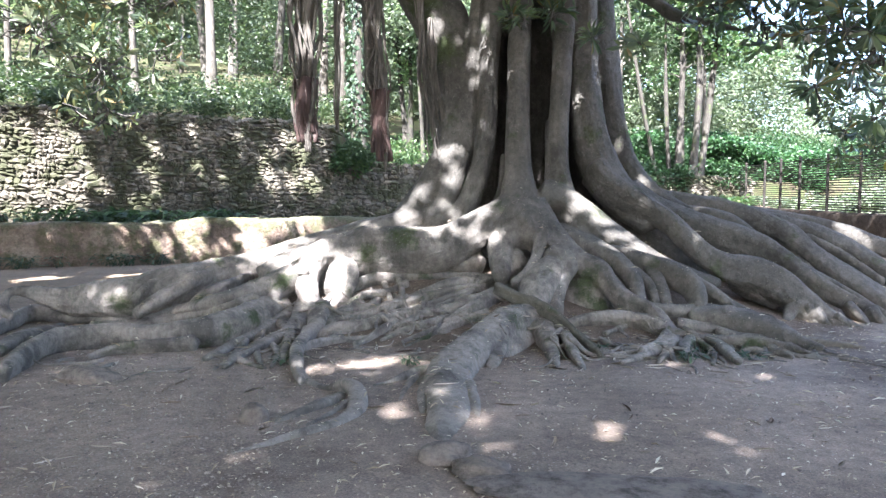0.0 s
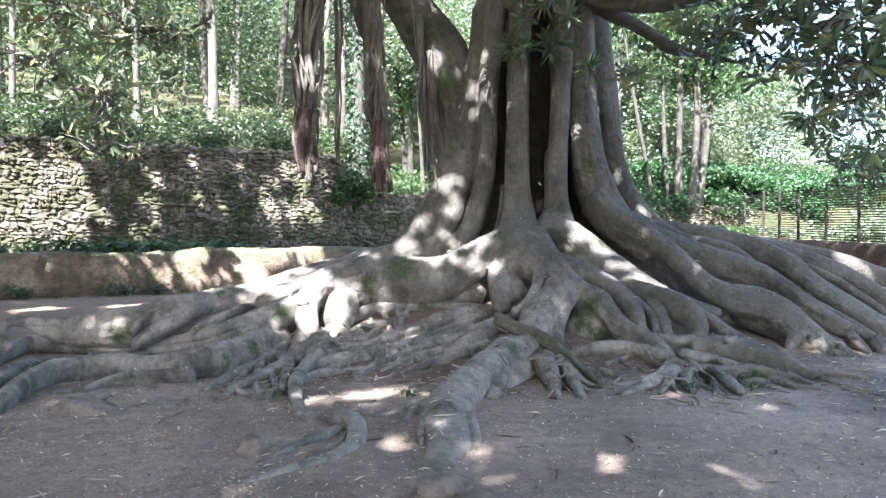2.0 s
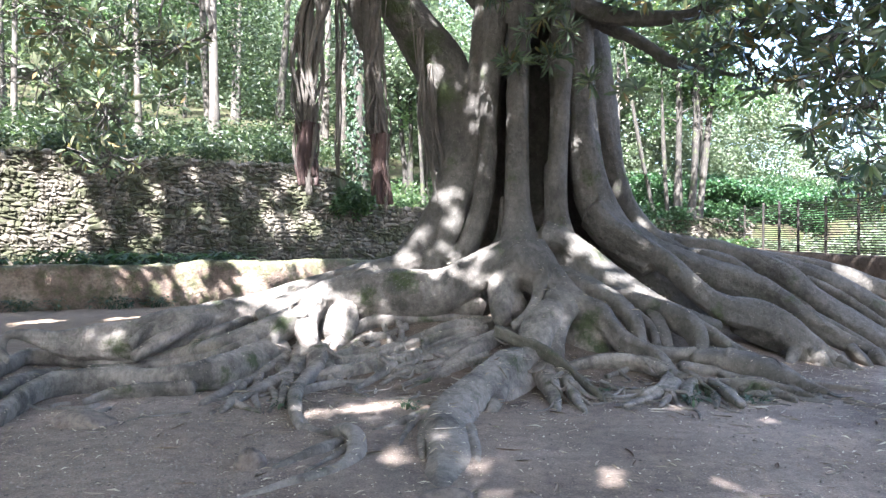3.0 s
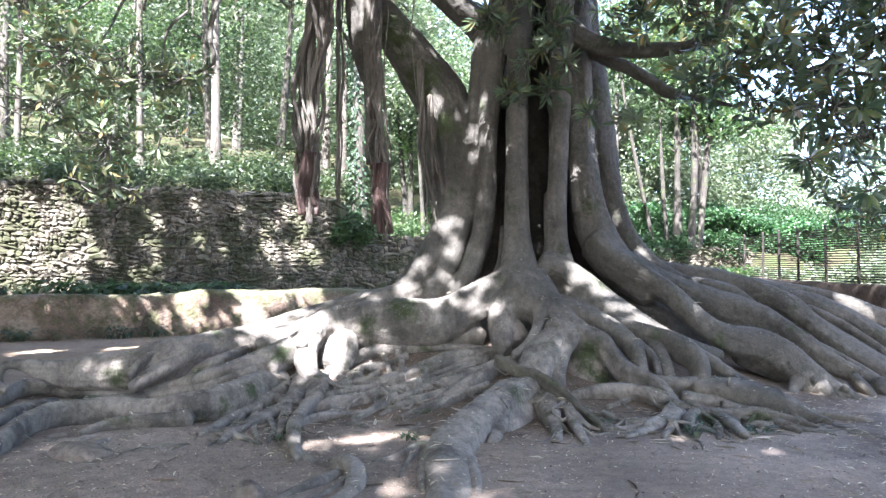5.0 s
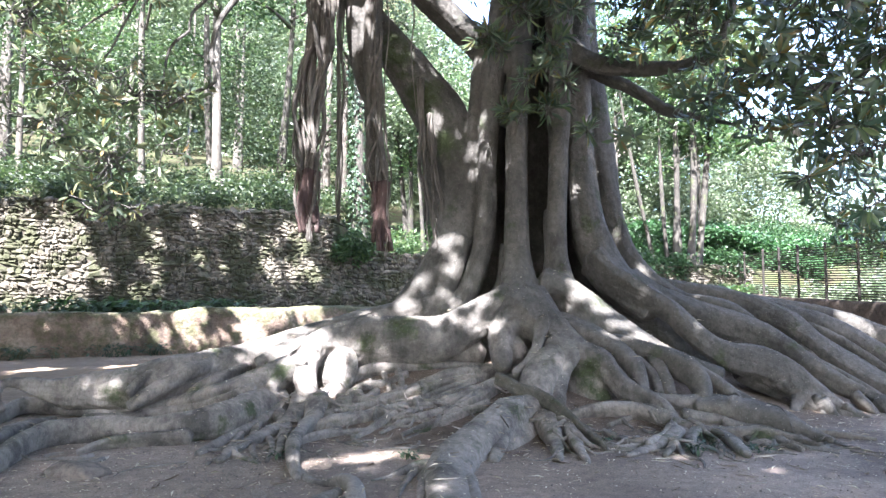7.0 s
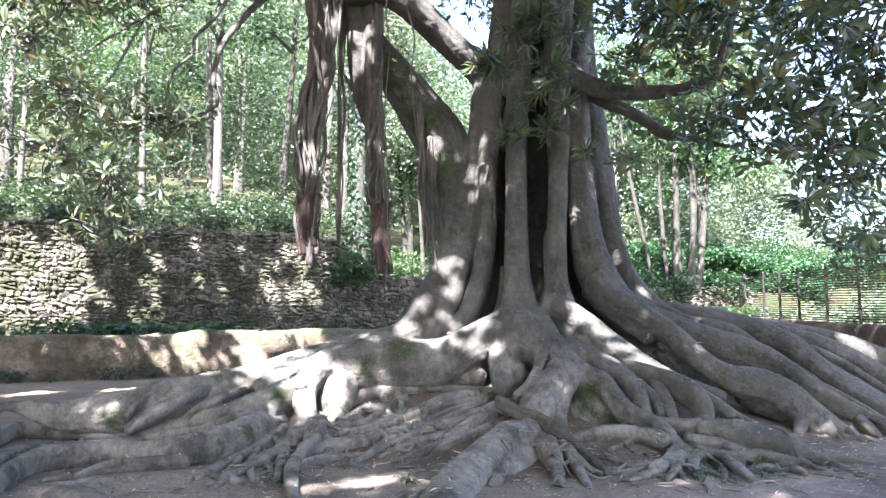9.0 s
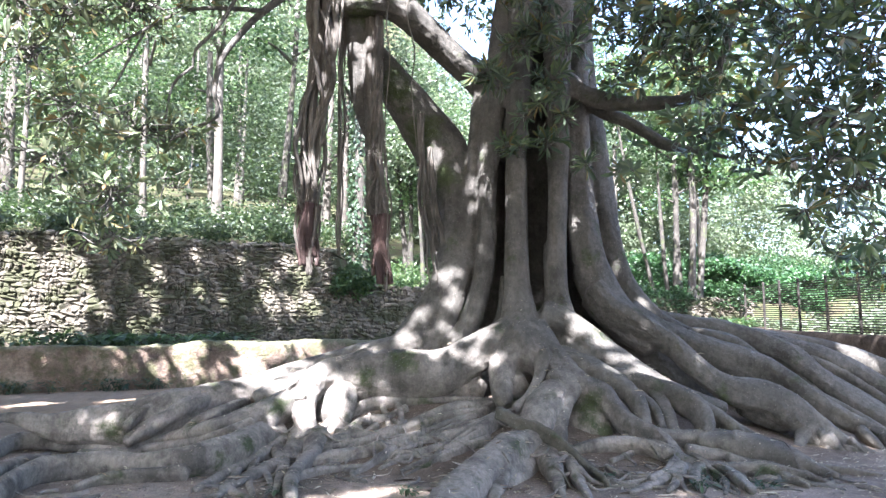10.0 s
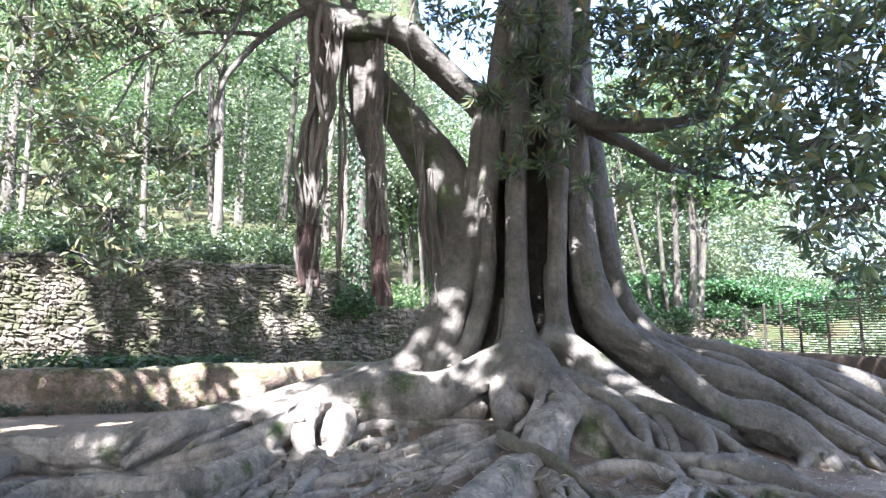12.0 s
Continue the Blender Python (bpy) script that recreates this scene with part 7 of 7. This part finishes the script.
# ---- small things on the ground ----
def dry_leaf_mesh(seed):
    """A curled fallen leaf, one long blade folded along its rib."""
    rnd = random.Random(seed)
    bm = bmesh.new()
    n = 6
    curl, twist = rnd.uniform(0.1, 0.5), rnd.uniform(-0.5, 0.5)
    rows = []
    for i in range(n + 1):
        t = i / n
        w = 0.19 * math.sin(math.pi * min(t * 0.97 + 0.03, 1)) ** 0.7 + 0.004
        a = twist * t
        z = curl * (t - 0.5) ** 2 + 0.02
        fold = rnd.uniform(0.3, 0.5)
        c = Vector((t - 0.5, 0.05 * math.sin(t * 3 + seed), z))
        l = Vector((0, math.cos(a) * w, fold * w + math.sin(a) * w))
        r = Vector((0, -math.cos(a) * w, fold * w - math.sin(a) * w))
        rows.append([bm.verts.new(c + l), bm.verts.new(c), bm.verts.new(c + r)])
    for p, q in zip(rows, rows[1:]):
        for j in (0, 1):
            bm.faces.new((p[j], p[j + 1], q[j + 1], q[j]))
    bmesh.ops.solidify(bm, geom=list(bm.faces), thickness=0.012)
    me = bpy.data.meshes.new("dry_leaf")
    bm.to_mesh(me)
    bm.free()
    for p in me.polygons:
        p.use_smooth = True
    me.materials.append(DRY_LEAF_PIECE)
    return me


def piece_leaf_material():
    m, nt, b = material("fallen_leaf", 0.75, 0.2)
    oi = nt.nodes.new("ShaderNodeObjectInfo")
    v, _ = coords(nt)
    col = ramp(nt, oi.outputs["Random"], (0.0, (0.13, 0.09, 0.06)), (0.3, (0.24, 0.19, 0.14)), (0.7, (0.38, 0.33, 0.26)), (1.0, (0.55, 0.50, 0.42)))
    col = mix(nt, 0.6, col, ramp(nt, fbm(nt, v, 40, 5), (0.3, (0.6, 0.6, 0.6)), (0.7, (1.3, 1.3, 1.3))), "MULTIPLY")
    nt.links.new(col, b.inputs["Base Color"])
    return m


DRY_LEAF_PIECE = piece_leaf_material()
LEAVES = [dry_leaf_mesh(k) for k in range(8)]


def lay_leaf(x, y, size, turn, rnd, label="pale dry fallen leaf curled on the bare earth"):
    o = new("fallen_leaf", LEAVES[rnd.randrange(8)])
    z = surface(x, y)
    o.matrix_world = Matrix.Translation((x, y, z - 0.002)) @ Euler((rnd.uniform(-0.15, 0.15), rnd.uniform(-0.1, 0.1), turn)).to_matrix().to_4x4() @ Matrix.Diagonal((size, size * rnd.uniform(0.22, 0.5), size * 0.5, 1))
    tagged(o, label, "leaf", "fallen leaves")


lr = random.Random(31)
for k in range(190):
    x, y = lr.uniform(-4.4, 5.2), 3.7 + 3.6 * lr.random() ** 0.8
    if lr.random() < 0.5:                                # more of them gather along the foot of the roots
        x, y = lr.uniform(-2.6, 4.2), lr.uniform(6.1, 7.6)
    lay_leaf(x, y, lr.uniform(0.09, 0.24), lr.uniform(0, 6.3), lr)
for k in range(78):                                      # small slivers
    lay_leaf(lr.uniform(-3.5, 4.5), 3.4 + 3.4 * lr.random(), lr.uniform(0.05, 0.12), lr.uniform(0, 6.3), lr)
lay_leaf(1.08, 4.86, 0.20, 1.2, lr, "large pale fallen leaf lying on the bare earth")
lay_leaf(2.5, 5.9, 0.22, 2.6, lr, "long pale dry leaf lying near the root tips")
lay_leaf(1.66, 6.55, 0.20, 0.4, lr, "brown curled leaf leaning against a root tip")


for k in range(26):                                      # a drift of leaves caught between two roots
    lay_leaf(4.07 + lr.gauss(0, 0.12), 8.31 + lr.gauss(0, 0.10), lr.uniform(0.08, 0.15), lr.uniform(0, 6.3), lr, "dry leaves drifted together between two roots")


def litter():
    """Grit, bark crumbs and leaf scraps scattered over the earth."""
    rng = np.random.default_rng(3)
    n = 8200
    x = rng.uniform(-6, 6.5, n)
    y = 3.2 + 6.5 * rng.random(n) ** 1.3
    z = np.array([surface(a, b) for a, b in zip(x.tolist(), y.tolist())]) + 0.002
    L = rng.uniform(0.012, 0.04, n) * np.where(rng.random(n) < 0.10, 3.2, 1.0)
    a = rng.uniform(0, 2 * np.pi, n)
    along = np.column_stack([np.cos(a), np.sin(a), rng.normal(0, 0.15, n)])
    up = np.array((0, 0, 1.0)) + 0.3 * unit(rng, n)
    ob = new("leaf_litter", leaf_mesh("leaf_litter", np.column_stack([x, y, z + L * 0.15]), along, up, L, np.where(L > 0.045, 0.16, 0.45) * L, DRY_LEAF))
    tagged(ob, "scraps of dry leaf and bark scattered on the earth", "litter", kind="stuff")
    m = 9000
    x = rng.uniform(-6, 4, m)
    y = 3.2 + 4.0 * rng.random(m) ** 1.2
    x = np.where(rng.random(m) < 0.6, -1.0 - np.abs(rng.normal(0, 2.2, m)), x)
    s = 0.004 + 0.010 * rng.random(m) ** 2
    oct_v = np.array([(1, 0, 0), (-1, 0, 0), (0, 1, 0), (0, -1, 0), (0, 0, 0.7), (0, 0, -0.7)], float)
    oct_f = np.array([(0, 2, 4), (2, 1, 4), (1, 3, 4), (3, 0, 4), (2, 0, 5), (1, 2, 5), (3, 1, 5), (0, 3, 5)])
    jit = rng.uniform(0.6, 1.3, (m, 6, 3))
    v = np.column_stack([x, y, land(x, y) + s * 0.3])[:, None] + oct_v[None] * jit * s[:, None, None]
    f = (np.arange(m)[:, None, None] * 6 + oct_f[None]).reshape(-1, 3)
    tagged(new("gravel", mesh_of("gravel", v.reshape(-1, 3), f, GRIT, False)), "small pale grit stones trodden into the earth", "gravel", kind="stuff")


litter()


def rock(x, y, sx, sy, sz, seed, label, turn=0.0):
    bm = bmesh.new()
    bmesh.ops.create_icosphere(bm, subdivisions=4, radius=1.0)
    for v in bm.verts:
        d = 1 + 0.28 * noise.noise(v.co * 1.1 + Vector((seed, 0, 0))) + 0.09 * noise.noise(v.co * 3.1 + Vector((0, seed, 0))) + 0.03 * noise.noise(v.co * 9)
        v.co = v.co * d
    for f in bm.faces:
        f.smooth = True
    me = bpy.data.meshes.new("rock")
    bm.to_mesh(me)
    bm.free()
    me.materials.append(ROCK)
    o = new("rock", me)
    o.matrix_world = Matrix.Translation((x, y, float(land(x, y)) + sz * 0.25)) @ Matrix.Rotation(turn, 4, "Z") @ Matrix.Diagonal((sx, sy, sz, 1))
    tagged(o, label, "rock")


rock(-1.33, 4.82, 0.105, 0.12, 0.10, 2.0, "rounded grey stone half sunk in the earth", 0.4)
rock(-3.08, 5.98, 0.26, 0.16, 0.085, 6.0, "flat grey-brown stone half sunk in the earth", -0.2)


rock(0.01, 4.10, 0.16, 0.14, 0.075, 11.0, "smooth flat grey stone bedded in front of a root", 0.25)
rock(0.22, 3.86, 0.17, 0.13, 0.07, 14.0, "flat pale grey stone flush with the earth", -0.3)
rock(0.92, 3.55, 0.80, 0.22, 0.032, 21.0, "long low pinkish-grey rock flush with the earth", -0.06)


def fallen_branch():
    rows = [(x, y, max(z, surface(x, y) + 0.5 * r), r) for x, y, z, r in FALLEN]
    v, f = tube(rows, 0.03, 14, 1.0, 0.3, 4.0)
    v = v + np.array([0.016 * noise.noise_vector((x * 9, y * 9, z * 9)) + 0.008 * noise.noise_vector((x * 24, y * 24, z * 24)) for x, y, z in v.tolist()])
    t = new("fallen_branch", mesh_of("fallen_branch", v, tris(f), MOSSY_BARK))
    tagged(t, "mossy broken branch lying across the roots", "branch")


FALLEN = [(0.62, 8.10, 0.56, 0.061), (0.86, 7.90, 0.46, 0.069), (1.06, 7.70, 0.32, 0.072), (1.27, 7.45, 0.20, 0.069), (1.45, 7.20, 0.09, 0.063), (1.55, 6.95, -0.02, 0.053), (1.57, 6.80, -0.10, 0.032)]
fallen_branch()


# ---- low plants ----
def plant(x, y, z, n, leaf, mat, seed, label, name="plant", tall=0.25, wide=0.3):
    """A tuft of arching leaves rising from one spot."""
    rng = np.random.default_rng(seed)
    t = thing(name, label, "plant", "low plants", at=(x, y, z))
    a = rng.uniform(0, 2 * np.pi, n)
    r = wide * np.sqrt(rng.random(n))
    h = tall * rng.uniform(0.2, 1.0, n)
    base = np.column_stack([np.cos(a) * r, np.sin(a) * r, h])
    al = np.column_stack([np.cos(a), np.sin(a), rng.uniform(-0.5, 0.4, n)]) + 0.5 * unit(rng, n)
    L = rng.uniform(0.6, 1.2, n) * leaf
    part("leaves", leaf_mesh("leaves", base, al, np.array((0, 0, 1.0)) + 0.4 * unit(rng, n), L, L * 0.42, mat, True), mat, t)
    pieces = []
    for k in range(0, n, 4):
        pieces.append(tube([(0.3 * base[k, 0], 0.3 * base[k, 1], -0.03, 0.006), (*(base[k] * 0.7), 0.005), (*base[k], 0.003)], 0.1, 4, 1.0, 0))
    v, f = joined(pieces)
    tagged(part("stem", mesh_of("stem", v, f, mat), mat, t), kind="stuff")


pr = random.Random(17)
for k in range(34):                                      # along the top of the terrace, behind the low wall
    x = pr.uniform(-13.0, -5.6)
    y = low_wall_y(x) + pr.uniform(0.5, 2.6)
    plant(x, y, float(land(x, y)), 46, 0.26, BRIGHT_LEAF if k % 3 else IVY_LEAF, 500 + k, "leafy green plant growing on the dark terrace soil", tall=0.35, wide=0.42)
for k in range(16):                                      # at the foot of the low wall
    x = -10.9 + pr.random() ** 1.5 * 4.0
    y = low_wall_y(x) - 0.42 - pr.uniform(0.0, 0.25)
    plant(x, y, float(land(x, y)), 30, 0.13, IVY_LEAF, 600 + k, "small dark green weed at the foot of the low wall", "weed", 0.3, 0.28)
for k in range(14):                                      # before the far stone wall
    x = pr.uniform(8.0, 13.5)
    y = 28.6 + pr.uniform(-0.6, 0.6)
    plant(x, y, float(land(x, y)), 36, 0.26, BRIGHT_LEAF, 700 + k, "green plant at the foot of the far stone wall", tall=0.4, wide=0.5)
for k, (x, y) in enumerate(((1.56, 7.11), (2.62, 7.03), (2.37, 6.64), (3.03, 6.79), (-0.34, 6.53), (-1.51, 6.61))):      # sprouts among the root tips
    plant(x, y, surface(x, y), 26, 0.07, IVY_LEAF, 800 + k, "small green sprouts among the root tips", "sprout", 0.08, 0.13)


# ---- stones of the walls: the nearest as pieces, the rest joined ----
def lay_stones():
    near = [j for j in stone_jobs if j[0] is wall_tall and 3.0 < j[1].translation.x < 10.0][:300]
    mine = {id(j) for j in near}
    for w, m, k in near:
        o = part("stone", STONES[k], STONE, w)
        o.matrix_basis = m
    for w in (wall_tall, wall_low, wall_far):
        rest = [j for j in stone_jobs if j[0] is w and id(j) not in mine]
        vs, fs, n = [], [], 0
        for _, m, k in rest:
            me = STONES[k]
            a = np.empty(len(me.vertices) * 3)
            me.vertices.foreach_get("co", a)
            mm = np.array(m)
            vs.append(a.reshape(-1, 3) @ mm[:3, :3].T + mm[:3, 3])
            me.calc_loop_triangles()
            t = np.empty(len(me.loop_triangles) * 3, np.int32)
            me.loop_triangles.foreach_get("vertices", t)
            fs.append(t.reshape(-1, 3) + n)
            n += len(vs[-1])
        if rest:
            tagged(part("stones", mesh_of("stones", np.vstack(vs), np.vstack(fs), STONE, False), STONE, w), kind="stuff")


lay_stones()
